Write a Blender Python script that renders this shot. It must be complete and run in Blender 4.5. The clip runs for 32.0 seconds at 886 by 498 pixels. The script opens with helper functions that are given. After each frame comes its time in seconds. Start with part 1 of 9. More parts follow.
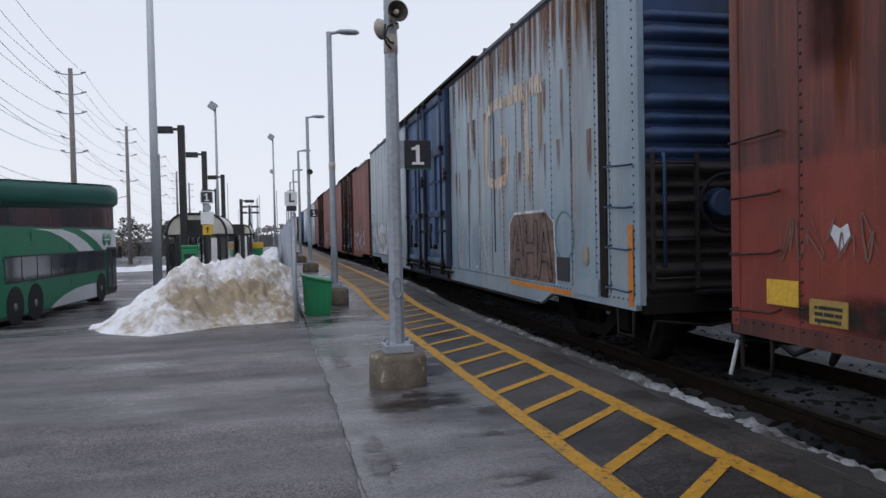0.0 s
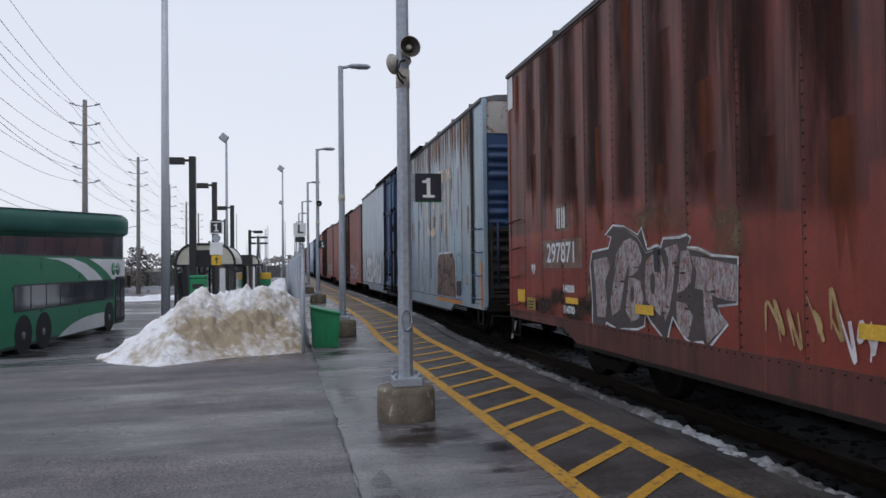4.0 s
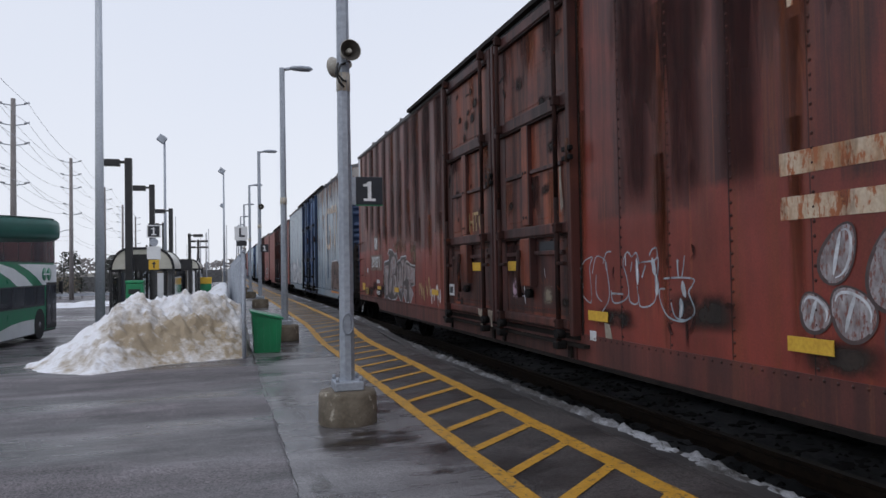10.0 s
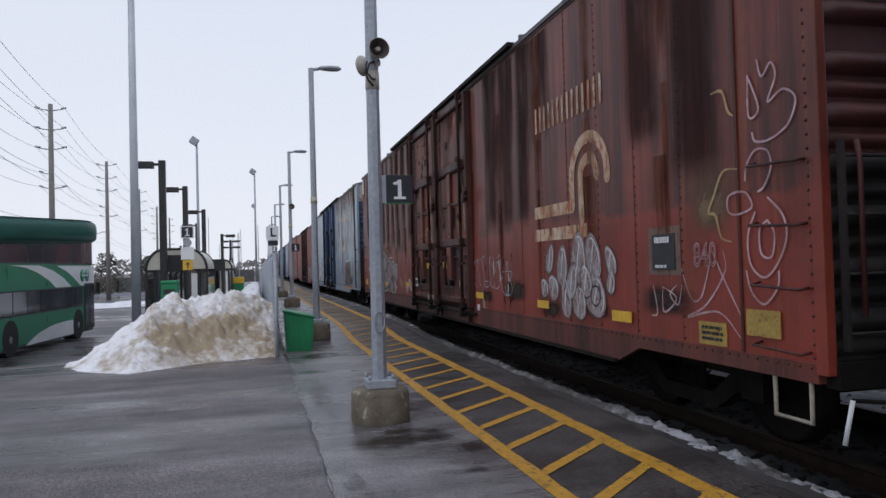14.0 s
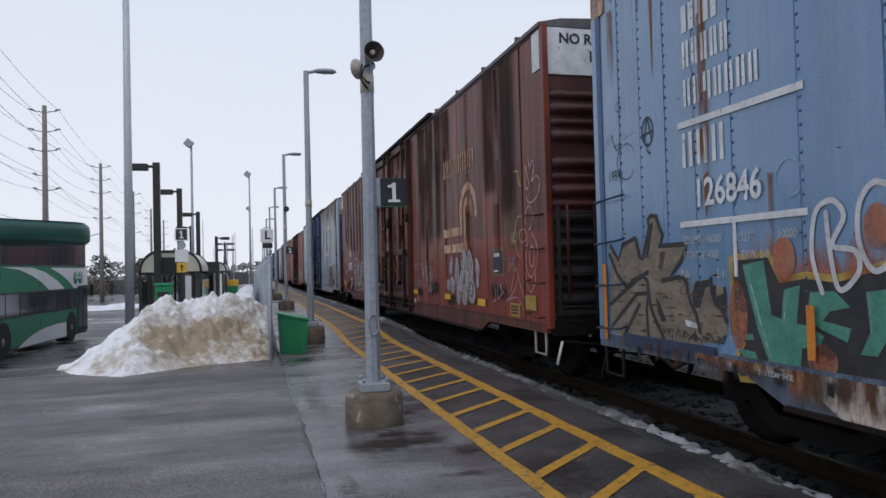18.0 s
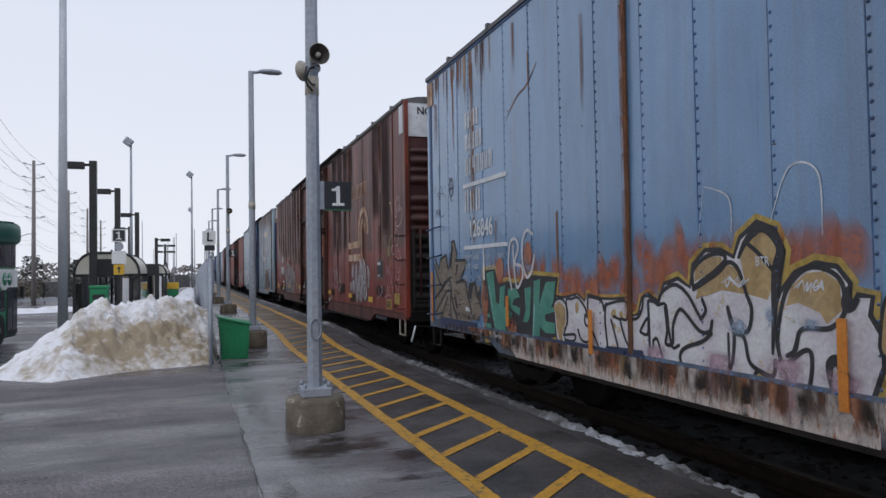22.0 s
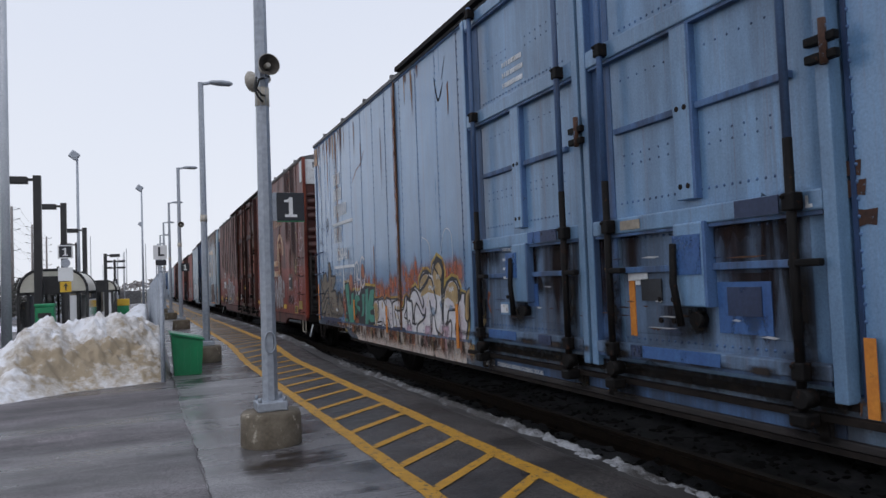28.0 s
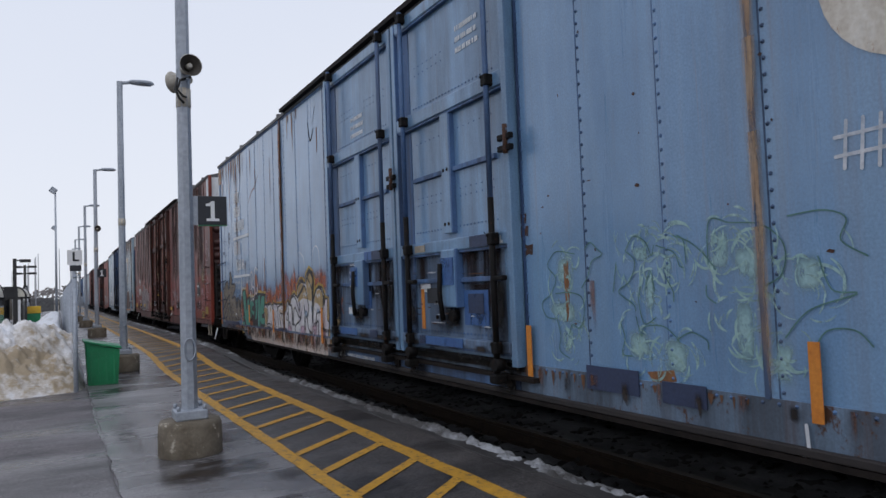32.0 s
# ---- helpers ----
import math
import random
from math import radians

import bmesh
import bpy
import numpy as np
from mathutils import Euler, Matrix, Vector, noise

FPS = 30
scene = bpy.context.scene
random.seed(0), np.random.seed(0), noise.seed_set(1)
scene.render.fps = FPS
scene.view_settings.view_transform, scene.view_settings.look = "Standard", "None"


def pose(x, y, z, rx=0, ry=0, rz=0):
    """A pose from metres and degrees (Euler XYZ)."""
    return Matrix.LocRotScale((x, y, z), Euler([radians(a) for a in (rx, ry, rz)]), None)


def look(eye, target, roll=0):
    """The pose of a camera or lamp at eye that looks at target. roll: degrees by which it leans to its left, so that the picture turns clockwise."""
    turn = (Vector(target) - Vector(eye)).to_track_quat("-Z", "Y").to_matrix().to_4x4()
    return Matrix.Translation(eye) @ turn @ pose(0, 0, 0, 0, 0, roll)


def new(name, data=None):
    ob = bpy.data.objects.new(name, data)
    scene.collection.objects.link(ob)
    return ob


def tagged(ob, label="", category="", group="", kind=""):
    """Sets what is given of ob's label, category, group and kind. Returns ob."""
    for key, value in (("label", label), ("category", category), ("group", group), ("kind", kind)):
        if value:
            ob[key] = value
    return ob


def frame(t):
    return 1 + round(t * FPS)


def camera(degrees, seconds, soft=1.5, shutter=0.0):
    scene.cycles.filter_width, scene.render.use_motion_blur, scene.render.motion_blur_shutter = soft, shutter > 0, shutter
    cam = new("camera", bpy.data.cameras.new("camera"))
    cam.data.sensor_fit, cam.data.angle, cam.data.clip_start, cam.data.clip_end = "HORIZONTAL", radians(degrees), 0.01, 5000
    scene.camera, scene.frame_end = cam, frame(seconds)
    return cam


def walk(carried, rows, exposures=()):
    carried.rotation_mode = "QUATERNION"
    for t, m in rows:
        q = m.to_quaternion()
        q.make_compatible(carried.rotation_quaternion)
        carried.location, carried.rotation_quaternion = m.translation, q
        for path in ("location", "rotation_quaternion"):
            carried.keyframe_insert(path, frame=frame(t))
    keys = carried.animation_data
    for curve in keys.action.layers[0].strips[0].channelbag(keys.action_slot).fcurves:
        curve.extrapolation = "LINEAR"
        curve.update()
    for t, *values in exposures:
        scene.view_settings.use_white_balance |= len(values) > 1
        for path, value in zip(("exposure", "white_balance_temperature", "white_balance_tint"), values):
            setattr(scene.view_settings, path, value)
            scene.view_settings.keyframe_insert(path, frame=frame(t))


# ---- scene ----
cam = camera(63.782, 32.0)

PATH = [
    (0.0, pose(-0.017, 0.027, 1.329, 88.611, 1.185, -13.179)),
    (0.5, pose(-0.021, 0.036, 1.324, 89.215, 1.394, -13.180)),
    (1.0, pose(-0.026, 0.026, 1.331, 89.710, 1.335, -13.473)),
    (1.5, pose(-0.025, 0.031, 1.333, 90.028, 1.128, -13.614)),
    (2.0, pose(-0.026, 0.024, 1.330, 90.271, 0.944, -13.586)),
    (2.5, pose(-0.030, 0.031, 1.335, 90.726, 0.965, -13.014)),
    (3.0, pose(-0.028, 0.035, 1.332, 91.102, 0.857, -12.631)),
    (3.5, pose(-0.039, 0.036, 1.335, 91.214, 0.708, -12.559)),
    (5.5, pose(-0.032, 0.036, 1.332, 91.172, 0.709, -12.989)),
    (6.0, pose(-0.026, 0.023, 1.336, 91.448, 0.678, -14.352)),
    (6.5, pose(-0.018, 0.015, 1.335, 91.507, 0.757, -15.260)),
    (7.0, pose(-0.012, 0.008, 1.332, 91.687, 0.870, -15.582)),
    (7.5, pose(-0.009, 0.019, 1.332, 91.488, 0.804, -16.154)),
    (8.0, pose(-0.007, 0.023, 1.327, 91.283, 0.870, -16.801)),
    (8.5, pose(-0.008, 0.022, 1.331, 91.079, 0.828, -17.391)),
    (9.0, pose(-0.002, 0.011, 1.334, 91.047, 0.864, -17.693)),
    (9.5, pose(-0.007, 0.001, 1.328, 91.257, 0.830, -17.494)),
    (10.0, pose(-0.011, -0.005, 1.335, 91.401, 1.000, -16.978)),
    (10.5, pose(-0.015, 0.007, 1.336, 91.547, 0.995, -16.284)),
    (11.0, pose(-0.019, 0.000, 1.338, 91.548, 1.126, -15.663)),
    (11.5, pose(-0.021, 0.011, 1.333, 91.424, 1.167, -15.144)),
    (12.0, pose(-0.019, 0.015, 1.331, 91.302, 1.215, -14.883)),
    (12.5, pose(-0.017, 0.017, 1.333, 91.142, 1.417, -14.845)),
    (13.0, pose(-0.018, 0.021, 1.330, 91.091, 1.469, -14.838)),
    (13.5, pose(-0.017, 0.022, 1.334, 91.129, 1.512, -14.768)),
    (14.0, pose(-0.017, 0.021, 1.333, 91.271, 1.563, -14.604)),
    (14.5, pose(-0.016, 0.023, 1.331, 91.406, 1.542, -14.480)),
    (16.5, pose(-0.008, 0.018, 1.334, 91.299, 1.640, -14.561)),
    (17.0, pose(-0.013, 0.020, 1.338, 91.280, 1.626, -14.631)),
    (17.5, pose(-0.013, 0.019, 1.332, 91.401, 1.500, -14.678)),
    (18.0, pose(-0.013, 0.014, 1.333, 91.507, 1.424, -15.020)),
    (18.5, pose(-0.013, 0.020, 1.332, 91.880, 1.194, -15.603)),
    (19.0, pose(-0.003, -0.001, 1.333, 92.371, 0.909, -18.141)),
    (19.5, pose(0.011, -0.017, 1.330, 92.079, 0.907, -20.430)),
    (20.0, pose(0.006, -0.013, 1.329, 91.939, 0.699, -20.327)),
    (20.5, pose(0.009, -0.014, 1.329, 92.010, 0.725, -20.565)),
    (21.0, pose(0.009, -0.015, 1.332, 91.936, 0.899, -20.268)),
    (21.5, pose(0.009, -0.001, 1.329, 91.893, 0.925, -19.710)),
    (22.0, pose(0.010, -0.002, 1.334, 91.780, 0.936, -19.297)),
    (22.5, pose(0.013, 0.002, 1.329, 91.759, 0.956, -19.481)),
    (23.0, pose(0.012, -0.006, 1.328, 91.686, 0.989, -19.726)),
    (23.5, pose(0.008, -0.012, 1.325, 91.591, 0.891, -19.971)),
    (24.0, pose(0.015, -0.011, 1.329, 91.526, 0.919, -20.444)),
    (24.5, pose(0.013, -0.011, 1.327, 91.526, 1.003, -20.689)),
    (25.0, pose(0.018, -0.001, 1.332, 91.556, 1.134, -20.683)),
    (25.5, pose(0.018, -0.000, 1.331, 91.777, 1.366, -20.897)),
    (27.5, pose(0.030, -0.018, 1.329, 92.123, 2.020, -22.092)),
    (28.0, pose(0.029, -0.018, 1.329, 92.462, 2.195, -22.679)),
    (28.5, pose(0.047, -0.036, 1.320, 92.515, 2.580, -25.076)),
    (29.0, pose(0.054, -0.072, 1.317, 92.123, 2.833, -27.930)),
    (29.5, pose(0.053, -0.076, 1.320, 92.040, 2.577, -28.813)),
    (30.0, pose(0.051, -0.062, 1.320, 91.634, 2.581, -28.693)),
    (30.5, pose(0.043, -0.056, 1.325, 91.951, 2.733, -27.844)),
    (31.0, pose(0.032, -0.055, 1.323, 92.207, 2.428, -27.293)),
    (31.5, pose(0.033, -0.067, 1.323, 92.576, 2.255, -27.662)),
    (32.0, pose(0.047, -0.066, 1.317, 92.782, 2.181, -28.326)),
]
walk(cam, PATH)


# world and light: an overcast winter day
world = bpy.data.worlds.new("overcast_sky")
scene.world = world
world.use_nodes = True
wn, wl = world.node_tree.nodes, world.node_tree.links
wn.clear()
w_out = wn.new("ShaderNodeOutputWorld")
w_bg = wn.new("ShaderNodeBackground")
w_sky = wn.new("ShaderNodeTexSky")
w_sky.sky_type, w_sky.sun_disc = "NISHITA", False
w_sky.sun_elevation, w_sky.sun_rotation = radians(35), radians(200)
w_sky.air_density, w_sky.dust_density = 1.0, 4.0
w_dim = wn.new("ShaderNodeMixRGB")
w_dim.blend_type = "MULTIPLY"
w_dim.inputs[0].default_value = 1.0
w_dim.inputs[2].default_value = (0.06, 0.06, 0.06, 1)
w_co = wn.new("ShaderNodeTexCoord")
w_sep = wn.new("ShaderNodeSeparateXYZ")
w_ramp = wn.new("ShaderNodeValToRGB")
w_ramp.color_ramp.elements[0].position, w_ramp.color_ramp.elements[0].color = 0.0, (0.90, 0.935, 1.02, 1)
w_ramp.color_ramp.elements[1].position, w_ramp.color_ramp.elements[1].color = 0.75, (0.67, 0.74, 0.92, 1)
w_noise = wn.new("ShaderNodeTexNoise")
w_noise.inputs["Scale"].default_value, w_noise.inputs["Detail"].default_value = 2.2, 5
w_cloud = wn.new("ShaderNodeMixRGB")
w_cloud.blend_type = "SOFT_LIGHT"
w_cloud.inputs[0].default_value = 0.18
w_mix = wn.new("ShaderNodeMixRGB")
w_mix.inputs[0].default_value = 0.90
wl.new(w_co.outputs["Generated"], w_sep.inputs[0])
wl.new(w_sep.outputs["Z"], w_ramp.inputs[0])
wl.new(w_co.outputs["Generated"], w_noise.inputs["Vector"])
wl.new(w_ramp.outputs[0], w_cloud.inputs[1])
wl.new(w_noise.outputs["Fac"], w_cloud.inputs[2])
wl.new(w_sky.outputs[0], w_dim.inputs[1])
wl.new(w_dim.outputs[0], w_mix.inputs[1])
wl.new(w_cloud.outputs[0], w_mix.inputs[2])
wl.new(w_mix.outputs[0], w_bg.inputs[0])
wl.new(w_bg.outputs[0], w_out.inputs[0])
w_bg.inputs[1].default_value = 1.0
sun = new("sun", bpy.data.lights.new("sun", "SUN"))
sun.data.energy, sun.data.angle, sun.data.color = 0.5, radians(25), (1.0, 0.97, 0.93)
sun.matrix_world = look((0, 0, 30), (8, 16, 0))


# ---- materials ----
def shader(name):
    m = bpy.data.materials.new(name)
    m.use_nodes = True
    return m, m.node_tree.nodes, m.node_tree.links, m.node_tree.nodes["Principled BSDF"]


def surf(name, a, b, rough=0.6, scale=3.0, fine=40.0, metal=0.0, bump=0.15, stretch=(1, 1, 1), spots=None, spot_at=0.62, rough_var=0.15, per_object=0.0):
    """Two colours mixed by a coarse noise, darkened and roughened by a fine one, with optional spots of a third colour."""
    m, n, l, p = shader(name)
    co = n.new("ShaderNodeTexCoord")
    mp = n.new("ShaderNodeMapping")
    mp.inputs["Scale"].default_value = stretch
    l.new(co.outputs["Object"], mp.inputs[0])
    big, small = n.new("ShaderNodeTexNoise"), n.new("ShaderNodeTexNoise")
    big.inputs["Scale"].default_value, big.inputs["Detail"].default_value, big.inputs["Roughness"].default_value = scale, 6, 0.6
    small.inputs["Scale"].default_value, small.inputs["Detail"].default_value = fine, 3
    l.new(mp.outputs[0], big.inputs["Vector"])
    l.new(co.outputs["Object"], small.inputs["Vector"])
    ramp = n.new("ShaderNodeValToRGB")
    ramp.color_ramp.elements[0].position, ramp.color_ramp.elements[0].color = 0.34, (*a, 1)
    ramp.color_ramp.elements[1].position, ramp.color_ramp.elements[1].color = 0.66, (*b, 1)
    l.new(big.outputs["Fac"], ramp.inputs[0])
    grain = n.new("ShaderNodeMixRGB")
    grain.blend_type = "OVERLAY"
    grain.inputs[0].default_value = 0.35
    l.new(ramp.outputs[0], grain.inputs[1])
    l.new(small.outputs["Fac"], grain.inputs[2])
    last = grain.outputs[0]
    if spots:
        sp = n.new("ShaderNodeTexNoise")
        sp.inputs["Scale"].default_value, sp.inputs["Detail"].default_value, sp.inputs["Roughness"].default_value = scale * 2.3, 8, 0.7
        l.new(mp.outputs[0], sp.inputs["Vector"])
        sr = n.new("ShaderNodeValToRGB")
        sr.color_ramp.elements[0].position, sr.color_ramp.elements[1].position = spot_at, spot_at + 0.05
        l.new(sp.outputs["Fac"], sr.inputs[0])
        mx = n.new("ShaderNodeMixRGB")
        mx.inputs[2].default_value = (*spots, 1)
        l.new(sr.outputs[0], mx.inputs[0])
        l.new(last, mx.inputs[1])
        last = mx.outputs[0]
    if per_object:
        oi = n.new("ShaderNodeObjectInfo")
        hs = n.new("ShaderNodeHueSaturation")
        mr = n.new("ShaderNodeMapRange")
        mr.inputs["To Min"].default_value, mr.inputs["To Max"].default_value = 1 - per_object, 1 + per_object
        l.new(oi.outputs["Random"], mr.inputs["Value"])
        l.new(mr.outputs[0], hs.inputs["Value"])
        l.new(last, hs.inputs["Color"])
        last = hs.outputs[0]
    l.new(last, p.inputs["Base Color"])
    rr = n.new("ShaderNodeMapRange")
    rr.inputs["To Min"].default_value, rr.inputs["To Max"].default_value = max(0.02, rough - rough_var), min(1, rough + rough_var)
    l.new(big.outputs["Fac"], rr.inputs["Value"])
    l.new(rr.outputs[0], p.inputs["Roughness"])
    p.inputs["Metallic"].default_value = metal
    if bump:
        bm_ = n.new("ShaderNodeBump")
        bm_.inputs["Strength"].default_value, bm_.inputs["Distance"].default_value = bump, 0.01
        l.new(small.outputs["Fac"], bm_.inputs["Height"])
        l.new(bm_.outputs[0], p.inputs["Normal"])
    return m


# ---- mesh helpers ----
def bx(bm, x0, x1, y0, y1, z0, z1, bevel=0.0):
    vs = [bm.verts.new((x, y, z)) for x in (x0, x1) for y in (y0, y1) for z in (z0, z1)]
    fs = [bm.faces.new([vs[i] for i in q]) for q in ((0, 1, 3, 2), (4, 6, 7, 5), (0, 4, 5, 1), (2, 3, 7, 6), (0, 2, 6, 4), (1, 5, 7, 3))]
    if bevel:
        es = {e for f in fs for e in f.edges}
        bmesh.ops.bevel(bm, geom=list(es), offset=bevel, segments=2, affect="EDGES", profile=0.5)
    return bm


def box(x0, x1, y0, y1, z0, z1, bevel=0.0):
    return bx(bmesh.new(), x0, x1, y0, y1, z0, z1, bevel)


def rod(bm, p0, p1, r0, r1=None, n=10, caps=True):
    p0, p1 = Vector(p0), Vector(p1)
    r1 = r0 if r1 is None else r1
    d = (p1 - p0).normalized()
    u = d.orthogonal().normalized()
    v = d.cross(u)
    rings = [[bm.verts.new(p + (u * math.cos(a) + v * math.sin(a)) * r) for a in [2 * math.pi * k / n for k in range(n)]] for p, r in ((p0, r0), (p1, r1))]
    for k in range(n):
        bm.faces.new((rings[0][k], rings[0][(k + 1) % n], rings[1][(k + 1) % n], rings[1][k])).smooth = True
    if caps:
        bm.faces.new(rings[0][::-1])
        bm.faces.new(rings[1])
    return bm


def tube(points, r, n=8, closed=False):
    """One bent bar swept along points."""
    bm = bmesh.new()
    pts = [Vector(p) for p in points]
    m = len(pts)
    rings, u = [], None
    for i, p in enumerate(pts):
        a = pts[(i - 1) % m] if closed or i else p
        c = pts[(i + 1) % m] if closed or i < m - 1 else p
        d = (c - a).normalized()
        u = d.orthogonal() if u is None else u - d * u.dot(d)
        u = u.normalized()
        v = d.cross(u)
        rings.append([bm.verts.new(p + (u * math.cos(2 * math.pi * k / n) + v * math.sin(2 * math.pi * k / n)) * r) for k in range(n)])
    for a, c in list(zip(rings, rings[1:])) + ([(rings[-1], rings[0])] if closed else []):
        for k in range(n):
            bm.faces.new((a[k], a[(k + 1) % n], c[(k + 1) % n], c[k])).smooth = True
    if not closed:
        bm.faces.new(rings[0][::-1])
        bm.faces.new(rings[-1])
    return bm


def lathe(bm, profile, n=24, centre=(0, 0, 0), axis="z"):
    """A turned shape from (radius, height) pairs."""
    rings = []
    for r, h in profile:
        ring = []
        for k in range(n):
            a = 2 * math.pi * k / n
            q = (r * math.cos(a), r * math.sin(a), h)
            q = q if axis == "z" else ((h, q[0], q[1]) if axis == "x" else (q[0], h, q[1]))
            ring.append(bm.verts.new(Vector(q) + Vector(centre)))
        rings.append(ring)
    for a, b in zip(rings, rings[1:]):
        for k in range(n):
            bm.faces.new((a[k], a[(k + 1) % n], b[(k + 1) % n], b[k])).smooth = True
    bm.faces.new(rings[0][::-1])
    bm.faces.new(rings[-1])
    return bm


def mesh_of(name, bm, material):
    bmesh.ops.recalc_face_normals(bm, faces=bm.faces)
    me = bpy.data.meshes.new(name)
    bm.to_mesh(me)
    bm.free()
    for m in (material if isinstance(material, (list, tuple)) else [material]):
        me.materials.append(m)
    return me


def part(name, bm, material, parent, label="", at=None):
    ob = new(name, mesh_of(name, bm, material))
    ob.parent = parent
    if at is not None:
        ob.matrix_basis = at
    return tagged(ob, label)


def thing(name, label, category, at=(0, 0, 0), group="", rz=0):
    ob = new(name)
    ob.empty_display_size = 0.2
    ob.matrix_basis = pose(*at, 0, 0, rz)
    return tagged(ob, label, category, group)


def solid(name, bm, material, label, category, group="", kind="", at=None):
    ob = new(name, mesh_of(name, bm, material))
    if at is not None:
        ob.matrix_basis = at
    return tagged(ob, label, category, group, kind)


def words(text, size, material, parent, matrix, name="lettering", label="", squeeze=1.0, bold=0.0):
    cu = bpy.data.curves.new(name, "FONT")
    cu.body, cu.size, cu.align_x, cu.align_y = text, size, "CENTER", "CENTER"
    cu.resolution_u, cu.offset = 3, bold
    tmp = bpy.data.objects.new("tmp", cu)
    scene.collection.objects.link(tmp)
    me = bpy.data.meshes.new_from_object(tmp.evaluated_get(bpy.context.evaluated_depsgraph_get()))
    bpy.data.objects.remove(tmp)
    me.name = name
    me.transform(Matrix.Diagonal((squeeze, 1, 1, 1)))
    me.materials.clear()
    me.materials.append(material)
    ob = new(name, me)
    ob.parent = parent
    ob.matrix_basis = matrix
    return tagged(ob, label)


def numeral_one(size, material, parent, matrix, label="white numeral one"):
    """A bold figure one with a flag and a foot."""
    bm = bmesh.new()
    pts = [(-0.30, -0.5), (0.32, -0.5), (0.32, -0.37), (0.10, -0.37), (0.10, 0.5), (-0.06, 0.5), (-0.14, 0.40), (-0.32, 0.36), (-0.32, 0.25), (-0.09, 0.25), (-0.09, -0.37), (-0.30, -0.37)]
    lo = [bm.verts.new((x * size, y * size, -0.002)) for x, y in pts]
    hi = [bm.verts.new((x * size, y * size, 0.001)) for x, y in pts]
    bm.faces.new(hi)
    for q in range(len(pts)):
        bm.faces.new((lo[q], lo[(q + 1) % len(pts)], hi[(q + 1) % len(pts)], hi[q]))
    return part("numeral", bm, material, parent, label, matrix)


EYE = 1.33
SIDE = 3.27      # the plane of the boxcars' near side
TRACK = 4.87     # the track's centre line
RAIL = -0.16     # top of rail below the platform


def car_paint(name, main, second, streak, rust, split=None, low=None, rust_at=0.66, rough=0.55, streak_amount=0.55, rust_runs=0.35, haze=0.45, coat=0.0, spec=0.5):
    """Weathered sheet-steel paint: patchy colour, streaks that run down, rust spots; low: a repainted band under the height split."""
    m, n, l, p = shader(name)
    co = n.new("ShaderNodeTexCoord")

    def noise_at(sc, scale, detail=5, rough_=0.6):
        mp = n.new("ShaderNodeMapping")
        mp.inputs["Scale"].default_value = sc
        tx = n.new("ShaderNodeTexNoise")
        tx.inputs["Scale"].default_value, tx.inputs["Detail"].default_value, tx.inputs["Roughness"].default_value = scale, detail, rough_
        l.new(co.outputs["Object"], mp.inputs[0])
        l.new(mp.outputs[0], tx.inputs["Vector"])
        return tx.outputs["Fac"]

    def ramp(fac, a, b):
        r = n.new("ShaderNodeMapRange")
        r.inputs["From Min"].default_value, r.inputs["From Max"].default_value = a, b
        l.new(fac, r.inputs["Value"])
        return r.outputs[0]

    def mix(fac, a, b, amount=1.0):
        x = n.new("ShaderNodeMixRGB")
        if amount < 1:
            k = n.new("ShaderNodeMath")
            k.operation = "MULTIPLY"
            k.inputs[1].default_value = amount
            l.new(fac, k.inputs[0])
            fac = k.outputs[0]
        l.new(fac, x.inputs[0])
        for i, c in ((1, a), (2, b)):
            if isinstance(c, tuple):
                x.inputs[i].default_value = (*c, 1)
            else:
                l.new(c, x.inputs[i])
        return x.outputs[0]

    patch = noise_at((1, 1, 1), 1.1)
    runs = noise_at((1, 2.1, 0.10), 1.6, 7, 0.68)
    fine_runs = noise_at((1, 26, 0.6), 1.0, 4, 0.6)
    spots = noise_at((1, 1, 0.8), 6.5, 9, 0.72)
    grain = noise_at((1, 1, 1), 70, 2)
    c = mix(ramp(patch, 0.35, 0.65), main, second)
    c = mix(ramp(runs, 0.44, 0.6), c, streak, streak_amount)
    if low:
        sep = n.new("ShaderNodeSeparateXYZ")
        l.new(co.outputs["Object"], sep.inputs[0])
        cell = n.new("ShaderNodeMath")
        cell.operation = "SNAP"
        cell.inputs[1].default_value = 1.352
        l.new(sep.outputs["Y"], cell.inputs[0])
        block = n.new("ShaderNodeTexWhiteNoise")
        block.noise_dimensions = "1D"
        l.new(cell.outputs[0], block.inputs["W"])
        edge = n.new("ShaderNodeMath")
        edge.operation = "MULTIPLY_ADD"
        edge.inputs[1].default_value = -0.35
        l.new(block.outputs["Value"], edge.inputs[0])
        l.new(sep.outputs["Z"], edge.inputs[2])
        add = n.new("ShaderNodeMath")
        add.operation = "MULTIPLY_ADD"
        add.inputs[1].default_value = -0.16
        l.new(spots, add.inputs[0])
        l.new(edge.outputs[0], add.inputs[2])
        lowmix = mix(ramp(patch, 0.3, 0.7), low, tuple(v * 0.72 for v in low))
        c = mix(ramp(add.outputs[0], split - 0.24, split - 0.30), c, lowmix)
    c = mix(ramp(noise_at((1, 5.5, 0.09), 1.0, 8, 0.7), 0.53, 0.66), c, tuple(v * 0.62 for v in rust), rust_runs)
    c = mix(ramp(fine_runs, 0.58, 0.72), c, rust, rust_runs)
    c = mix(ramp(spots, rust_at, rust_at + 0.06), c, tuple(v * 0.5 for v in rust))
    smoke = noise_at((1, 0.8, 0.30), 1.3, 7, 0.7)
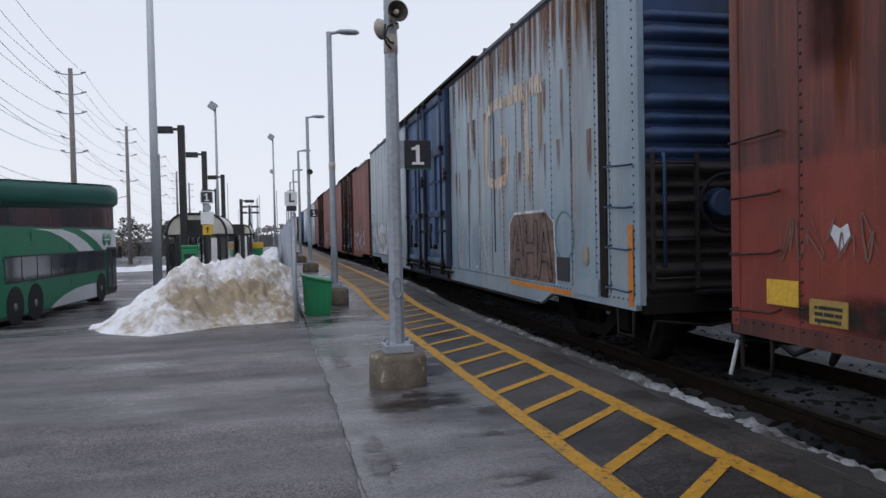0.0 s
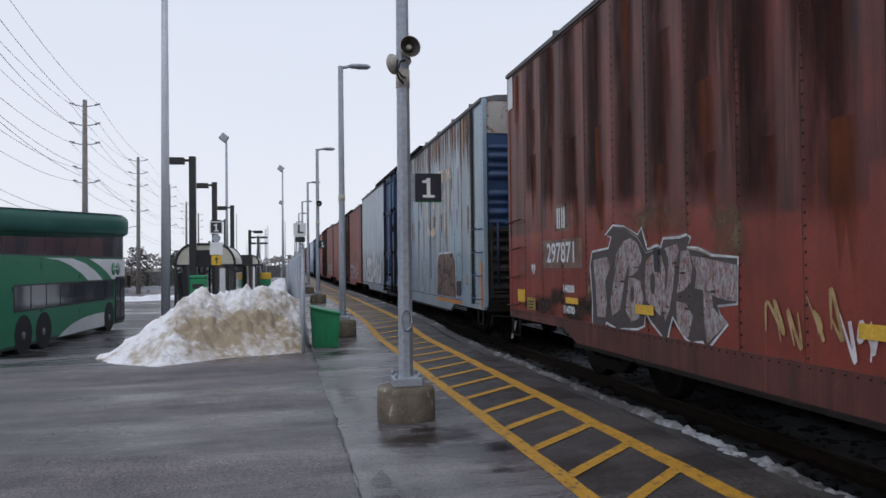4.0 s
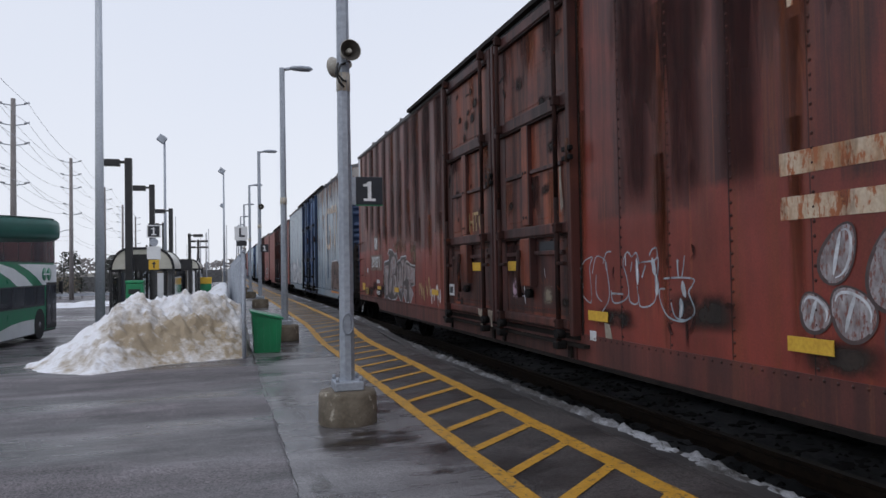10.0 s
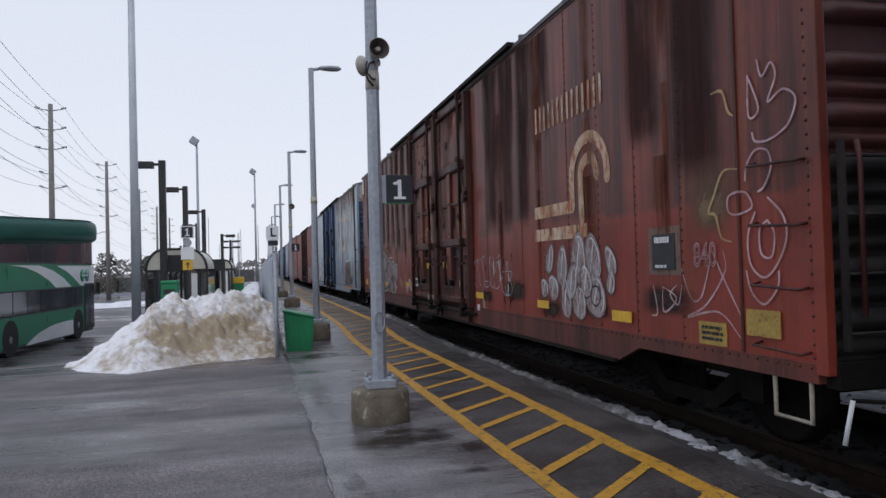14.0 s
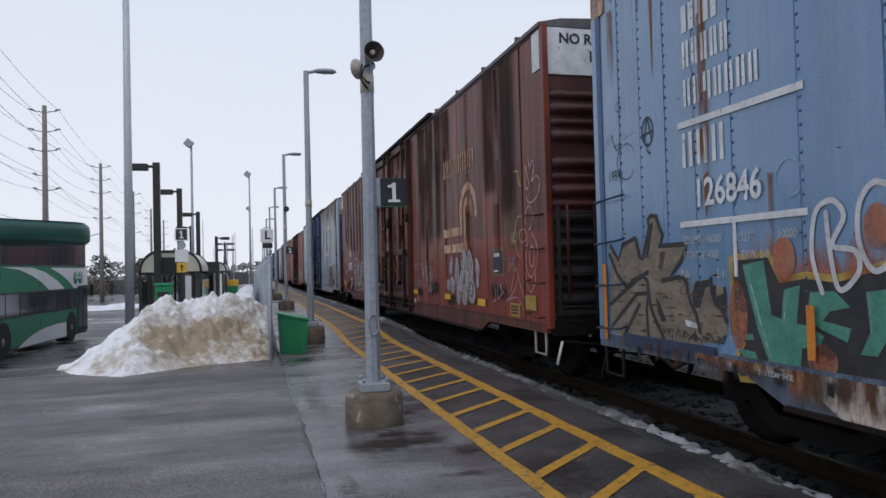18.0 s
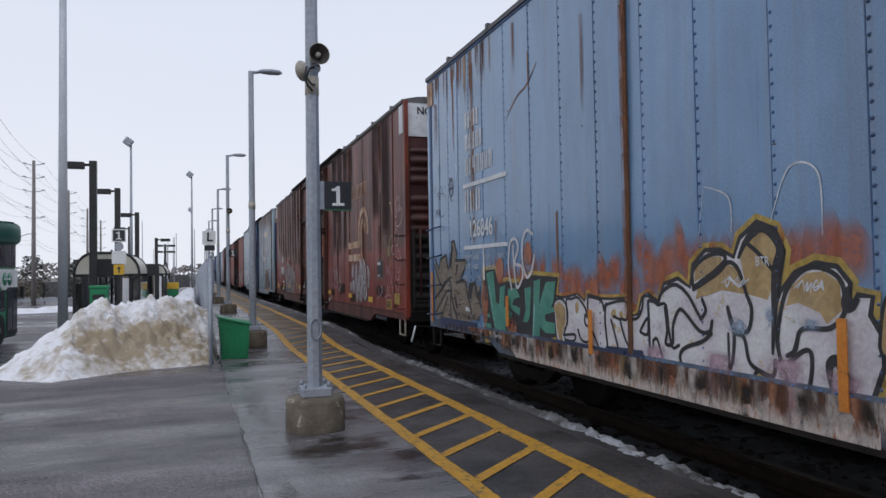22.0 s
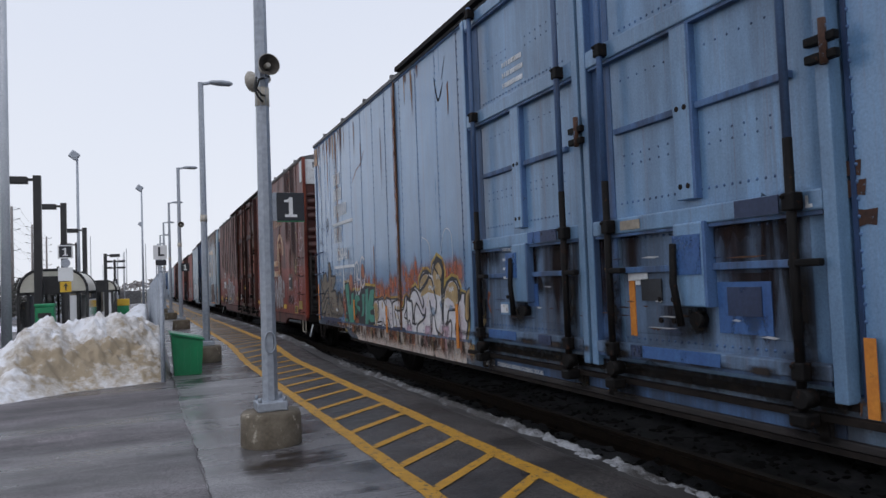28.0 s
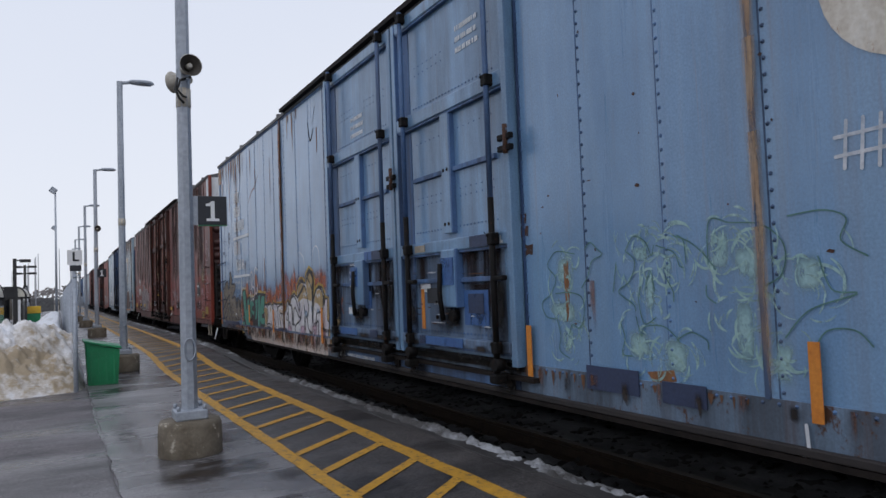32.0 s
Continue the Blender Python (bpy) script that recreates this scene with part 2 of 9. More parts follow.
    sm = n.new("ShaderNodeMapRange")
    sm.inputs["From Min"].default_value, sm.inputs["From Max"].default_value = 0.42, 0.66
    sm.inputs["To Min"].default_value, sm.inputs["To Max"].default_value = 1.0, 1.0 - haze
    l.new(smoke, sm.inputs["Value"])
    dk = n.new("ShaderNodeMixRGB")
    dk.blend_type = "MULTIPLY"
    dk.inputs[0].default_value = 1.0
    l.new(c, dk.inputs[1])
    l.new(sm.outputs[0], dk.inputs[2])
    c = dk.outputs[0]
    g = n.new("ShaderNodeMixRGB")
    g.blend_type = "OVERLAY"
    g.inputs[0].default_value = 0.3
    l.new(c, g.inputs[1])
    l.new(grain, g.inputs[2])
    l.new(g.outputs[0], p.inputs["Base Color"])
    r = n.new("ShaderNodeMapRange")
    r.inputs["To Min"].default_value, r.inputs["To Max"].default_value = rough - 0.12, rough + 0.25
    l.new(runs, r.inputs["Value"])
    l.new(r.outputs[0], p.inputs["Roughness"])
    b = n.new("ShaderNodeBump")
    b.inputs["Strength"].default_value, b.inputs["Distance"].default_value = 0.25, 0.02
    l.new(patch, b.inputs["Height"])
    b2 = n.new("ShaderNodeBump")
    b2.inputs["Strength"].default_value, b2.inputs["Distance"].default_value = 0.12, 0.004
    l.new(spots, b2.inputs["Height"])
    l.new(b.outputs[0], b2.inputs["Normal"])
    l.new(b2.outputs[0], p.inputs["Normal"])
    p.inputs["Specular IOR Level"].default_value = spec
    p.inputs["Coat Weight"].default_value, p.inputs["Coat Roughness"].default_value = coat, 0.16
    return m


def wet_ground(name, dry, damp, wet_rough=0.12, dry_rough=0.5, scale=0.35, stretch=(1, 1, 1), speck=0.5, bands=(0.42, 1.7), gloss=0.35, mottle=0.45):
    """Damp paving: aggregate grain, darker wet patches that shine, wet streaks with their sheen put into the colour."""
    m, n, l, p = shader(name)
    co = n.new("ShaderNodeTexCoord")
    mp = n.new("ShaderNodeMapping")
    mp.inputs["Scale"].default_value = stretch
    l.new(co.outputs["Object"], mp.inputs[0])
    wet = n.new("ShaderNodeTexNoise")
    wet.inputs["Scale"].default_value, wet.inputs["Detail"].default_value, wet.inputs["Roughness"].default_value = scale, 5, 0.62
    l.new(mp.outputs[0], wet.inputs["Vector"])
    wr = n.new("ShaderNodeMapRange")
    wr.inputs["From Min"].default_value, wr.inputs["From Max"].default_value = 0.42, 0.6
    l.new(wet.outputs["Fac"], wr.inputs["Value"])
    base = n.new("ShaderNodeMixRGB")
    base.inputs[1].default_value, base.inputs[2].default_value = (*dry, 1), (*damp, 1)
    l.new(wr.outputs[0], base.inputs[0])
    grit = n.new("ShaderNodeTexVoronoi")
    grit.inputs["Scale"].default_value = 95
    l.new(co.outputs["Object"], grit.inputs["Vector"])
    gm = n.new("ShaderNodeMixRGB")
    gm.blend_type = "OVERLAY"
    gm.inputs[0].default_value = speck
    l.new(base.outputs[0], gm.inputs[1])
    l.new(grit.outputs["Color"], gm.inputs[2])
    bw = n.new("ShaderNodeRGBToBW")
    l.new(grit.outputs["Color"], bw.inputs[0])
    l.new(bw.outputs[0], gm.inputs[2])
    blot = n.new("ShaderNodeTexNoise")
    blot.inputs["Scale"].default_value, blot.inputs["Detail"].default_value = 2.6, 7
    l.new(co.outputs["Object"], blot.inputs["Vector"])
    bl = n.new("ShaderNodeMixRGB")
    bl.blend_type = "OVERLAY"
    bl.inputs[0].default_value = mottle
    l.new(gm.outputs[0], bl.inputs[1])
    l.new(blot.outputs["Fac"], bl.inputs[2])
    mp2 = n.new("ShaderNodeMapping")
    mp2.inputs["Scale"].default_value, mp2.inputs["Rotation"].default_value = (0.6, 3.0, 1), (0, 0, -0.35)
    l.new(co.outputs["Object"], mp2.inputs[0])
    band = n.new("ShaderNodeTexNoise")
    band.inputs["Scale"].default_value, band.inputs["Detail"].default_value, band.inputs["Roughness"].default_value = 0.5, 6, 0.6
    l.new(mp2.outputs[0], band.inputs["Vector"])
    # bands brighten and darken the colour in place of a varying sky reflection
    br = n.new("ShaderNodeMapRange")
    br.inputs["From Min"].default_value, br.inputs["From Max"].default_value = 0.36, 0.66
    br.inputs["To Min"].default_value, br.inputs["To Max"].default_value = bands
    l.new(band.outputs["Fac"], br.inputs["Value"])
    bd = n.new("ShaderNodeMixRGB")
    bd.blend_type = "MULTIPLY"
    bd.inputs[0].default_value = 1.0
    l.new(bl.outputs[0], bd.inputs[1])
    l.new(br.outputs[0], bd.inputs[2])
    l.new(bd.outputs[0], p.inputs["Base Color"])
    rr = n.new("ShaderNodeMapRange")
    rr.inputs["To Min"].default_value, rr.inputs["To Max"].default_value = dry_rough, wet_rough
    l.new(wr.outputs[0], rr.inputs["Value"])
    l.new(rr.outputs[0], p.inputs["Roughness"])
    p.inputs["Specular IOR Level"].default_value = gloss
    b = n.new("ShaderNodeBump")
    b.inputs["Strength"].default_value, b.inputs["Distance"].default_value = 0.35, 0.004
    l.new(grit.outputs["Distance"], b.inputs["Height"])
    b2 = n.new("ShaderNodeBump")
    b2.inputs["Strength"].default_value, b2.inputs["Distance"].default_value = 0.2, 0.02
    l.new(blot.outputs["Fac"], b2.inputs["Height"])
    l.new(b.outputs[0], b2.inputs["Normal"])
    l.new(b2.outputs[0], p.inputs["Normal"])
    return m


def snow_mat(name, clean, dirty, dirt_at=0.5, stain=None):
    m, n, l, p = shader(name)
    co = n.new("ShaderNodeTexCoord")
    a, b_, f = (n.new("ShaderNodeTexNoise") for _ in range(3))
    for t, s, d in ((a, 0.75, 6), (b_, 7.0, 8), (f, 38, 4)):
        t.inputs["Scale"].default_value, t.inputs["Detail"].default_value, t.inputs["Roughness"].default_value = s, d, 0.65
        l.new(co.outputs["Object"], t.inputs["Vector"])
    s = n.new("ShaderNodeMath")
    s.operation = "MULTIPLY_ADD"
    s.inputs[1].default_value = 0.5
    l.new(b_.outputs["Fac"], s.inputs[0])
    l.new(a.outputs["Fac"], s.inputs[2])
    r = n.new("ShaderNodeValToRGB")
    e = r.color_ramp.elements
    e[0].position, e[0].color = dirt_at + 0.18, (*clean, 1)
    e[1].position, e[1].color = dirt_at + 0.40, (*dirty, 1)
    dirt = s.outputs[0]
    if stain:
        # a broad brown stain round one point of the heap
        ds = n.new("ShaderNodeVectorMath")
        ds.operation = "DISTANCE"
        ds.inputs[1].default_value = stain
        l.new(co.outputs["Object"], ds.inputs[0])
        mr = n.new("ShaderNodeMapRange")
        mr.inputs["From Min"].default_value, mr.inputs["From Max"].default_value = 0.3, 1.5
        mr.inputs["To Min"].default_value, mr.inputs["To Max"].default_value = 0.36, -0.05
        l.new(ds.outputs["Value"], mr.inputs["Value"])
        ad = n.new("ShaderNodeMath")
        l.new(dirt, ad.inputs[0])
        l.new(mr.outputs[0], ad.inputs[1])
        dirt = ad.outputs[0]
    l.new(dirt, r.inputs[0])
    l.new(r.outputs[0], p.inputs["Base Color"])
    p.inputs["Roughness"].default_value = 0.75
    p.inputs["Subsurface Weight"].default_value = 0.0
    b = n.new("ShaderNodeBump")
    b.inputs["Strength"].default_value, b.inputs["Distance"].default_value = 0.8, 0.05
    l.new(b_.outputs["Fac"], b.inputs["Height"])
    b2 = n.new("ShaderNodeBump")
    b2.inputs["Strength"].default_value, b2.inputs["Distance"].default_value = 0.5, 0.012
    l.new(f.outputs["Fac"], b2.inputs["Height"])
    l.new(b.outputs[0], b2.inputs["Normal"])
    l.new(b2.outputs[0], p.inputs["Normal"])
    return m


def glass(name, tint=(0.045, 0.05, 0.06), rough=0.08):
    m, n, l, p = shader(name)
    p.inputs["Base Color"].default_value = (*tint, 1)
    p.inputs["Roughness"].default_value = rough
    p.inputs["Specular IOR Level"].default_value = 0.9
    return m


M_lot = wet_ground("lot_asphalt", (0.092, 0.079, 0.082), (0.040, 0.035, 0.038), 0.20, 0.62, 0.45, (0.4, 1.3, 1), 0.95, (0.45, 1.75), 0.5, 0.75)
M_plat = wet_ground("platform_asphalt", (0.18, 0.172, 0.175), (0.082, 0.079, 0.083), 0.12, 0.45, 0.65, (0.6, 1.8, 1), 0.5, (0.72, 1.25), 0.45)
M_strip = wet_ground("safety_strip_asphalt", (0.060, 0.054, 0.052), (0.036, 0.033, 0.033), 0.28, 0.55, 0.8, (0.8, 1.6, 1), 0.95, (0.7, 1.3), 0.34)
M_edge = surf("edge_concrete", (0.032, 0.030, 0.030), (0.065, 0.062, 0.060), rough=0.5, scale=1.5, fine=45, spots=(0.03, 0.03, 0.03))
M_yellow = surf("yellow_line_paint", (0.40, 0.20, 0.014), (0.54, 0.28, 0.022), rough=0.6, scale=9.0, fine=90, spots=(0.10, 0.07, 0.04), spot_at=0.56, bump=0.3)
# track bed colours kept near black to hold the shade under the cars
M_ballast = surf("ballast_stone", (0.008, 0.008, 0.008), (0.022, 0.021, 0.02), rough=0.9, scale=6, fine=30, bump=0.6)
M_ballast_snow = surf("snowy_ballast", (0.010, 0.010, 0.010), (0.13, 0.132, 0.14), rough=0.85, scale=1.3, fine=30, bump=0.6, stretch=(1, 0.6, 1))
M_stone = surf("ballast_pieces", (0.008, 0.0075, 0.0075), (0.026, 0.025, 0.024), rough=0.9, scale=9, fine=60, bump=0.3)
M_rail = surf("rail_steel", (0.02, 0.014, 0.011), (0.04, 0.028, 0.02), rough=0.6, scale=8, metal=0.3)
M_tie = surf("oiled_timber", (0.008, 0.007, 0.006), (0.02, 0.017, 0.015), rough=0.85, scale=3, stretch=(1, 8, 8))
M_snow = snow_mat("dirty_snow", (0.86, 0.86, 0.88), (0.37, 0.295, 0.20), 0.50, (-0.45, 11.3, 0.75))
M_snow_clean = snow_mat("old_snow", (0.82, 0.83, 0.86), (0.55, 0.52, 0.48), 0.6)
M_slush = snow_mat("slush", (0.36, 0.37, 0.39), (0.060, 0.056, 0.054), 0.38)
M_grass = surf("winter_ground", (0.10, 0.09, 0.06), (0.24, 0.22, 0.19), rough=0.95, scale=0.05, fine=8)
M_galv = surf("galvanised_steel", (0.28, 0.31, 0.355), (0.39, 0.42, 0.47), rough=0.5, scale=2.2, fine=25, metal=0.25, stretch=(1, 1, 0.4))
M_galv_tape = surf("pale_tape_patch", (0.42, 0.38, 0.31), (0.55, 0.5, 0.42), rough=0.7, scale=8)
M_conc = surf("weathered_concrete", (0.10, 0.08, 0.055), (0.20, 0.17, 0.13), rough=0.85, scale=4, fine=40, bump=0.4, spots=(0.42, 0.38, 0.31), spot_at=0.60)
M_black = surf("black_powder_coat", (0.012, 0.012, 0.014), (0.028, 0.027, 0.028), rough=0.45, scale=3)
M_signblack = surf("sign_black", (0.010, 0.012, 0.018), (0.018, 0.02, 0.028), rough=0.35, scale=5, bump=0.02)
M_white = surf("white_sign_paint", (0.68, 0.69, 0.70), (0.78, 0.78, 0.79), rough=0.45, scale=4, bump=0.03)
M_signgreen = surf("sign_green", (0.012, 0.13, 0.06), (0.015, 0.16, 0.07), rough=0.4, bump=0.02)
M_horn = surf("horn_plastic", (0.30, 0.28, 0.24), (0.44, 0.41, 0.36), rough=0.55, scale=9)
M_hornin = surf("horn_throat", (0.06, 0.052, 0.045), (0.10, 0.09, 0.08), rough=0.6, scale=9)
M_cable = surf("black_cable", (0.01, 0.01, 0.01), (0.02, 0.02, 0.02), rough=0.5)
M_bingreen = surf("green_plastic", (0.008, 0.19, 0.075), (0.012, 0.25, 0.10), rough=0.42, scale=3, bump=0.05)
M_busgreen = surf("bus_green", (0.008, 0.18, 0.088), (0.013, 0.22, 0.105), rough=0.32, scale=1, bump=0.02)
M_buswhite = surf("bus_white", (0.66, 0.67, 0.67), (0.78, 0.79, 0.79), rough=0.35, scale=1, bump=0.02)
M_canopy = surf("canopy_green", (0.012, 0.075, 0.058), (0.018, 0.10, 0.078), rough=0.4, scale=1.2)
M_glassdark = glass("tinted_glass")
M_glasspale = glass("clear_side_glass", (0.10, 0.11, 0.12), 0.06)
M_tyre = surf("tyre_rubber", (0.012, 0.012, 0.012), (0.025, 0.025, 0.025), rough=0.8)
M_rim = surf("wheel_rim", (0.18, 0.18, 0.19), (0.32, 0.32, 0.33), rough=0.4, metal=0.5, scale=8)
M_shel = surf("shelter_panel", (0.50, 0.48, 0.40), (0.62, 0.60, 0.52), rough=0.4, scale=2, bump=0.03)
M_pole = surf("weathered_wood_pole", (0.16, 0.145, 0.14), (0.26, 0.24, 0.235), rough=0.9, scale=3, stretch=(6, 6, 0.5), bump=0.3)
M_wire = surf("wire", (0.34, 0.35, 0.38), (0.4, 0.41, 0.44), rough=0.6)
M_safety = surf("safety_yellow", (0.62, 0.37, 0.025), (0.72, 0.45, 0.04), rough=0.5, scale=5, bump=0.04)
M_decal_y = surf("yellow_label", (0.58, 0.34, 0.03), (0.72, 0.44, 0.045), rough=0.55, scale=5, bump=0.05, spots=(0.3, 0.14, 0.03), spot_at=0.66)
M_decal_o = surf("orange_stripe", (0.52, 0.17, 0.02), (0.62, 0.23, 0.03), rough=0.55, scale=4, spots=(0.2, 0.08, 0.03), spot_at=0.64)
M_decal_w = surf("white_stencil", (0.55, 0.57, 0.58), (0.74, 0.76, 0.78), rough=0.6, scale=6, spots=(0.32, 0.28, 0.26), spot_at=0.6, bump=0.03)
M_decal_k = surf("black_label", (0.012, 0.014, 0.018), (0.03, 0.033, 0.04), rough=0.6, scale=5)
M_logo = surf("rust_stained_cream", (0.36, 0.19, 0.09), (0.60, 0.49, 0.36), rough=0.65, scale=3.2, stretch=(1, 2, 0.8), spots=(0.36, 0.12, 0.045), spot_at=0.50)
M_red = car_paint("oxide_red_paint", (0.225, 0.036, 0.020), (0.125, 0.023, 0.016), (0.034, 0.012, 0.011), (0.34, 0.085, 0.028), 2.0, (0.265, 0.044, 0.029), rust_at=0.64, streak_amount=0.75, rust_runs=0.6, rough=0.5, haze=0.45, spec=0.4, coat=0.16)
M_reddoor = car_paint("oxide_red_door", (0.36, 0.082, 0.030), (0.13, 0.030, 0.019), (0.030, 0.012, 0.011), (0.38, 0.105, 0.036), rust_at=0.60, streak_amount=0.8, rough=0.6, haze=0.7, spec=0.4, coat=0.12)
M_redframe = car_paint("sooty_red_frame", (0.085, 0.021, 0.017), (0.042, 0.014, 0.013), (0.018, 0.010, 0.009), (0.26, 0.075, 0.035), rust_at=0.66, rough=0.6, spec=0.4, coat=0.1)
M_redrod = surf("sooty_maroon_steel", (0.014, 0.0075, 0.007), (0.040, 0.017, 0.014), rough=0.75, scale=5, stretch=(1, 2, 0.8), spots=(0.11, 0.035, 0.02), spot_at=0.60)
# red of the car ends, darkened for the shade between cars
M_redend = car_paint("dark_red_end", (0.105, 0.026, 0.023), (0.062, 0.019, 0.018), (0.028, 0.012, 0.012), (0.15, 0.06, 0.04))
M_blue = car_paint("railway_blue_paint", (0.15, 0.285, 0.47), (0.125, 0.245, 0.42), (0.20, 0.325, 0.475), (0.24, 0.15, 0.10), rust_at=0.72, streak_amount=0.45, rust_runs=0.2, rough=0.25, haze=0.22, coat=0.6)
M_bluedoor = car_paint("blue_door_paint", (0.185, 0.34, 0.54), (0.155, 0.29, 0.475), (0.075, 0.12, 0.185), (0.15, 0.11, 0.10), rust_at=0.72, streak_amount=0.4, rough=0.34, coat=0.4)
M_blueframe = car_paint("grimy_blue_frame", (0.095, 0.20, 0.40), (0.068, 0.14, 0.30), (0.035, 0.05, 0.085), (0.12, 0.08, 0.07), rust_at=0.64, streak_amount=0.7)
# deep blue, taken darker still for the shade between cars
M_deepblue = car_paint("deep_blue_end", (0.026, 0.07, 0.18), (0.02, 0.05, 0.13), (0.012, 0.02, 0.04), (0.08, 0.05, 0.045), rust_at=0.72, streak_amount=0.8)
M_navy = surf("navy_patch", (0.02, 0.032, 0.075), (0.03, 0.045, 0.10), rough=0.5, scale=3)
M_bluepatch = surf("bright_blue_patch", (0.04, 0.10, 0.27), (0.055, 0.13, 0.32), rough=0.5, scale=3)
M_pale = car_paint("faded_pale_blue_paint", (0.27, 0.375, 0.455), (0.205, 0.305, 0.395), (0.37, 0.385, 0.37), (0.36, 0.19, 0.09), rust_at=0.71, streak_amount=0.5, rust_runs=0.4, rough=0.42, haze=0.25, coat=0.3)
M_paletop = car_paint("rusty_white_end", (0.42, 0.40, 0.38), (0.34, 0.30, 0.27), (0.3, 0.16, 0.09), (0.3, 0.11, 0.04), rust_at=0.55)
M_rustdark = surf("dark_rust", (0.075, 0.036, 0.02), (0.15, 0.075, 0.04), rough=0.85, scale=6, stretch=(1, 4, 0.6), spots=(0.2, 0.22, 0.25), spot_at=0.64)
M_rust = surf("rust_streak", (0.14, 0.06, 0.025), (0.27, 0.125, 0.05), rough=0.85, scale=5, stretch=(1, 4, 0.6))
M_grime = surf("black_grime", (0.009, 0.0075, 0.007), (0.024, 0.019, 0.017), rough=0.75, scale=6)
# grime, darkened further for the shade below the floor
M_frame = surf("shaded_underframe_grime", (0.006, 0.0055, 0.0055), (0.016, 0.014, 0.013), rough=0.85, scale=4)
M_roof = surf("galvanised_roof", (0.06, 0.06, 0.065), (0.13, 0.13, 0.135), rough=0.6, scale=3)


def worn(m, wear, scale=3.0, stretch=(1, 1, 1), at=0.45, soft=0.2, fade=None, peak=1.0):
    """Lets the ground show through a coat where a noise has worn it away."""
    n, l = m.node_tree.nodes, m.node_tree.links
    p = [q for q in n if q.type == "BSDF_PRINCIPLED"][0]
    co, mp, tx, mr = n.new("ShaderNodeTexCoord"), n.new("ShaderNodeMapping"), n.new("ShaderNodeTexNoise"), n.new("ShaderNodeMapRange")
    mp.inputs["Scale"].default_value = stretch
    tx.inputs["Scale"].default_value, tx.inputs["Detail"].default_value, tx.inputs["Roughness"].default_value = scale, 7, 0.66
    mr.inputs["From Min"].default_value, mr.inputs["From Max"].default_value = at, at + soft
    mr.inputs["To Min"].default_value, mr.inputs["To Max"].default_value = peak, peak * (1.0 - wear)
    l.new(co.outputs["Object"], mp.inputs[0])
    l.new(mp.outputs[0], tx.inputs["Vector"])
    l.new(tx.outputs["Fac"], mr.inputs["Value"])
    a = mr.outputs[0]
    if fade:
        # thin out towards the rim of the mark; a run thins out towards its foot and sides
        sp = n.new("ShaderNodeSeparateXYZ")
        l.new(co.outputs["Generated"], sp.inputs[0])
        axes = ("X", "Y") if fade == "floor" else ("Y", "Z")

        def span(axis, f0, f1, centred):
            v = sp.outputs[axis]
            if centred:
                s1, s2 = n.new("ShaderNodeMath"), n.new("ShaderNodeMath")
                s1.operation, s2.operation = "SUBTRACT", "ABSOLUTE"
                s1.inputs[1].default_value = 0.5
                l.new(v, s1.inputs[0])
                l.new(s1.outputs[0], s2.inputs[0])
                v = s2.outputs[0]
            r = n.new("ShaderNodeMapRange")
            r.interpolation_type = "SMOOTHSTEP"
            r.inputs["From Min"].default_value, r.inputs["From Max"].default_value = f0, f1
            r.inputs["To Min"].default_value, r.inputs["To Max"].default_value = 0.0, 1.0
            l.new(v, r.inputs["Value"])
            return r.outputs[0]

        def times(u, v):
            k = n.new("ShaderNodeMath")
            k.operation = "MULTIPLY"
            l.new(u, k.inputs[0])
            l.new(v, k.inputs[1])
            return k.outputs[0]

        if fade == "sheet":
            a = times(times(a, span("Y", 0.5, 0.12, True)), span("Z", 0.0, 0.14, False))
        elif fade == "run":
            a = times(times(a, span("Y", 0.5, 0.15, True)), span("Z", 0.0, 0.7, False))
        else:
            a = times(times(a, span(axes[0], 0.48, 0.12, True)), span(axes[1], 0.48, 0.12, True))
    l.new(a, p.inputs["Alpha"])
    return m


M_sp = {k: worn(surf("spray_" + k, a, b, rough=0.6, scale=5, fine=30, bump=0.04, spots=s, spot_at=0.66), w_, 4.0) for k, a, b, s, w_ in (
    ("silver", (0.30, 0.28, 0.28), (0.50, 0.48, 0.48), (0.17, 0.09, 0.075), 0.45), ("black", (0.012, 0.012, 0.015), (0.03, 0.03, 0.035), None, 0.35),
    ("white", (0.48, 0.50, 0.53), (0.68, 0.70, 0.73), (0.33, 0.33, 0.36), 0.50), ("pink", (0.42, 0.25, 0.27), (0.58, 0.42, 0.45), None, 0.55),
    ("green", (0.045, 0.17, 0.135), (0.075, 0.25, 0.19), (0.05, 0.09, 0.09), 0.30), ("mint", (0.25, 0.42, 0.44), (0.36, 0.53, 0.53), (0.19, 0.31, 0.44), 0.75),
    ("dkgreen", (0.07, 0.17, 0.17), (0.10, 0.22, 0.21), None, 0.35), ("yellow", (0.38, 0.26, 0.05), (0.48, 0.34, 0.09), (0.3, 0.16, 0.08), 0.50),
    ("orange", (0.36, 0.10, 0.05), (0.34, 0.16, 0.10), (0.2, 0.2, 0.26), 0.80), ("tan", (0.25, 0.215, 0.17), (0.36, 0.32, 0.26), (0.17, 0.12, 0.08), 0.35),
    ("lilac", (0.56, 0.50, 0.55), (0.78, 0.77, 0.78), (0.3, 0.26, 0.4), 0.20), ("brown", (0.13, 0.075, 0.06), (0.2, 0.13, 0.10), (0.09, 0.05, 0.045), 0.45),
    ("sky", (0.20, 0.36, 0.48), (0.28, 0.44, 0.55), None, 0.60), ("gold", (0.36, 0.24, 0.10), (0.46, 0.33, 0.16), None, 0.35))}

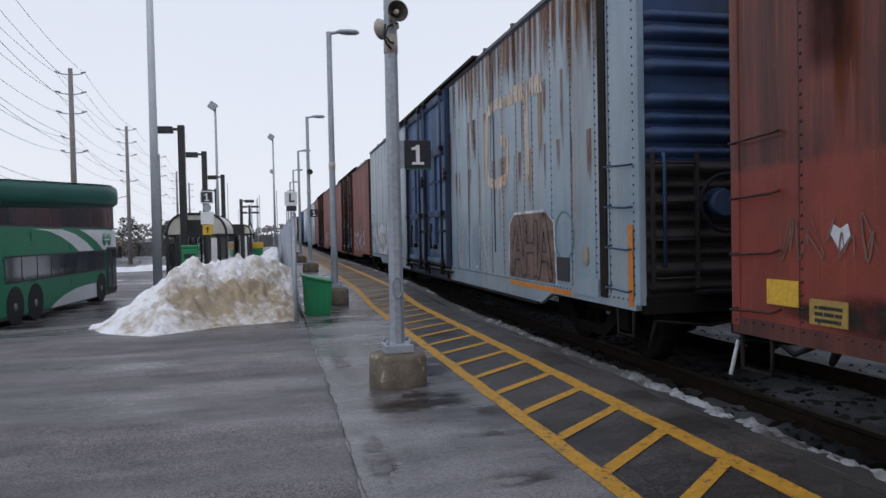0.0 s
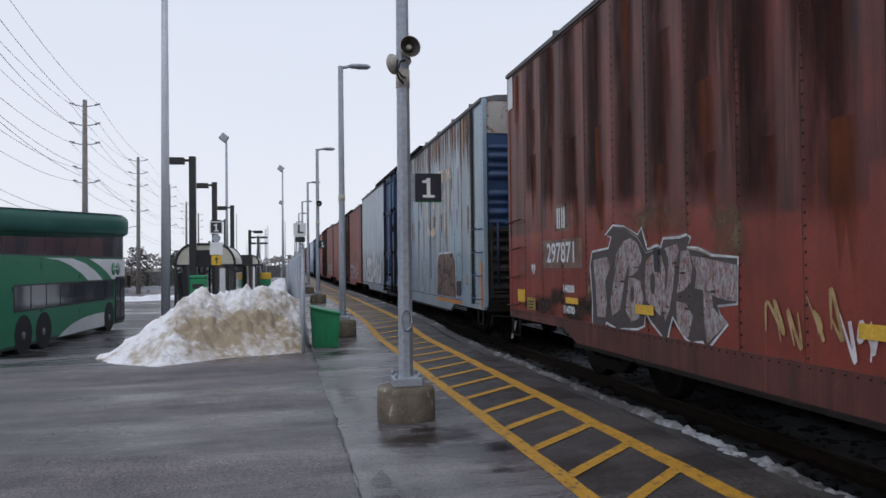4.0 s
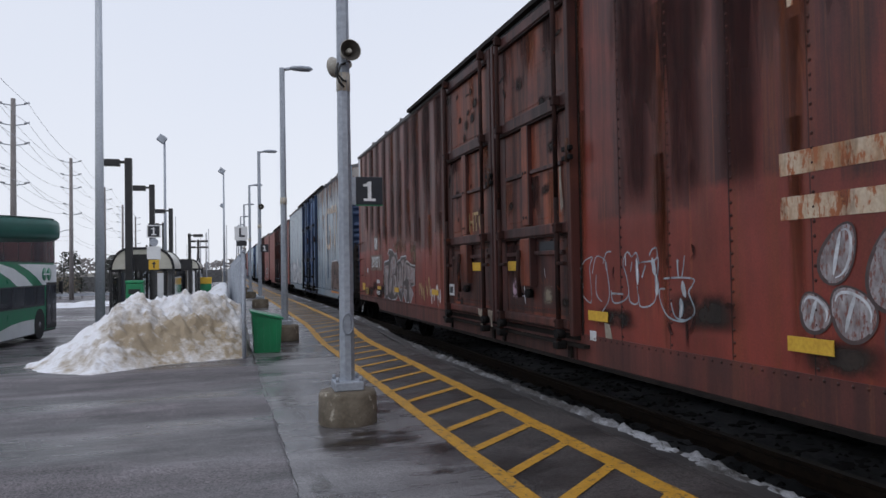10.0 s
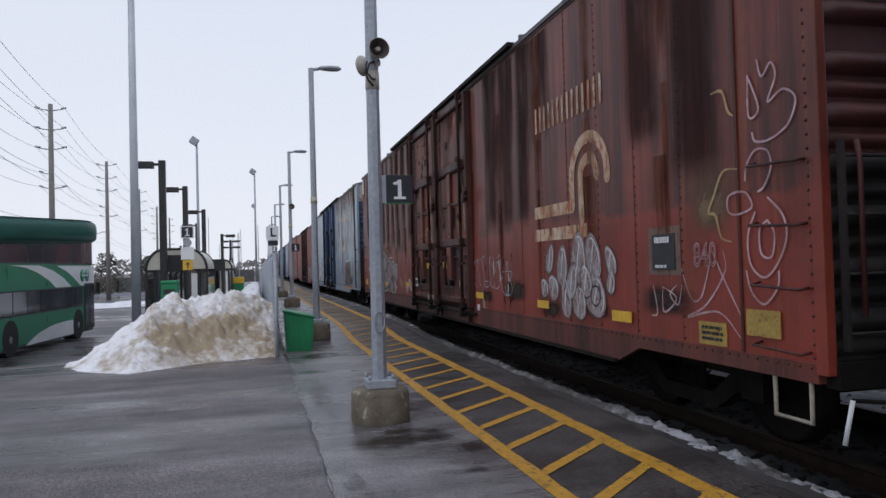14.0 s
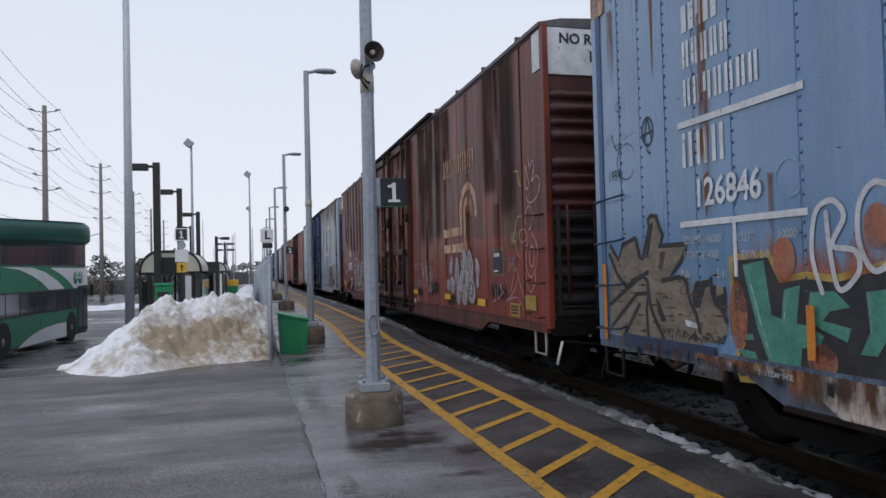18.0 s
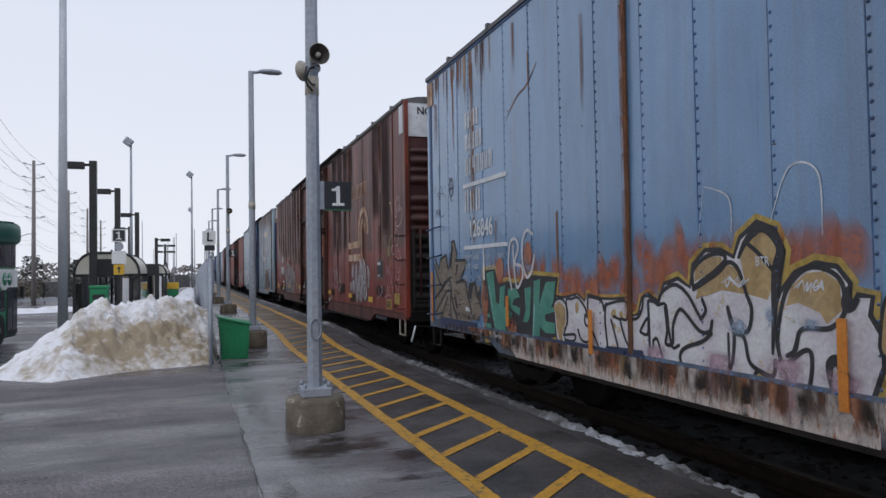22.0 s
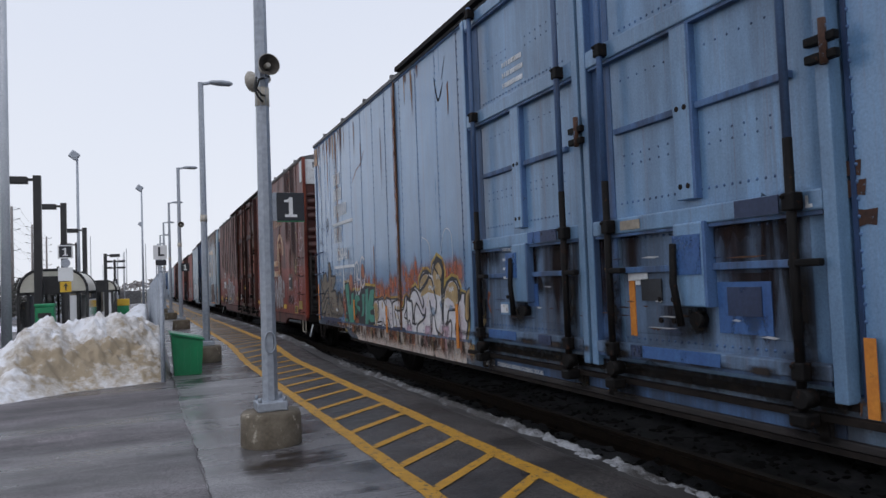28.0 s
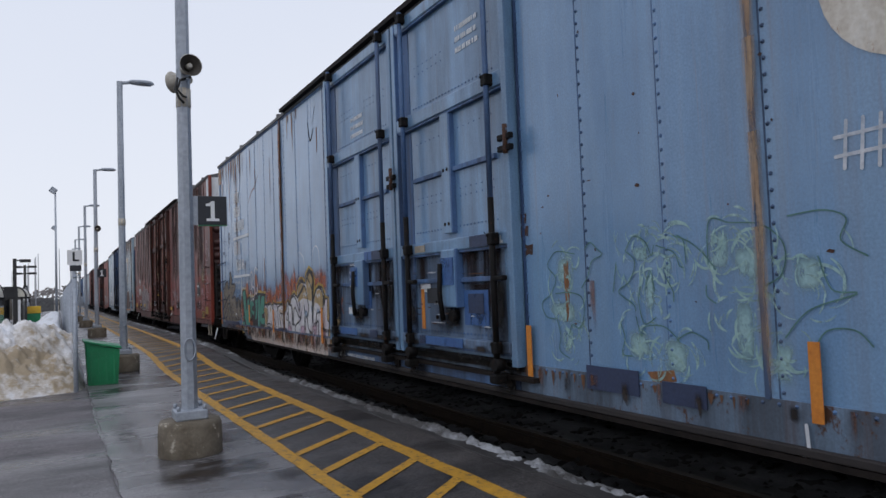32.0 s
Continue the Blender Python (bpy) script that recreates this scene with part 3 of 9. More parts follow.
M_logo = worn(M_logo, 0.8, 2.2, (1, 2.2, 0.5), 0.50, 0.16)
# thin washes of rust and soot that let the paint show through
M_rustwash = worn(surf("rust_wash", (0.17, 0.058, 0.022), (0.28, 0.115, 0.042), rough=0.85, scale=5, stretch=(1, 5, 0.5)), 1.0, 2.6, (1, 5, 0.45), 0.44, 0.25, "run", 0.75)
M_rustpale = worn(surf("pale_rust_wash", (0.34, 0.21, 0.12), (0.40, 0.30, 0.20), rough=0.85, scale=5, stretch=(1, 5, 0.5)), 1.0, 2.6, (1, 5, 0.35), 0.42, 0.25, "run")
M_sootwash = worn(surf("soot_wash", (0.012, 0.009, 0.009), (0.035, 0.022, 0.02), rough=0.85, scale=4, stretch=(1, 4, 0.5)), 1.0, 1.5, (1, 3.2, 0.4), 0.44, 0.24, "run", 0.75)
M_splash = worn(surf("dried_mud_splash", (0.020, 0.018, 0.018), (0.05, 0.04, 0.035), rough=0.85, scale=4), 0.95, 3.2, (1, 1, 1), 0.48, 0.22, "round")
M_olive = worn(surf("olive_overspray", (0.13, 0.082, 0.048), (0.20, 0.135, 0.08), rough=0.8, scale=4), 0.95, 3.0, (1, 1, 1), 0.42, 0.2, "round")
M_wetstain = worn(surf("wet_stain", (0.020, 0.016, 0.015), (0.035, 0.026, 0.023), rough=0.22, scale=4), 1.0, 2.4, (0.8, 1.3, 1), 0.44, 0.16, "floor")
M_sillred = car_paint("grimy_red_sill", (0.15, 0.034, 0.025), (0.085, 0.022, 0.018), (0.030, 0.015, 0.014), (0.28, 0.09, 0.04), rust_at=0.62, streak_amount=0.5, rough=0.6, haze=0.45, coat=0.12)
M_sillblue = car_paint("grimy_blue_sill", (0.15, 0.22, 0.31), (0.11, 0.15, 0.21), (0.035, 0.032, 0.035), (0.16, 0.07, 0.035), rust_at=0.58, streak_amount=0.6, rough=0.7, haze=0.5)
M_doorlow = car_paint("grimy_blue_door_foot", (0.175, 0.275, 0.42), (0.115, 0.185, 0.30), (0.03, 0.04, 0.06), (0.13, 0.065, 0.04), rust_at=0.64, streak_amount=0.6, rough=0.5, haze=0.45)
M_doorlowred = car_paint("sooty_red_door_foot", (0.14, 0.032, 0.022), (0.050, 0.015, 0.013), (0.013, 0.009, 0.008), (0.26, 0.085, 0.04), rust_at=0.60, streak_amount=0.6, rough=0.6, haze=0.5, spec=0.4, coat=0.1)
M_hazepink = worn(surf("hazy_lilac_pink", (0.34, 0.23, 0.31), (0.48, 0.33, 0.38), rough=0.7, scale=5), 1.0, 4.2, (1, 1, 1), 0.42, 0.2, "round")
M_hazeblue = worn(surf("hazy_blue_grey", (0.22, 0.30, 0.42), (0.32, 0.40, 0.50), rough=0.7, scale=5), 1.0, 4.2, (1, 1, 1), 0.42, 0.2, "round")
M_hazemint = worn(surf("hazy_mint", (0.22, 0.36, 0.39), (0.30, 0.46, 0.48), rough=0.7, scale=5), 1.0, 6.0, (1, 2, 1), 0.52, 0.12, "round")
M_rustred = worn(surf("red_rust_wash", (0.13, 0.036, 0.018), (0.23, 0.070, 0.028), rough=0.85, scale=5, stretch=(1, 5, 0.5)), 1.0, 2.2, (1, 4, 0.3), 0.44, 0.28, "run", 0.6)
M_rustsill = worn(surf("sill_rust_wash", (0.06, 0.026, 0.016), (0.14, 0.058, 0.028), rough=0.85, scale=9, stretch=(1, 3, 0.7)), 1.0, 5.0, (1, 2.5, 0.7), 0.46, 0.22, "run", 0.85)
# low specular keeps the painted shade under the train dark
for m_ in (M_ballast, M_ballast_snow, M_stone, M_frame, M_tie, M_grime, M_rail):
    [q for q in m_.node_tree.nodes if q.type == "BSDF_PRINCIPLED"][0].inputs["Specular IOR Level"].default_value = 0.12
M_rustbrown = surf("brown_rust", (0.035, 0.017, 0.012), (0.085, 0.038, 0.022), rough=0.85, scale=14, stretch=(1, 1, 1), spots=(0.13, 0.2, 0.3), spot_at=0.6)
M_hazewhite = worn(surf("hazy_white", (0.42, 0.41, 0.42), (0.60, 0.58, 0.60), rough=0.7, scale=7), 1.0, 5.0, (1, 1.6, 1), 0.47, 0.16, "round", 0.9)
M_creammark = worn(surf("faded_cream_mark", (0.48, 0.42, 0.34), (0.66, 0.62, 0.55), rough=0.65, scale=3, stretch=(1, 2, 0.6), spots=(0.36, 0.2, 0.1), spot_at=0.6), 0.35, 2.4, (1, 2, 0.6), 0.50, 0.2)
M_creamrust = worn(surf("rust_eaten_cream", (0.50, 0.42, 0.32), (0.68, 0.64, 0.57), rough=0.65, scale=3, stretch=(1, 6, 0.3), spots=(0.42, 0.16, 0.06), spot_at=0.52), 1.0, 2.2, (1, 3.2, 0.5), 0.50, 0.10)
M_hazeorange = worn(surf("hazy_orange_red", (0.42, 0.095, 0.035), (0.48, 0.17, 0.07), rough=0.7, scale=5), 0.8, 4.0, (1, 1.5, 0.6), 0.50, 0.2, "round", 0.62)
M_galvpale = surf("pale_galvanised_mast", (0.40, 0.43, 0.47), (0.50, 0.53, 0.57), rough=0.5, scale=2.2, fine=25, metal=0.15, stretch=(1, 1, 0.4))
M_run = {k: worn(surf("run_" + k, a, b, rough=0.7, scale=8, fine=40, spots=(0.14, 0.06, 0.03), spot_at=0.56, stretch=(1, 3, 0.8)), 0.7, 5.0, (1, 3, 0.6), 0.46, 0.2, "run", 0.85) for k, a, b in (
    ("cream", (0.38, 0.33, 0.30), (0.52, 0.47, 0.43)), ("orange", (0.30, 0.10, 0.05), (0.34, 0.16, 0.08)), ("ochre", (0.28, 0.18, 0.07), (0.34, 0.24, 0.11)), ("pink", (0.32, 0.19, 0.19), (0.42, 0.27, 0.28)), ("dark", (0.03, 0.022, 0.02), (0.07, 0.045, 0.035)))}
# near black: grime plus the shade of the gap, put into the colour
M_grimeshade = surf("grime_and_gap_shade", (0.010, 0.009, 0.010), (0.028, 0.022, 0.021), rough=0.75, scale=3, stretch=(1, 1, 0.5))
M_rod = surf("black_blue_steel", (0.007, 0.008, 0.010), (0.018, 0.018, 0.022), rough=0.6, scale=6, spots=(0.05, 0.025, 0.015), spot_at=0.62)
M_op = {k: surf("coat_" + k, a, b, rough=0.65, scale=6, fine=40, bump=0.04, spots=s, spot_at=0.64) for k, a, b, s in (
    ("black", (0.014, 0.014, 0.018), (0.04, 0.038, 0.04), (0.09, 0.08, 0.08)), ("ink", (0.045, 0.036, 0.036), (0.075, 0.06, 0.058), (0.10, 0.06, 0.05)), ("pale", (0.24, 0.33, 0.38), (0.40, 0.46, 0.50), (0.2, 0.12, 0.11)), ("dark", (0.05, 0.035, 0.035), (0.09, 0.06, 0.058), None), ("white", (0.46, 0.46, 0.48), (0.64, 0.64, 0.66), (0.3, 0.25, 0.25)),
    ("green", (0.05, 0.20, 0.15), (0.085, 0.29, 0.21), (0.04, 0.09, 0.08)), ("dkgreen", (0.05, 0.13, 0.12), (0.09, 0.20, 0.18), None), ("mint", (0.24, 0.40, 0.43), (0.33, 0.50, 0.52), (0.17, 0.30, 0.44)))}
M_paletag = worn(surf("pale_blue_spray", (0.30, 0.37, 0.42), (0.46, 0.50, 0.54), rough=0.7, scale=6), 0.75, 5.0, (1, 1, 1), 0.46, 0.2, None, 0.85)
M_mintline = worn(surf("mint_spray_line", (0.27, 0.44, 0.43), (0.40, 0.58, 0.55), rough=0.7, scale=6), 0.9, 7.0, (1, 1, 1), 0.46, 0.2, None, 0.8)
M_bubble = surf("silver_white_spray", (0.17, 0.135, 0.135), (0.40, 0.38, 0.39), rough=0.65, scale=9, fine=40, stretch=(1, 2, 0.8), spots=(0.19, 0.075, 0.06), spot_at=0.52)
M_cream = surf("cream_lilac_spray", (0.50, 0.46, 0.50), (0.66, 0.66, 0.66), rough=0.6, scale=2.6, fine=40, stretch=(1, 1, 1.5), spots=(0.50, 0.40, 0.24), spot_at=0.60)
M_tanpiece = surf("worn_tan_spray", (0.14, 0.115, 0.085), (0.25, 0.21, 0.16), rough=0.65, scale=5, fine=40, stretch=(1, 1, 1.6), spots=(0.10, 0.055, 0.035), spot_at=0.58)
M_noticeyellow = surf("dirty_notice_yellow", (0.30, 0.20, 0.045), (0.42, 0.29, 0.07), rough=0.7, scale=8, spots=(0.16, 0.075, 0.035), spot_at=0.58)
M_tagink = worn(surf("thin_dark_ink", (0.03, 0.035, 0.05), (0.06, 0.07, 0.09), rough=0.7, scale=6), 0.7, 7.0, (1, 1, 1), 0.48, 0.2, None, 0.8)
M_sillcream = worn(surf("sill_cream_coat", (0.46, 0.38, 0.33), (0.56, 0.50, 0.46), rough=0.7, scale=4, fine=40, stretch=(1, 3, 0.7), spots=(0.32, 0.13, 0.05), spot_at=0.55), 0.8, 4.0, (1, 3, 0.8), 0.50, 0.18)
M_dull = surf("faded_white_stencil", (0.34, 0.36, 0.38), (0.50, 0.52, 0.54), rough=0.7, scale=9, spots=(0.2, 0.2, 0.24), spot_at=0.6)
M_hazetan = worn(surf("hazy_tan", (0.22, 0.18, 0.13), (0.30, 0.25, 0.19), rough=0.7, scale=5), 0.9, 3.4, (1, 1, 1), 0.46, 0.2, "round", 0.8)
M_sootred = worn(surf("maroon_soot_wash", (0.022, 0.010, 0.010), (0.045, 0.018, 0.016), rough=0.85, scale=4, stretch=(1, 4, 0.5)), 1.0, 1.5, (1, 3.2, 0.4), 0.44, 0.24, "run", 0.8)
M_sheetsoot = worn(surf("maroon_sheet_soot", (0.022, 0.0085, 0.0085), (0.046, 0.014, 0.013), rough=0.85, scale=3, stretch=(1, 2, 0.6)), 0.75, 2.0, (1, 2.2, 0.5), 0.48, 0.24, "sheet", 0.66)
M_grease = worn(surf("black_grease_film", (0.0045, 0.004, 0.004), (0.013, 0.011, 0.010), rough=0.6, scale=6), 0.8, 4.0, (1, 1.6, 0.8), 0.48, 0.24, "run", 0.8)
M_greaseblot = worn(surf("black_grease_blot", (0.0045, 0.004, 0.004), (0.014, 0.011, 0.010), rough=0.6, scale=6), 0.8, 5.0, (1, 1, 1), 0.48, 0.2, "round", 0.95)
M_greasesteel = surf("greasy_black_steel", (0.0035, 0.0035, 0.004), (0.011, 0.010, 0.010), rough=0.65, scale=9, spots=(0.045, 0.02, 0.012), spot_at=0.60)
for m_ in (M_grease, M_greaseblot, M_greasesteel, M_rod, M_redrod, M_sheetsoot, M_sootred, M_sootwash, M_splash, M_rustred):
    [q for q in m_.node_tree.nodes if q.type == "BSDF_PRINCIPLED"][0].inputs["Specular IOR Level"].default_value = 0.15
M_bluewear = worn(surf("worn_bright_blue", (0.035, 0.10, 0.28), (0.06, 0.15, 0.36), rough=0.5, scale=4), 0.8, 4.0, (1, 1.5, 1), 0.52, 0.2, None, 0.9)
M_navywear = worn(surf("worn_navy", (0.018, 0.03, 0.075), (0.035, 0.055, 0.12), rough=0.5, scale=4), 0.7, 5.0, (1, 1.5, 1), 0.54, 0.2, None, 0.92)
M_crack = surf("dirt_filled_crack", (0.03, 0.028, 0.028), (0.06, 0.055, 0.055), rough=0.7, scale=9)


# ---- ground, platform, track ----
def ease(t):
    t = max(0.0, min(1.0, t))
    return t * t * (3 - 2 * t)


def rise(y):
    """The platform climbs a little beyond the first lamps and sinks again far off."""
    return 0.13 * ease((y - 12.3) / 3.5) - 0.09 * ease((y - 22) / 22)


def lot_z(x, y):
    """The lot falls away towards the bus bays."""
    t = ease((y - 9.0) / 17.0)
    g = ease((-x - 1.2) / 3.6)
    return t * (-0.35 - 0.95 * g)


def sheet(x0, x1, nx, y0, y1, ny, zf):
    bm = bmesh.new()
    vs = [[bm.verts.new((x0 + (x1 - x0) * i / nx, y0 + (y1 - y0) * j / ny, zf(x0 + (x1 - x0) * i / nx, y0 + (y1 - y0) * j / ny))) for j in range(ny + 1)] for i in range(nx + 1)]
    for i in range(nx):
        for j in range(ny):
            bm.faces.new((vs[i][j], vs[i + 1][j], vs[i + 1][j + 1], vs[i][j + 1])).smooth = True
    return bm


def fbm(x, y, s, o=4):
    return noise.fractal(Vector((x * s, y * s, 3.7)), 0.7, 2.1, o)


solid("ground", box(-1500, 1500, -400, 3000, -2.4, -1.55), M_grass, "dull winter ground with old grass and snow", "ground", kind="structure")
solid("lot", sheet(-46, 0.40, 93, -16, 110, 252, lot_z), M_lot, "damp dark asphalt lot with wet streaks", "pavement", kind="structure")
solid("lot_bank", box(-46, 0.38, -16, -15.9, -1.6, -0.01), M_lot, "edge of the asphalt lot", "pavement", kind="structure")
bm = bmesh.new()
rnd = random.Random(11)
ys = [-16 + k * 0.25 for k in range(896)]
left = [0.385 + 0.012 * math.sin(y * 1.3) + rnd.uniform(-0.012, 0.012) for y in ys]
tops = [[bm.verts.new((x, y, 0.010)) for x in (l_, 1.2, 2.0, 2.855)] for l_, y in zip(left, ys)]
lows = [[bm.verts.new((l_, y, -1.5)), bm.verts.new((2.855, y, -1.5))] for l_, y in zip(left, ys)]
for a, b, c, d in zip(tops, tops[1:], lows, lows[1:]):
    for k in range(3):
        bm.faces.new((a[k], a[k + 1], b[k + 1], b[k]))
    bm.faces.new((c[0], a[0], b[0], d[0]))
    bm.faces.new((a[3], c[1], d[1], b[3]))
platform = solid("platform", bm, M_plat, "wet dark asphalt station platform", "platform", kind="structure")
for k in range(54):
    y = -14 + k * 3.6
    part("edge_slab", box(2.866, 3.045, y + 0.006, y + 3.594, -1.5, 0.008, 0.006), M_edge, platform, "dark concrete platform edge slab")
sl_ = bmesh.new()
sv_ = []
for k in range(792):
    y = -12 + k * 0.25
    sv_.append([sl_.verts.new((x + 0.004 * math.sin(3.1 * y + x), y, 0.0125)) for x in (1.60, 2.2, 2.855)])
for a, b in zip(sv_, sv_[1:]):
    sl_.faces.new((a[0], a[1], b[1], b[0]))
    sl_.faces.new((a[1], a[2], b[2], b[1]))
part("safety_strip", sl_, M_strip, platform, "dark rough asphalt between the yellow lines")
# yellow safety markings
for x0, x1 in ((1.575, 1.69), (2.372, 2.508)):
    bm = bmesh.new()
    for k in range(760):
        y = -12 + k * 0.25
        j = [0.004 * math.sin(7.3 * (y + q * 0.25) + x0 * 9) for q in (0, 1)]
        vs = [bm.verts.new(v) for v in ((x0 + j[0], y, 0.0145), (x1 + j[0] * 1.5, y, 0.0145), (x1 + j[1] * 1.5, y + 0.25, 0.0145), (x0 + j[1], y + 0.25, 0.0145))]
        bm.faces.new(vs)
    part("yellow_line", bm, M_yellow, platform, "worn yellow painted safety line")
bm = bmesh.new()
vs = [bm.verts.new(v) for v in ((1.686, 0, 0.0185), (2.376, 0.595, 0.0185), (2.376, 0.705, 0.0185), (1.686, 0.11, 0.0185))]
bm.faces.new(vs)
stripe = mesh_of("yellow_stripe", bm, M_yellow)
for k in range(110):
    ob = new("yellow_stripe", stripe)
    ob.parent = platform
    y = -3.02 + 0.652 * k
    ob.matrix_basis = pose(0, y, rise(y), math.degrees(math.atan((rise(y + 0.7) - rise(y)) / 0.7)))
# wet marks and worn stains on the paving
def stain(x, y, rx, ry, seed, z, text="dark wet stain"):
    rnd = random.Random(seed)
    bm = bmesh.new()
    n = 26
    k0, k1 = rnd.uniform(0, 6), rnd.uniform(0, 6)
    ring = [bm.verts.new((x + rx * math.cos(a) * w, y + ry * math.sin(a) * w, z)) for a, w in ((2 * math.pi * k / n, 0.8 + 0.14 * math.sin(3 * 2 * math.pi * k / n + k0) + 0.12 * math.sin(5 * 2 * math.pi * k / n + k1)) for k in range(n))]
    bm.faces.new(ring)
    part("wet_stain", bm, M_wetstain, platform, text)


for k, (x, y, rx, ry) in enumerate(((1.12, 5.45, 0.42, 0.42), (0.95, 5.3, 0.5, 0.28), (1.32, 4.45, 0.13, 0.10), (1.2, 3.6, 0.3, 0.14), (0.8, 3.1, 0.3, 0.2), (1.45, 5.0, 0.16, 0.2), (0.6, 7.4, 0.16, 1.1), (1.3, 8.0, 0.22, 1.3), (0.95, 10.9, 0.5, 0.5), (1.1, 16.4, 0.5, 0.6), (1.35, 6.4, 0.15, 0.5), (0.52, 4.2, 0.12, 0.7), (2.7, 6.0, 0.10, 1.6), (2.72, 9.5, 0.08, 1.8))):
    stain(x, y, rx, ry, 40 + k, 0.0118 + 0.0004 * (k % 4))
# a dark ragged crack along the joint of platform and lot, and one along the edge
for x0, amp, w, nm in ((0.395, 0.012, 0.006, "asphalt_joint"), (2.80, 0.008, 0.008, "edge_crack")):
    bm = bmesh.new()
    rnd = random.Random(int(x0 * 100))
    prev = None
    for k in range(420):
        y = -2 + 0.11 * k
        x = x0 + amp * math.sin(y * 0.9) + amp * 0.6 * math.sin(y * 2.7 + 1) + rnd.uniform(-0.5, 0.5) * amp
        ww = w * rnd.uniform(0.3, 1.2)
        now = (bm.verts.new((x - ww / 2, y, 0.0138)), bm.verts.new((x + ww / 2, y, 0.0138)))
        if prev:
            bm.faces.new((prev[0], prev[1], now[1], now[0]))
        prev = now
    part(nm, bm, M_crack, platform, "dark ragged crack filled with dirt")
for ob in [platform] + list(platform.children):
    if not ob.name.startswith("yellow_stripe"):
        for v in ob.data.vertices:
            v.co.z += rise(v.co.y)


# ragged old snow along the edge
def edge_snow(x, y):
    wob = 0.03 * fbm(0, y, 0.7) + 0.035 * fbm(0, y, 3) + 0.02 * fbm(0, y, 9)
    u = (x - 3.03 - wob) / 0.11
    body = max(0.0, 1 - u * u)
    lump = 0.92 + 0.35 * fbm(x, y, 1.3) + 0.45 * fbm(x, y, 7) + 0.75 * fbm(x, y, 21)
    base = 0.006 if x < 3.045 else max(-0.36, 0.006 - (x - 3.045) * 0.6)
    return rise(y) + base - 0.014 + body * max(0.0, lump) * 0.042


solid("edge_snow", sheet(2.78, 3.30, 22, -3, 70, 1600, edge_snow), M_slush, "ragged dirty snow along the platform edge", "snow", kind="stuff")


def bed(x, y):
    r = 0.035 * noise.noise(Vector((x * 9, y * 9, 0))) + 0.02 * noise.noise(Vector((x * 23, y * 23, 5)))
    return -0.322 + r - (0.09 if x < 3.5 else 0)


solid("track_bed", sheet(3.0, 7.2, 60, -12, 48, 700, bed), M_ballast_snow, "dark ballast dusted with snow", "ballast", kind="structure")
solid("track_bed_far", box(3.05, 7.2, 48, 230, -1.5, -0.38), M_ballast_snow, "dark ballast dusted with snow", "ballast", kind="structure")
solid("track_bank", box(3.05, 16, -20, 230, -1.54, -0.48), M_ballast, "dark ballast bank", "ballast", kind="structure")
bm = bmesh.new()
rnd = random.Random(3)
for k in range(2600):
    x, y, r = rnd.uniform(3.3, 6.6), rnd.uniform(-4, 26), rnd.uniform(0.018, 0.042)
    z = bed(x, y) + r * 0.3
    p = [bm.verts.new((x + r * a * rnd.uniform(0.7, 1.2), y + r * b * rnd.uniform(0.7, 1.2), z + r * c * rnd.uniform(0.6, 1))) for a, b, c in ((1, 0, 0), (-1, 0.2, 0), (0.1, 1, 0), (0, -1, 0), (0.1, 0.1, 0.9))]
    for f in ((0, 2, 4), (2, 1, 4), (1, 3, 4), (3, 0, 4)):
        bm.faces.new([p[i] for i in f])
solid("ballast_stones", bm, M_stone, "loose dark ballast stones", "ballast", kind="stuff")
track = thing("track", "weathered railway track on dark ballast", "railway track", (TRACK, 0, RAIL))
tagged(track, kind="structure")
tie = mesh_of("tie", box(-1.3, 1.3, -0.11, 0.11, -0.36, -0.165, 0.012), M_tie)
for k in range(150):
    ob = new("tie", tie)
    ob.parent = track
    ob.matrix_basis = pose(0, -6 + 0.53 * k, 0, 0, 0, (k * 37 % 7 - 3) * 0.25)
for sx in (-1, 1):
    bm = bmesh.new()
    prof = [(-0.036, 0), (0.036, 0), (0.036, -0.035), (0.010, -0.05), (0.010, -0.13), (0.07, -0.15), (0.07, -0.165), (-0.07, -0.165), (-0.07, -0.15), (-0.010, -0.13), (-0.010, -0.05), (-0.036, -0.035)]
    a = [bm.verts.new((sx * 0.7535 + x, -12, z)) for x, z in prof]
    b = [bm.verts.new((sx * 0.7535 + x, 230, z)) for x, z in prof]
    for k in range(12):
        bm.faces.new((a[k], b[k], b[(k + 1) % 12], a[(k + 1) % 12]))
    part("rail", bm, M_rail, track, "brown rusted steel rail")


# ---- snow ----
def interp(x, pts):
    for (a, va), (b, vb) in zip(pts, pts[1:]):
        if a <= x <= b:
            return va + (vb - va) * (x - a) / (b - a)
    return pts[0][1] if x < pts[0][0] else pts[-1][1]


def pile_z(x, y):
    front = interp(x, [(-2.75, 11.1), (-2.5, 10.65), (-1.7, 10.1), (-0.9, 10.85), (0.25, 11.25), (0.5, 11.6)])
    crest = interp(x, [(-2.99, 0.0), (-2.44, 0.28), (-1.96, 0.6), (-1.62, 0.82), (-1.31, 0.93), (-0.66, 0.97), (-0.03, 0.93), (0.24, 0.76), (0.42, 0.02)])
    d = y - front
    up = (0.55 * max(0, d) / 1.7 + 0.45 * ease(d / 1.7)) if d < 1.7 else 1 - 0.75 * ease((d - 2.0) / 3.2)
    lump = 0.15 * fbm(x, y, 1.5) + 0.075 * fbm(x + 9, y, 4.0) + 0.022 * fbm(x, y + 5, 10)
    return lot_z(x, y) - 0.05 + max(0.0, up * crest + lump * min(1, up * 1.6) * (0.35 + crest))


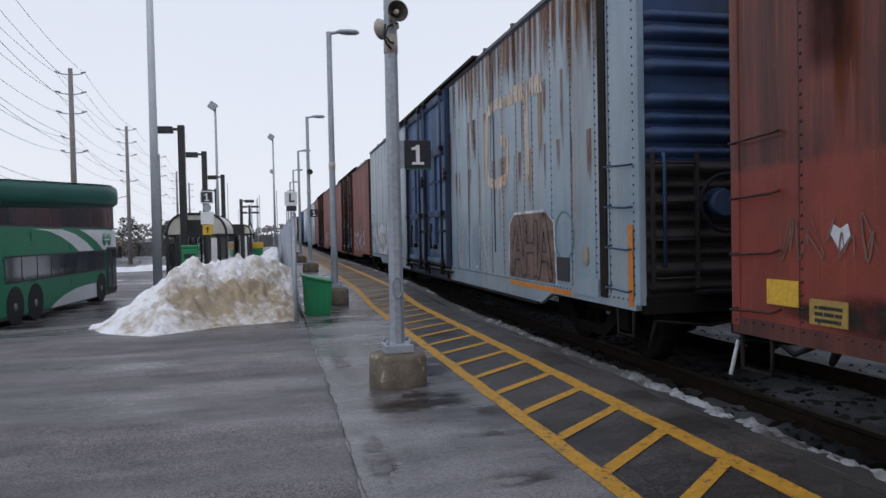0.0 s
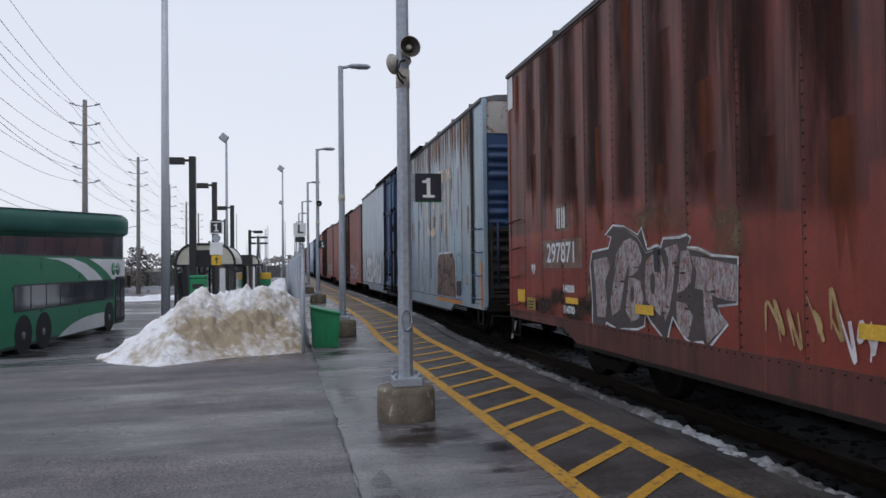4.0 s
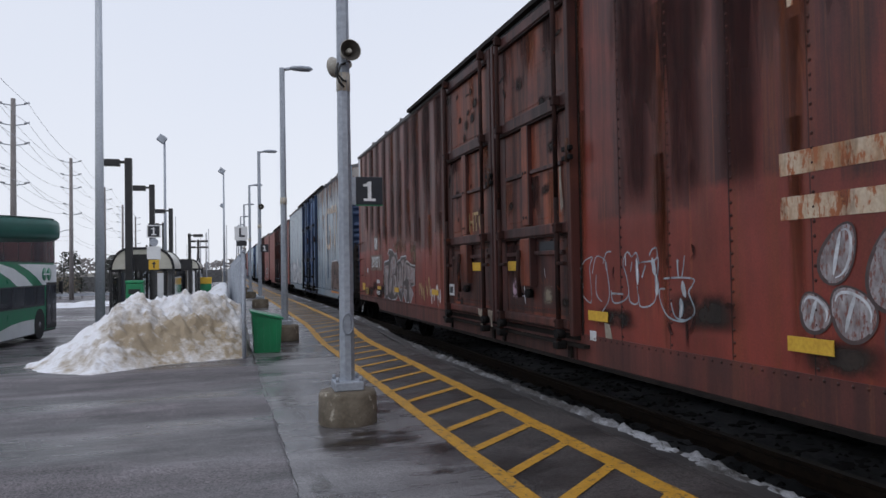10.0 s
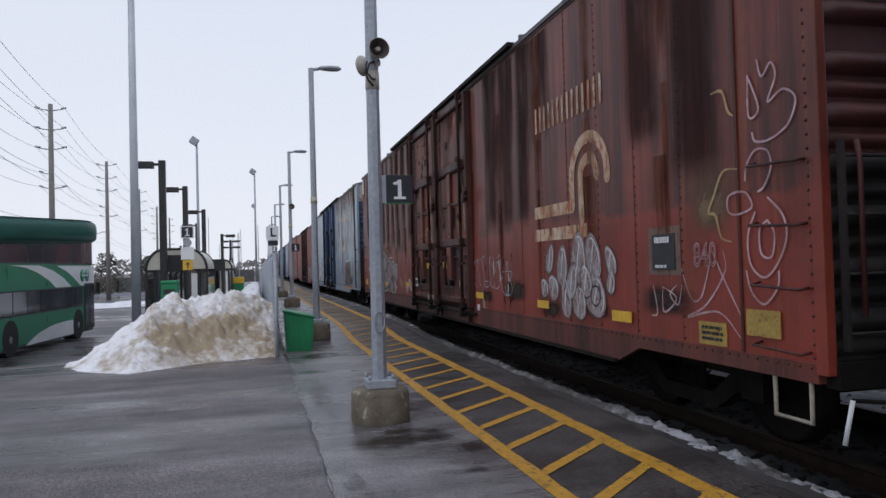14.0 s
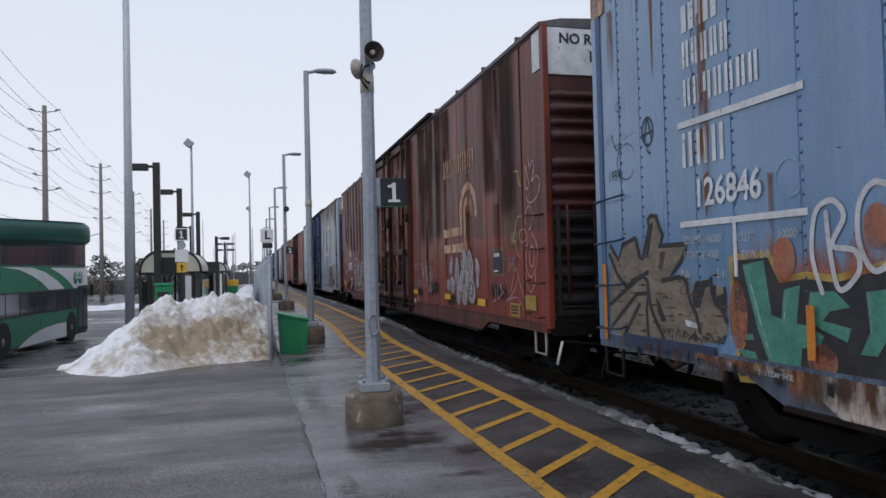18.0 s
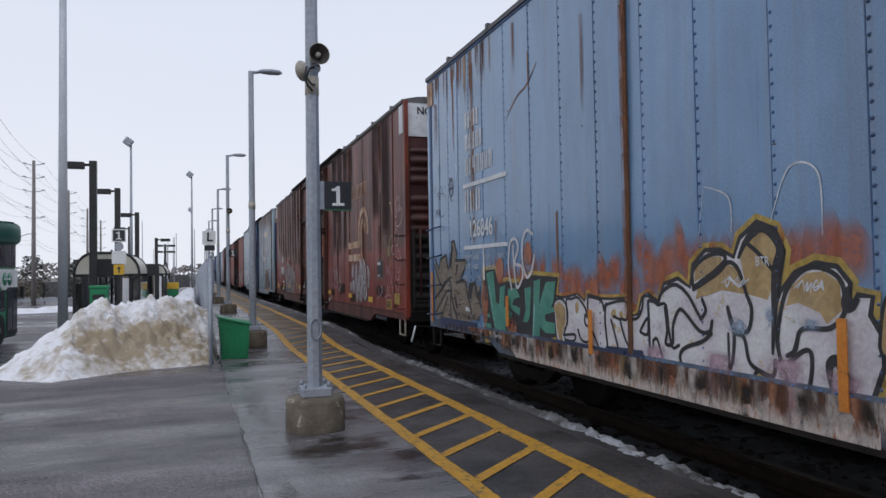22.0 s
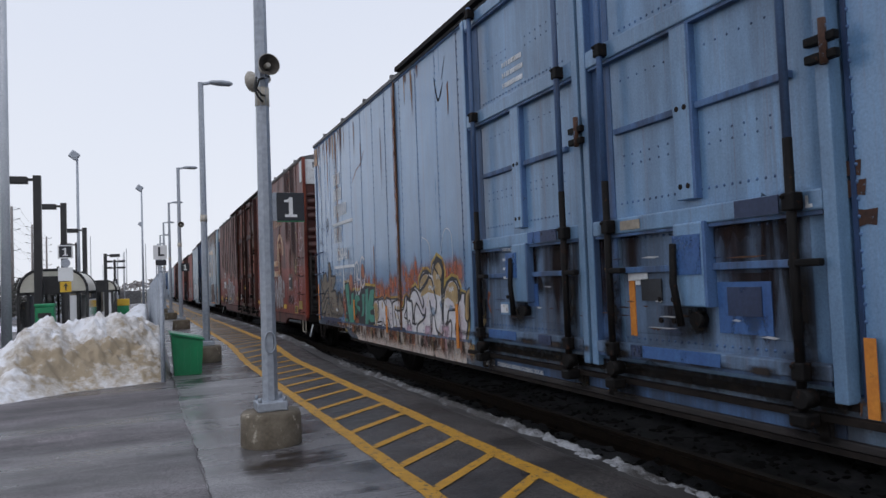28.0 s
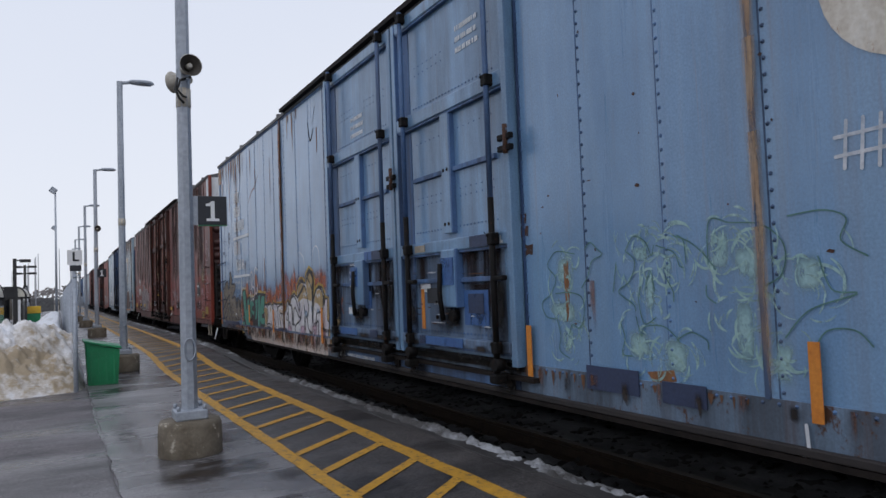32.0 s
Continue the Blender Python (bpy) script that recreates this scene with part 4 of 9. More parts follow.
solid("snow_heap", sheet(-2.9, 0.52, 150, 9.9, 16.0, 260, pile_z), M_snow, "ploughed heap of white and dirt-stained snow", "snow heap")


def bank_z(x, y):
    u = ease((x + 1.9) / 1.7) * (1 - ease((x - 0.02) / 0.2))
    v = ease((y - 17) / 6) * (1 - ease((y - 46) / 6))
    return lot_z(x, y) - 0.04 + u * v * (0.85 + 0.2 * fbm(x, y, 0.9) + 0.06 * fbm(x, y, 4))


solid("snow_bank", sheet(-2.0, 0.23, 40, 14.5, 53, 300, bank_z), M_snow_clean, "long bank of old snow along the fence", "snow bank")
for k, (x, y, rx, ry, hh) in enumerate(((-15, 62, 7, 3, 0.35), (-9, 66, 5, 2, 0.3), (-22, 70, 8, 4, 0.5), (-5.5, 58, 2.6, 5, 0.35), (-13, 48, 4, 1.2, 0.22))):
    solid("snow_patch", sheet(x - rx, x + rx, 36, y - ry, y + ry, 30, lambda a, b: lot_z(a, b) - 0.05 + max(0, (1 - ((a - x) / rx) ** 2 - ((b - y) / ry) ** 2)) * (hh + 0.2 * fbm(a, b, 0.8))),
          M_snow_clean, "low patch of old ploughed snow", "snow patch", "snow patches in the lot")


# ---- platform furniture ----
def face_y(x, y, z):
    return Matrix(((1, 0, 0, x), (0, 0, -1, y), (0, 1, 0, z), (0, 0, 0, 1)))


def lamp_post(y, top=5.05, x=1.0, sign=False):
    p = thing("lamp_post", "grey galvanised platform lamp post on concrete footing" if not sign else "grey platform post with horn loudspeakers and a number sign", "lamp post", (x, y, rise(y)), "platform lamp posts")
    top -= rise(y)
    ft = bmesh.new()
    lathe(ft, [(0.245, 0.0), (0.252, 0.02), (0.248, 0.25), (0.235, 0.285), (0.10, 0.295)], 28)
    part("footing", ft, M_conc, p, "stained round concrete footing")
    part("base_plate", box(-0.125, 0.125, -0.125, 0.125, 0.292, 0.372, 0.012), M_galv, p)
    for sx in (-1, 1):
        for sy in (-1, 1):
            part("anchor_bolt", rod(bmesh.new(), (sx * 0.1, sy * 0.1, 0.37), (sx * 0.1, sy * 0.1, 0.41), 0.016, n=6), M_galv, p)
    bm = bmesh.new()
    n = 8
    r0, r1 = 0.066, 0.050
    rod(bm, (0, 0, 0.37), (0, 0, top), r0, r1, n=8)
    for f in bm.faces:
        f.smooth = False
    bmesh.ops.rotate(bm, verts=bm.verts, cent=(0, 0, 0), matrix=Matrix.Rotation(radians(22.5), 3, "Z"))
    part("pole", bm, M_galv, p)
    bm = tube([(0.045 * math.cos(k * 0.3927), -0.072, 0.86 + 0.09 * math.sin(k * 0.3927)) for k in range(16)], 0.008, 5, True)
    part("hand_hole", bm, M_galv, p, "oval hand-hole cover rim")
    part("arm", rod(bmesh.new(), (0, 0, top - 0.03), (0.2, 0, top + 0.01), 0.03, n=8), M_galv, p)
    hd = bmesh.new()
    lathe(hd, [(0.03, 0.14), (0.075, 0.2), (0.095, 0.35), (0.085, 0.5), (0.03, 0.56)], 14, axis="x")
    for v in hd.verts:
        v.co.z = v.co.z * 0.55 + top + 0.012
    part("lamp_head", hd, M_galv, p, "flat oval lamp head")
    part("tape_patch", rod(bmesh.new(), (0, 0, 2.50), (0, 0, 2.62), 0.0622, 0.0617, n=8), M_galv_tape, p, "pale tape patch round the pole") if not sign else None
    return p


lamp_ys = (13.35, 23.0, 32.3, 41.9, 51.4, 61.0, 70.5)
for y in lamp_ys:
    lamp_post(y, x=1.02)


def horn(post, x, y, z, ang):
    h = thing("loudspeaker", "beige horn loudspeaker clamped to the post", "loudspeaker", (0, 0, 0), "horn loudspeakers")
    h.matrix_basis = pose(x, y, z, 0, 0, ang) @ Matrix.Scale(0.82, 4)
    bm = bmesh.new()
    n = 24
    prof = [(0.045, 0.17), (0.06, 0.12), (0.062, 0.07), (0.075, 0.02), (0.103, -0.035), (0.112, -0.05), (0.106, -0.052)]
    rings = [[bm.verts.new((r * math.cos(2 * math.pi * k / n), d, r * math.sin(2 * math.pi * k / n))) for k in range(n)] for r, d in prof]
    for a, b in zip(rings, rings[1:]):
        for k in range(n):
            bm.faces.new((a[k], a[(k + 1) % n], b[(k + 1) % n], b[k])).smooth = True
    bm.faces.new(rings[0])
    part("bell", bm, M_horn, h, "beige horn bell")
    bm = bmesh.new()
    rings = [[bm.verts.new((r * math.cos(2 * math.pi * k / n), d, r * math.sin(2 * math.pi * k / n))) for k in range(n)] for r, d in ((0.105, -0.050), (0.085, -0.01), (0.05, 0.03), (0.032, 0.06))]
    for a, b in zip(rings, rings[1:]):
        for k in range(n):
            bm.faces.new((a[k], b[k], b[(k + 1) % n], a[(k + 1) % n])).smooth = True
    bm.faces.new(rings[-1])
    part("throat", bm, M_hornin, h)
    bm = bmesh.new()
    lathe(bm, [(0.03, 0.06), (0.03, -0.01), (0.018, -0.03)], 14, axis="y")
    part("centre_plug", bm, M_horn, h)
    part("bracket", tube([(0, 0.1, -0.06), (0, 0.1, -0.1), (0, 0.03, -0.12)], 0.012, 6), M_galv, h)
    return h


post = lamp_post(6.14, x=0.985, sign=True)
horn(post, 1.015, 5.99, 3.185, 8)
horn(post, 0.95, 6.25, 3.12, -140)
ob = solid("speaker_cable", tube([(0.93, 6.06, 3.1), (0.91, 6.05, 3.0), (0.94, 6.055, 2.93), (0.98, 6.06, 2.89)], 0.010, 6), M_cable, "black cable looped below the loudspeakers", "cable")
solid("speaker_cable", tube([(1.04, 6.08, 3.12), (0.95, 6.05, 3.08), (0.925, 6.05, 3.0), (0.97, 6.06, 2.95), (1.0, 6.065, 2.945)], 0.010, 6), M_cable, "black cable looped below the loudspeakers", "cable")
part("tape_patch", rod(bmesh.new(), (0, 0, 2.87), (0, 0, 3.03), 0.0610, 0.0605, n=8), M_galv_tape, post, "pale worn patch round the pole")
sg = thing("number_sign", "square black platform sign with white numeral one", "sign", (1.20, 6.14, 2.005))
part("panel", box(-0.118, 0.118, -0.010, 0.010, -0.118, 0.125, 0.003), M_signblack, sg)
part("green_edge", box(-0.118, 0.118, -0.011, 0.011, -0.128, -0.119), M_signgreen, sg, "green lower edge")
part("bracket", box(-0.165, -0.119, -0.014, 0.004, -0.12, 0.122, 0.003), M_galv, sg)
for z in (-0.09, 0.09):
    part("bolt", rod(bmesh.new(), (-0.142, -0.022, z), (-0.142, -0.01, z), 0.008, n=6), M_galv, sg)
numeral_one(0.17, M_white, sg, face_y(0.0, -0.0125, -0.002))

# salt bin by the fence
sb = thing("salt_bin", "green plastic salt bin with a sloping lid", "salt bin", (0.62, 11.72, 0.01))
bm = bmesh.new()
lo, hi = [(-0.20, 0.02), (0.20, 0.02), (0.20, 0.62), (-0.20, 0.62)], [(-0.235, -0.02), (0.225, -0.02), (0.225, 0.66), (-0.235, 0.66)]
a = [bm.verts.new((x, y, 0)) for x, y in lo]
b = [bm.verts.new((x, y, 0.63 if x < 0 else 0.51)) for x, y in hi]
for k in range(4):
    bm.faces.new((a[k], a[(k + 1) % 4], b[(k + 1) % 4], b[k]))
bm.faces.new(a[::-1])
bm.faces.new(b)
part("tub", bm, M_bingreen, sb)
for k in range(4):
    x = -0.15 + 0.1 * k
    part("rib", box(x - 0.012, x + 0.012, -0.022, 0.0, 0.03, 0.5), M_bingreen, sb)
bm = bmesh.new()
bx(bm, -0.26, 0.25, -0.045, 0.69, 0, 0.035, 0.008)
for v in bm.verts:
    v.co.z += 0.635 - (v.co.x + 0.26) * 0.235
part("lid", bm, M_bingreen, sb, "sloping green lid with a rim")

# slatted steel fence along the platform
fence = thing("fence", "grey steel slatted fence beside the platform", "fence", (0.25, 11.35, 0))
slat = mesh_of("slat", box(-0.008, 0.008, -0.034, 0.034, 0.06, 1.52), M_galv)
for k in range(290):
    ob = new("slat", slat)
    ob.parent = fence
    ob.matrix_basis = pose(0, 0.1 + 0.092 * k, -0.006 * k * 0.092)
for k in range(12):
    y = 2.3 * k
    part("post", rod(bmesh.new(), (0, y, -0.5), (0, y, 1.60), 0.032, n=10), M_galv, fence)
    part("post_cap", rod(bmesh.new(), (0, y, 1.60), (0, y, 1.63), 0.038, 0.02, n=10), M_galv, fence)
for z in (0.25, 1.42):
    part("rail", rod(bmesh.new(), (0.012, 0, z), (0.012, 26.6, z - 0.12), 0.02, n=8), M_galv, fence)
solid("far_fence", box(0.235, 0.265, 38.2, 100, -0.5, 1.45), M_galv, "grey steel fence further along the platform", "fence")

# letter sign on a post behind the fence
ls = thing("letter_sign", "white square sign with black letter on a grey post", "sign", (0.52, 26.0, 0.0))
part("post", rod(bmesh.new(), (0, 0, -0.4), (0, 0, 2.85), 0.05, n=10), M_galv, ls)
part("panel", box(-0.22, 0.22, -0.07, -0.045, 2.38, 2.86), M_white, ls)
words("L", 0.42, M_signblack, ls, face_y(0.02, -0.075, 2.63), "letter", "black letter", 1.0, 0.012)
part("lower_panel", box(-0.15, 0.19, -0.07, -0.045, 2.18, 2.36), M_signblack, ls)
words("2L", 0.24, M_signblack, ls, face_y(0.12, -0.075, 2.02), "letter", "small black letters")
part("yellow_sleeve", rod(bmesh.new(), (0, 0, 1.55), (0, 0, 1.85), 0.058, n=10), M_safety, ls, "yellow sleeve on the post")
s2 = thing("number_sign", "small black number sign on a platform post", "sign", (1.16, 22.9, 2.0))
part("panel", box(-0.12, 0.12, -0.01, 0.01, -0.12, 0.12), M_signblack, s2)
numeral_one(0.16, M_white, s2, face_y(0, -0.013, 0))
horn(None, 1.06, 22.9, 3.3, 10)

# ---- lot: bus, canopy, shelters, poles ----
bus = thing("bus", "green and white double-decker coach standing at the bays", "bus", (-6.99, 34.2, -1.2), rz=-5.1)
BL, BW, BH = 12.9, 2.5, 4.2
bm = bmesh.new()
bx(bm, -BW, 0, -BL, 0, 0.16, BH, 0.10)
for v in bm.verts:
    if v.co.y > -0.5 and v.co.z > 2.9:
        v.co.y -= (v.co.z - 2.9) * 0.28
part("body", bm, M_busgreen, bus)
for y in (-2.05, -8.48, -9.95):
    w = bmesh.new()
    lathe(w, [(0.30, -0.27), (0.45, -0.25), (0.48, -0.20), (0.48, 0.0), (0.45, 0.03), (0.30, 0.035)], 28, axis="x")
    wh = part("wheel", w, M_tyre, bus, at=pose(-0.06, y, 0.48))
    part("rim", lathe(bmesh.new(), [(0.30, 0.02), (0.28, 0.05), (0.14, 0.02), (0.12, 0.07), (0.05, 0.08)], 20, axis="x"), M_rim, wh)
    for q in range(8):
        a = q * math.pi / 4
        part("wheel_nut", rod(bmesh.new(), (0.03, 0.2 * math.cos(a), 0.2 * math.sin(a)), (0.06, 0.2 * math.cos(a), 0.2 * math.sin(a)), 0.022, n=6), M_rim, wh)
    part("wheel_arch", rod(bmesh.new(), (-0.5, y, 0.52), (0.006, y, 0.52), 0.60, n=28), M_tyre, bus, "black wheel arch")
for y0, y1, z0, z1, n in ((-10.6, -1.45, 1.22, 2.06, 8), (-12.6, -0.22, 2.96, 3.98, 9)):
    part("window_band", box(-0.02, 0.008, y0, y1, z0, z1), M_black, bus)
    for k in range(n):
        a = y0 + (y1 - y0) * k / n
        if z0 > 2 and k == n - 1:
            bm = bmesh.new()
            bm.faces.new([bm.verts.new((0.016, y, z)) for y, z in ((a + 0.05, z0 + 0.06), (y1 - 0.10, z0 + 0.06), (y1 - 0.30, z1 - 0.08), (a + 0.05, z1 - 0.08))])
            part("window", bm, M_glasspale, bus, "clear front side window")
            part("window_bar", box(0.012, 0.022, a + 0.62, a + 0.68, z0 + 0.05, z1 - 0.06), M_black, bus)
            continue
        part("window", box(0.0, 0.014, a + 0.04, a + (y1 - y0) / n - 0.04, z0 + 0.05, z1 - 0.05), M_glassdark, bus, "dark tinted window pane")
bm = bmesh.new()
bm.faces.new([bm.verts.new((0.016, y, z)) for y, z in ((-8.6, 2.90), (-7.3, 2.83), (-6.2, 2.63), (-5.2, 2.35), (-4.5, 2.07), (-2.85, 2.07), (-3.7, 2.42), (-4.8, 2.72), (-6.1, 2.90))])
part("white_swoosh", bm, M_buswhite, bus, "white swoosh on green")
bm = bmesh.new()
bm.faces.new([bm.verts.new((0.016, y, z)) for y, z in ((-4.4, 2.90), (-3.3, 2.66), (-2.4, 2.36), (-1.75, 2.07), (-0.02, 2.07), (-0.02, 2.90))])
part("white_swoosh", bm, M_buswhite, bus)
bm = bmesh.new()
bm.faces.new([bm.verts.new((0.017, y, z)) for y, z in ((-7.35, 0.18), (-6.9, 0.34), (-6.1, 0.54), (-5.0, 0.68), (-3.9, 0.74), (-2.7, 0.74), (-2.7, 0.18))])
part("white_swoosh", bm, M_buswhite, bus)
for yy in (-1.55, -0.98):
    part("round_mark", lathe(bmesh.new(), [(0.02, 0.020), (0.27, 0.020), (0.27, 0.026), (0.02, 0.026)], 24, (0, yy, 2.50), axis="x"), M_busgreen, bus, "green round mark")
part("mark_bar", box(0.022, 0.030, -1.66, -0.86, 2.47, 2.53), M_buswhite, bus)
dr = part("door", box(-0.01, 0.02, -1.30, -0.05, 0.24, 2.16), M_black, bus, "black folding front door")
for k in range(2):
    part("door_glass", box(0.015, 0.028, -1.22 + 0.60 * k, -0.72 + 0.60 * k, 0.42, 2.05), M_glassdark, dr)
part("windscreen", box(-BW + 0.1, -0.08, -0.02, 0.012, 1.1, 2.3), M_glassdark, bus)
part("mirror", box(0.05, 0.22, 0.1, 0.22, 1.7, 2.2, 0.03), M_black, bus)
part("fuel_flap", box(0.0, 0.018, -11.6, -11.0, 0.5, 0.9, 0.004), M_busgreen, bus)
part("skirt", box(-0.05, 0.004, -BL + 0.1, -0.1, 0.14, 0.19), M_black, bus)

canopy = thing("canopy", "dark green rounded canopy roof topped with snow", "canopy", (-3.13, 19.58, -0.22), rz=-40)
bm = bmesh.new()
pts = [(-2.6, -14), (-0.55, -14)] + [(-1.6 + 1.05 * math.cos(a) , -1.05 + 1.05 * math.sin(a)) for a in [k * math.pi / 12 for k in range(13)]]
pts = [(-2.65, -16), (-0.55, -16)] + pts[2:]
levels = [(0.90, 2.37), (0.99, 2.44), (1.0, 2.57), (1.0, 2.72), (0.98, 2.82), (0.90, 2.88)]
rings = []
for s_, z in levels:
    rings.append([bm.verts.new((-1.6 + (x + 1.6) * s_, y if y < -10 else -1.05 + (y + 1.05) * s_, z)) for x, y in pts])
for a, b in zip(rings, rings[1:]):
    for k in range(len(pts)):
        bm.faces.new((a[k], a[(k + 1) % len(pts)], b[(k + 1) % len(pts)], b[k])).smooth = True
bm.faces.new(rings[0][::-1])
bm.faces.new(rings[-1])
part("roof", bm, M_canopy, canopy)
bm = bmesh.new()
bm.faces.new([bm.verts.new((-1.6 + (x + 1.6) * 0.88, y if y < -10 else -1.05 + (y + 1.05) * 0.88, 2.91)) for x, y in pts])
bm.faces.new([bm.verts.new((-1.6 + (x + 1.6) * 0.94, y if y < -10 else -1.05 + (y + 1.05) * 0.94, 2.865)) for x, y in pts])
part("snow_cover", bm, M_snow_clean, canopy, "thin snow on the roof")
for y in (-15, -11):
    part("column", rod(bmesh.new(), (-1.6, y, -1.6), (-1.6, y, 2.4), 0.12, n=14), M_canopy, canopy)


def shelter(x, y, w, depth, base, top, label):
    s = thing("shelter", label, "shelter", (x, y, base), "waiting shelters")
    h = top - base
    r = 0.62 * w / 2
    eave = h - r * 1.15
    outline = [(-w / 2, 0)] + [(-w / 2 + r - r * math.cos(a), eave + r * 1.15 * math.sin(a)) for a in [k * math.pi / 16 for k in range(9)]]
    outline += [(-q, z) for q, z in outline[::-1]]
    for yy in (0, depth):
        bm = bmesh.new()
        for a, b in zip(outline, outline[1:]):
            rod(bm, (a[0], yy, a[1]), (b[0], yy, b[1]), 0.045, n=6)
        part("end_frame", bm, M_black, s)
        arcp = [p for p in outline if p[1] >= eave - 0.01]
        bm = bmesh.new()
        low = [bm.verts.new((p[0] * 0.98, yy, eave - 0.0)) for p in arcp]
        upv = [bm.verts.new((p[0] * 0.98, yy, p[1] * 0.99)) for p in arcp]
        for k in range(len(arcp) - 1):
            if upv[k].co.z - eave > 0.02 or upv[k + 1].co.z - eave > 0.02:
                bm.faces.new((low[k], low[k + 1], upv[k + 1], upv[k]))
        part("end_panel", bm, M_shel, s, "cream translucent end panel")
        part("end_rail", box(-w / 2, w / 2, yy - 0.04, yy + 0.04, eave - 0.09, eave), M_black, s)
        for q in (-0.24, 0.22):
            part("mullion", box(q * w - 0.025, q * w + 0.025, yy - 0.045, yy + 0.045, 0, h - 0.05), M_black, s)
        part("notice_box", box(-0.2 * w, 0.2 * w, yy - 0.06, yy - 0.02, eave - 0.05, eave + 0.5), M_black, s, "dark louvred notice box")
        for q in (-0.5, -0.36, 0.36, 0.5):
            part("post", box(q * w - 0.04, q * w + 0.04, yy - 0.04, yy + 0.04, 0, eave), M_black, s)
        part("glass_panel", box(-0.34 * w, -0.26 * w, yy - 0.01, yy + 0.01, 0.1, eave - 0.1), M_glassdark, s)
        part("poster", box(0.24 * w, 0.34 * w, yy - 0.02, yy + 0.005, 0.25, eave - 0.15), M_white, s, "pale poster panel")
    bm = bmesh.new()
    a = [bm.verts.new((p[0], 0, p[1])) for p in outline]
    b = [bm.verts.new((p[0], depth, p[1])) for p in outline]
    for k in range(1, len(outline) - 2):
        bm.faces.new((a[k], a[k + 1], b[k + 1], b[k])).smooth = True
    part("roof", bm, M_shel, s, "curved translucent roof")
    for sx in (-1, 1):
        part("side_wall", box(sx * w / 2 - 0.02, sx * w / 2 + 0.02, 0, depth, 0.12, eave - 0.3), M_glassdark, s)
    return s


shelter(-2.72, 26.2, 1.98, 4.5, -0.62, 2.13, "arched cream and black waiting shelter")
shelter(-2.0, 40.0, 1.3, 5.0, -0.45, 1.92, "smaller arched waiting shelter further off")


def black_lamp(x, y, top, reach, label="black square lamp post with box lamp arm"):
    p = thing("street_lamp", label, "street lamp", (x, y, lot_z(x, y) - 0.05), "black lamp posts")
    h = top - lot_z(x, y) + 0.05
    part("pole", box(-0.11, 0.11, -0.11, 0.11, 0, h, 0.01), M_black, p)
    part("arm", box(min(0, reach * 0.3), max(0, reach * 0.3), -0.04, 0.04, h - 0.17, h - 0.09), M_black, p)
    part("lamp_box", box(min(reach * 0.3, reach), max(reach * 0.3, reach), -0.17, 0.17, h - 0.26, h - 0.05, 0.02), M_black, p, "black box lamp head")
    return p


black_lamp(-3.04, 25.4, 5.08, -0.86)
black_lamp(-3.02, 33.0, 5.08, -0.86)
black_lamp(-2.88, 42.0, 4.80, -0.95)
black_lamp(-3.7, 48.0, 4.4, -0.9)
black_lamp(-2.55, 56.0, 4.1, 0.95)
tl = thing("street_lamp", "black lamp post with two crossed box arms", "street lamp", (-1.74, 50.0, -0.5), "black lamp posts")
part("pole", box(-0.07, 0.07, -0.07, 0.07, 0, 3.9), M_black, tl)
for z in (3.45, 3.85):
    part("lamp_box", box(-0.62, -0.15, -0.2, 0.2, z - 0.12, z), M_black, tl)
    part("lamp_box", box(0.15, 0.62, -0.2, 0.2, z - 0.12, z), M_black, tl)
    part("arm", box(-0.2, 0.2, -0.03, 0.03, z - 0.1, z - 0.04), M_black, tl)
part("panel", box(-0.1, 0.14, -0.1, -0.075, 2.3, 2.65), M_signblack, tl)
words("4", 0.26, M_white, tl, face_y(0.02, -0.105, 2.47), "numeral", "white numeral")
part("panel", box(-0.1, 0.14, -0.1, -0.075, 1.7, 2.1), M_white, tl)

s1 = thing("bay_sign", "bus bay sign post with number panel and yellow warning panel", "sign", (-2.15, 24.0, -0.5))
part("pole", box(-0.05, 0.05, -0.05, 0.05, 0, 3.3), M_black, s1)
part("frame", box(-0.20, 0.20, -0.09, -0.06, 2.89, 3.29), M_white, s1)
part("panel", box(-0.165, 0.165, -0.1, -0.085, 2.925, 3.255), M_signblack, s1)
numeral_one(0.24, M_white, s1, face_y(0, -0.104, 3.09))
part("round_emblem", lathe(bmesh.new(), [(0.13, -0.09), (0.13, -0.06)], 18, (0, 0, 2.75), axis="y"), M_galv, s1)
part("notice", box(-0.2, 0.2, -0.09, -0.07, 2.22, 2.62), M_buswhite, s1, "pale notice panel")
part("yellow_panel", box(-0.15, 0.15, -0.09, -0.07, 1.89, 2.20), M_safety, s1, "yellow panel with black arrow")
bm = bmesh.new()
bm.faces.new([bm.verts.new((x, -0.095, z)) for x, z in ((-0.02, 1.94), (0.02, 1.94), (0.02, 2.06), (0.07, 2.06), (0, 2.15), (-0.07, 2.06), (-0.02, 2.06))])
part("arrow", bm, M_signblack, s1)
for x, y, t_ in ((-2.75, 38.5, "3"), (-3.05, 31.0, "2")):
    q = thing("bay_sign", "small bus bay sign post with number panel", "sign", (x, y, -0.5))
    part("pole", box(-0.04, 0.04, -0.04, 0.04, 0, 2.9), M_black, q)
    part("panel", box(-0.15, 0.15, -0.08, -0.05, 2.5, 2.8), M_signblack, q)
    words(t_, 0.24, M_white, q, face_y(0, -0.085, 2.65), "numeral", "white numeral")
    part("notice", box(-0.15, 0.15, -0.08, -0.055, 2.1, 2.42), M_white, q)
gb = thing("waste_bin", "square green waste bin by the shelter", "waste bin", (-2.7, 24.0, -0.65))
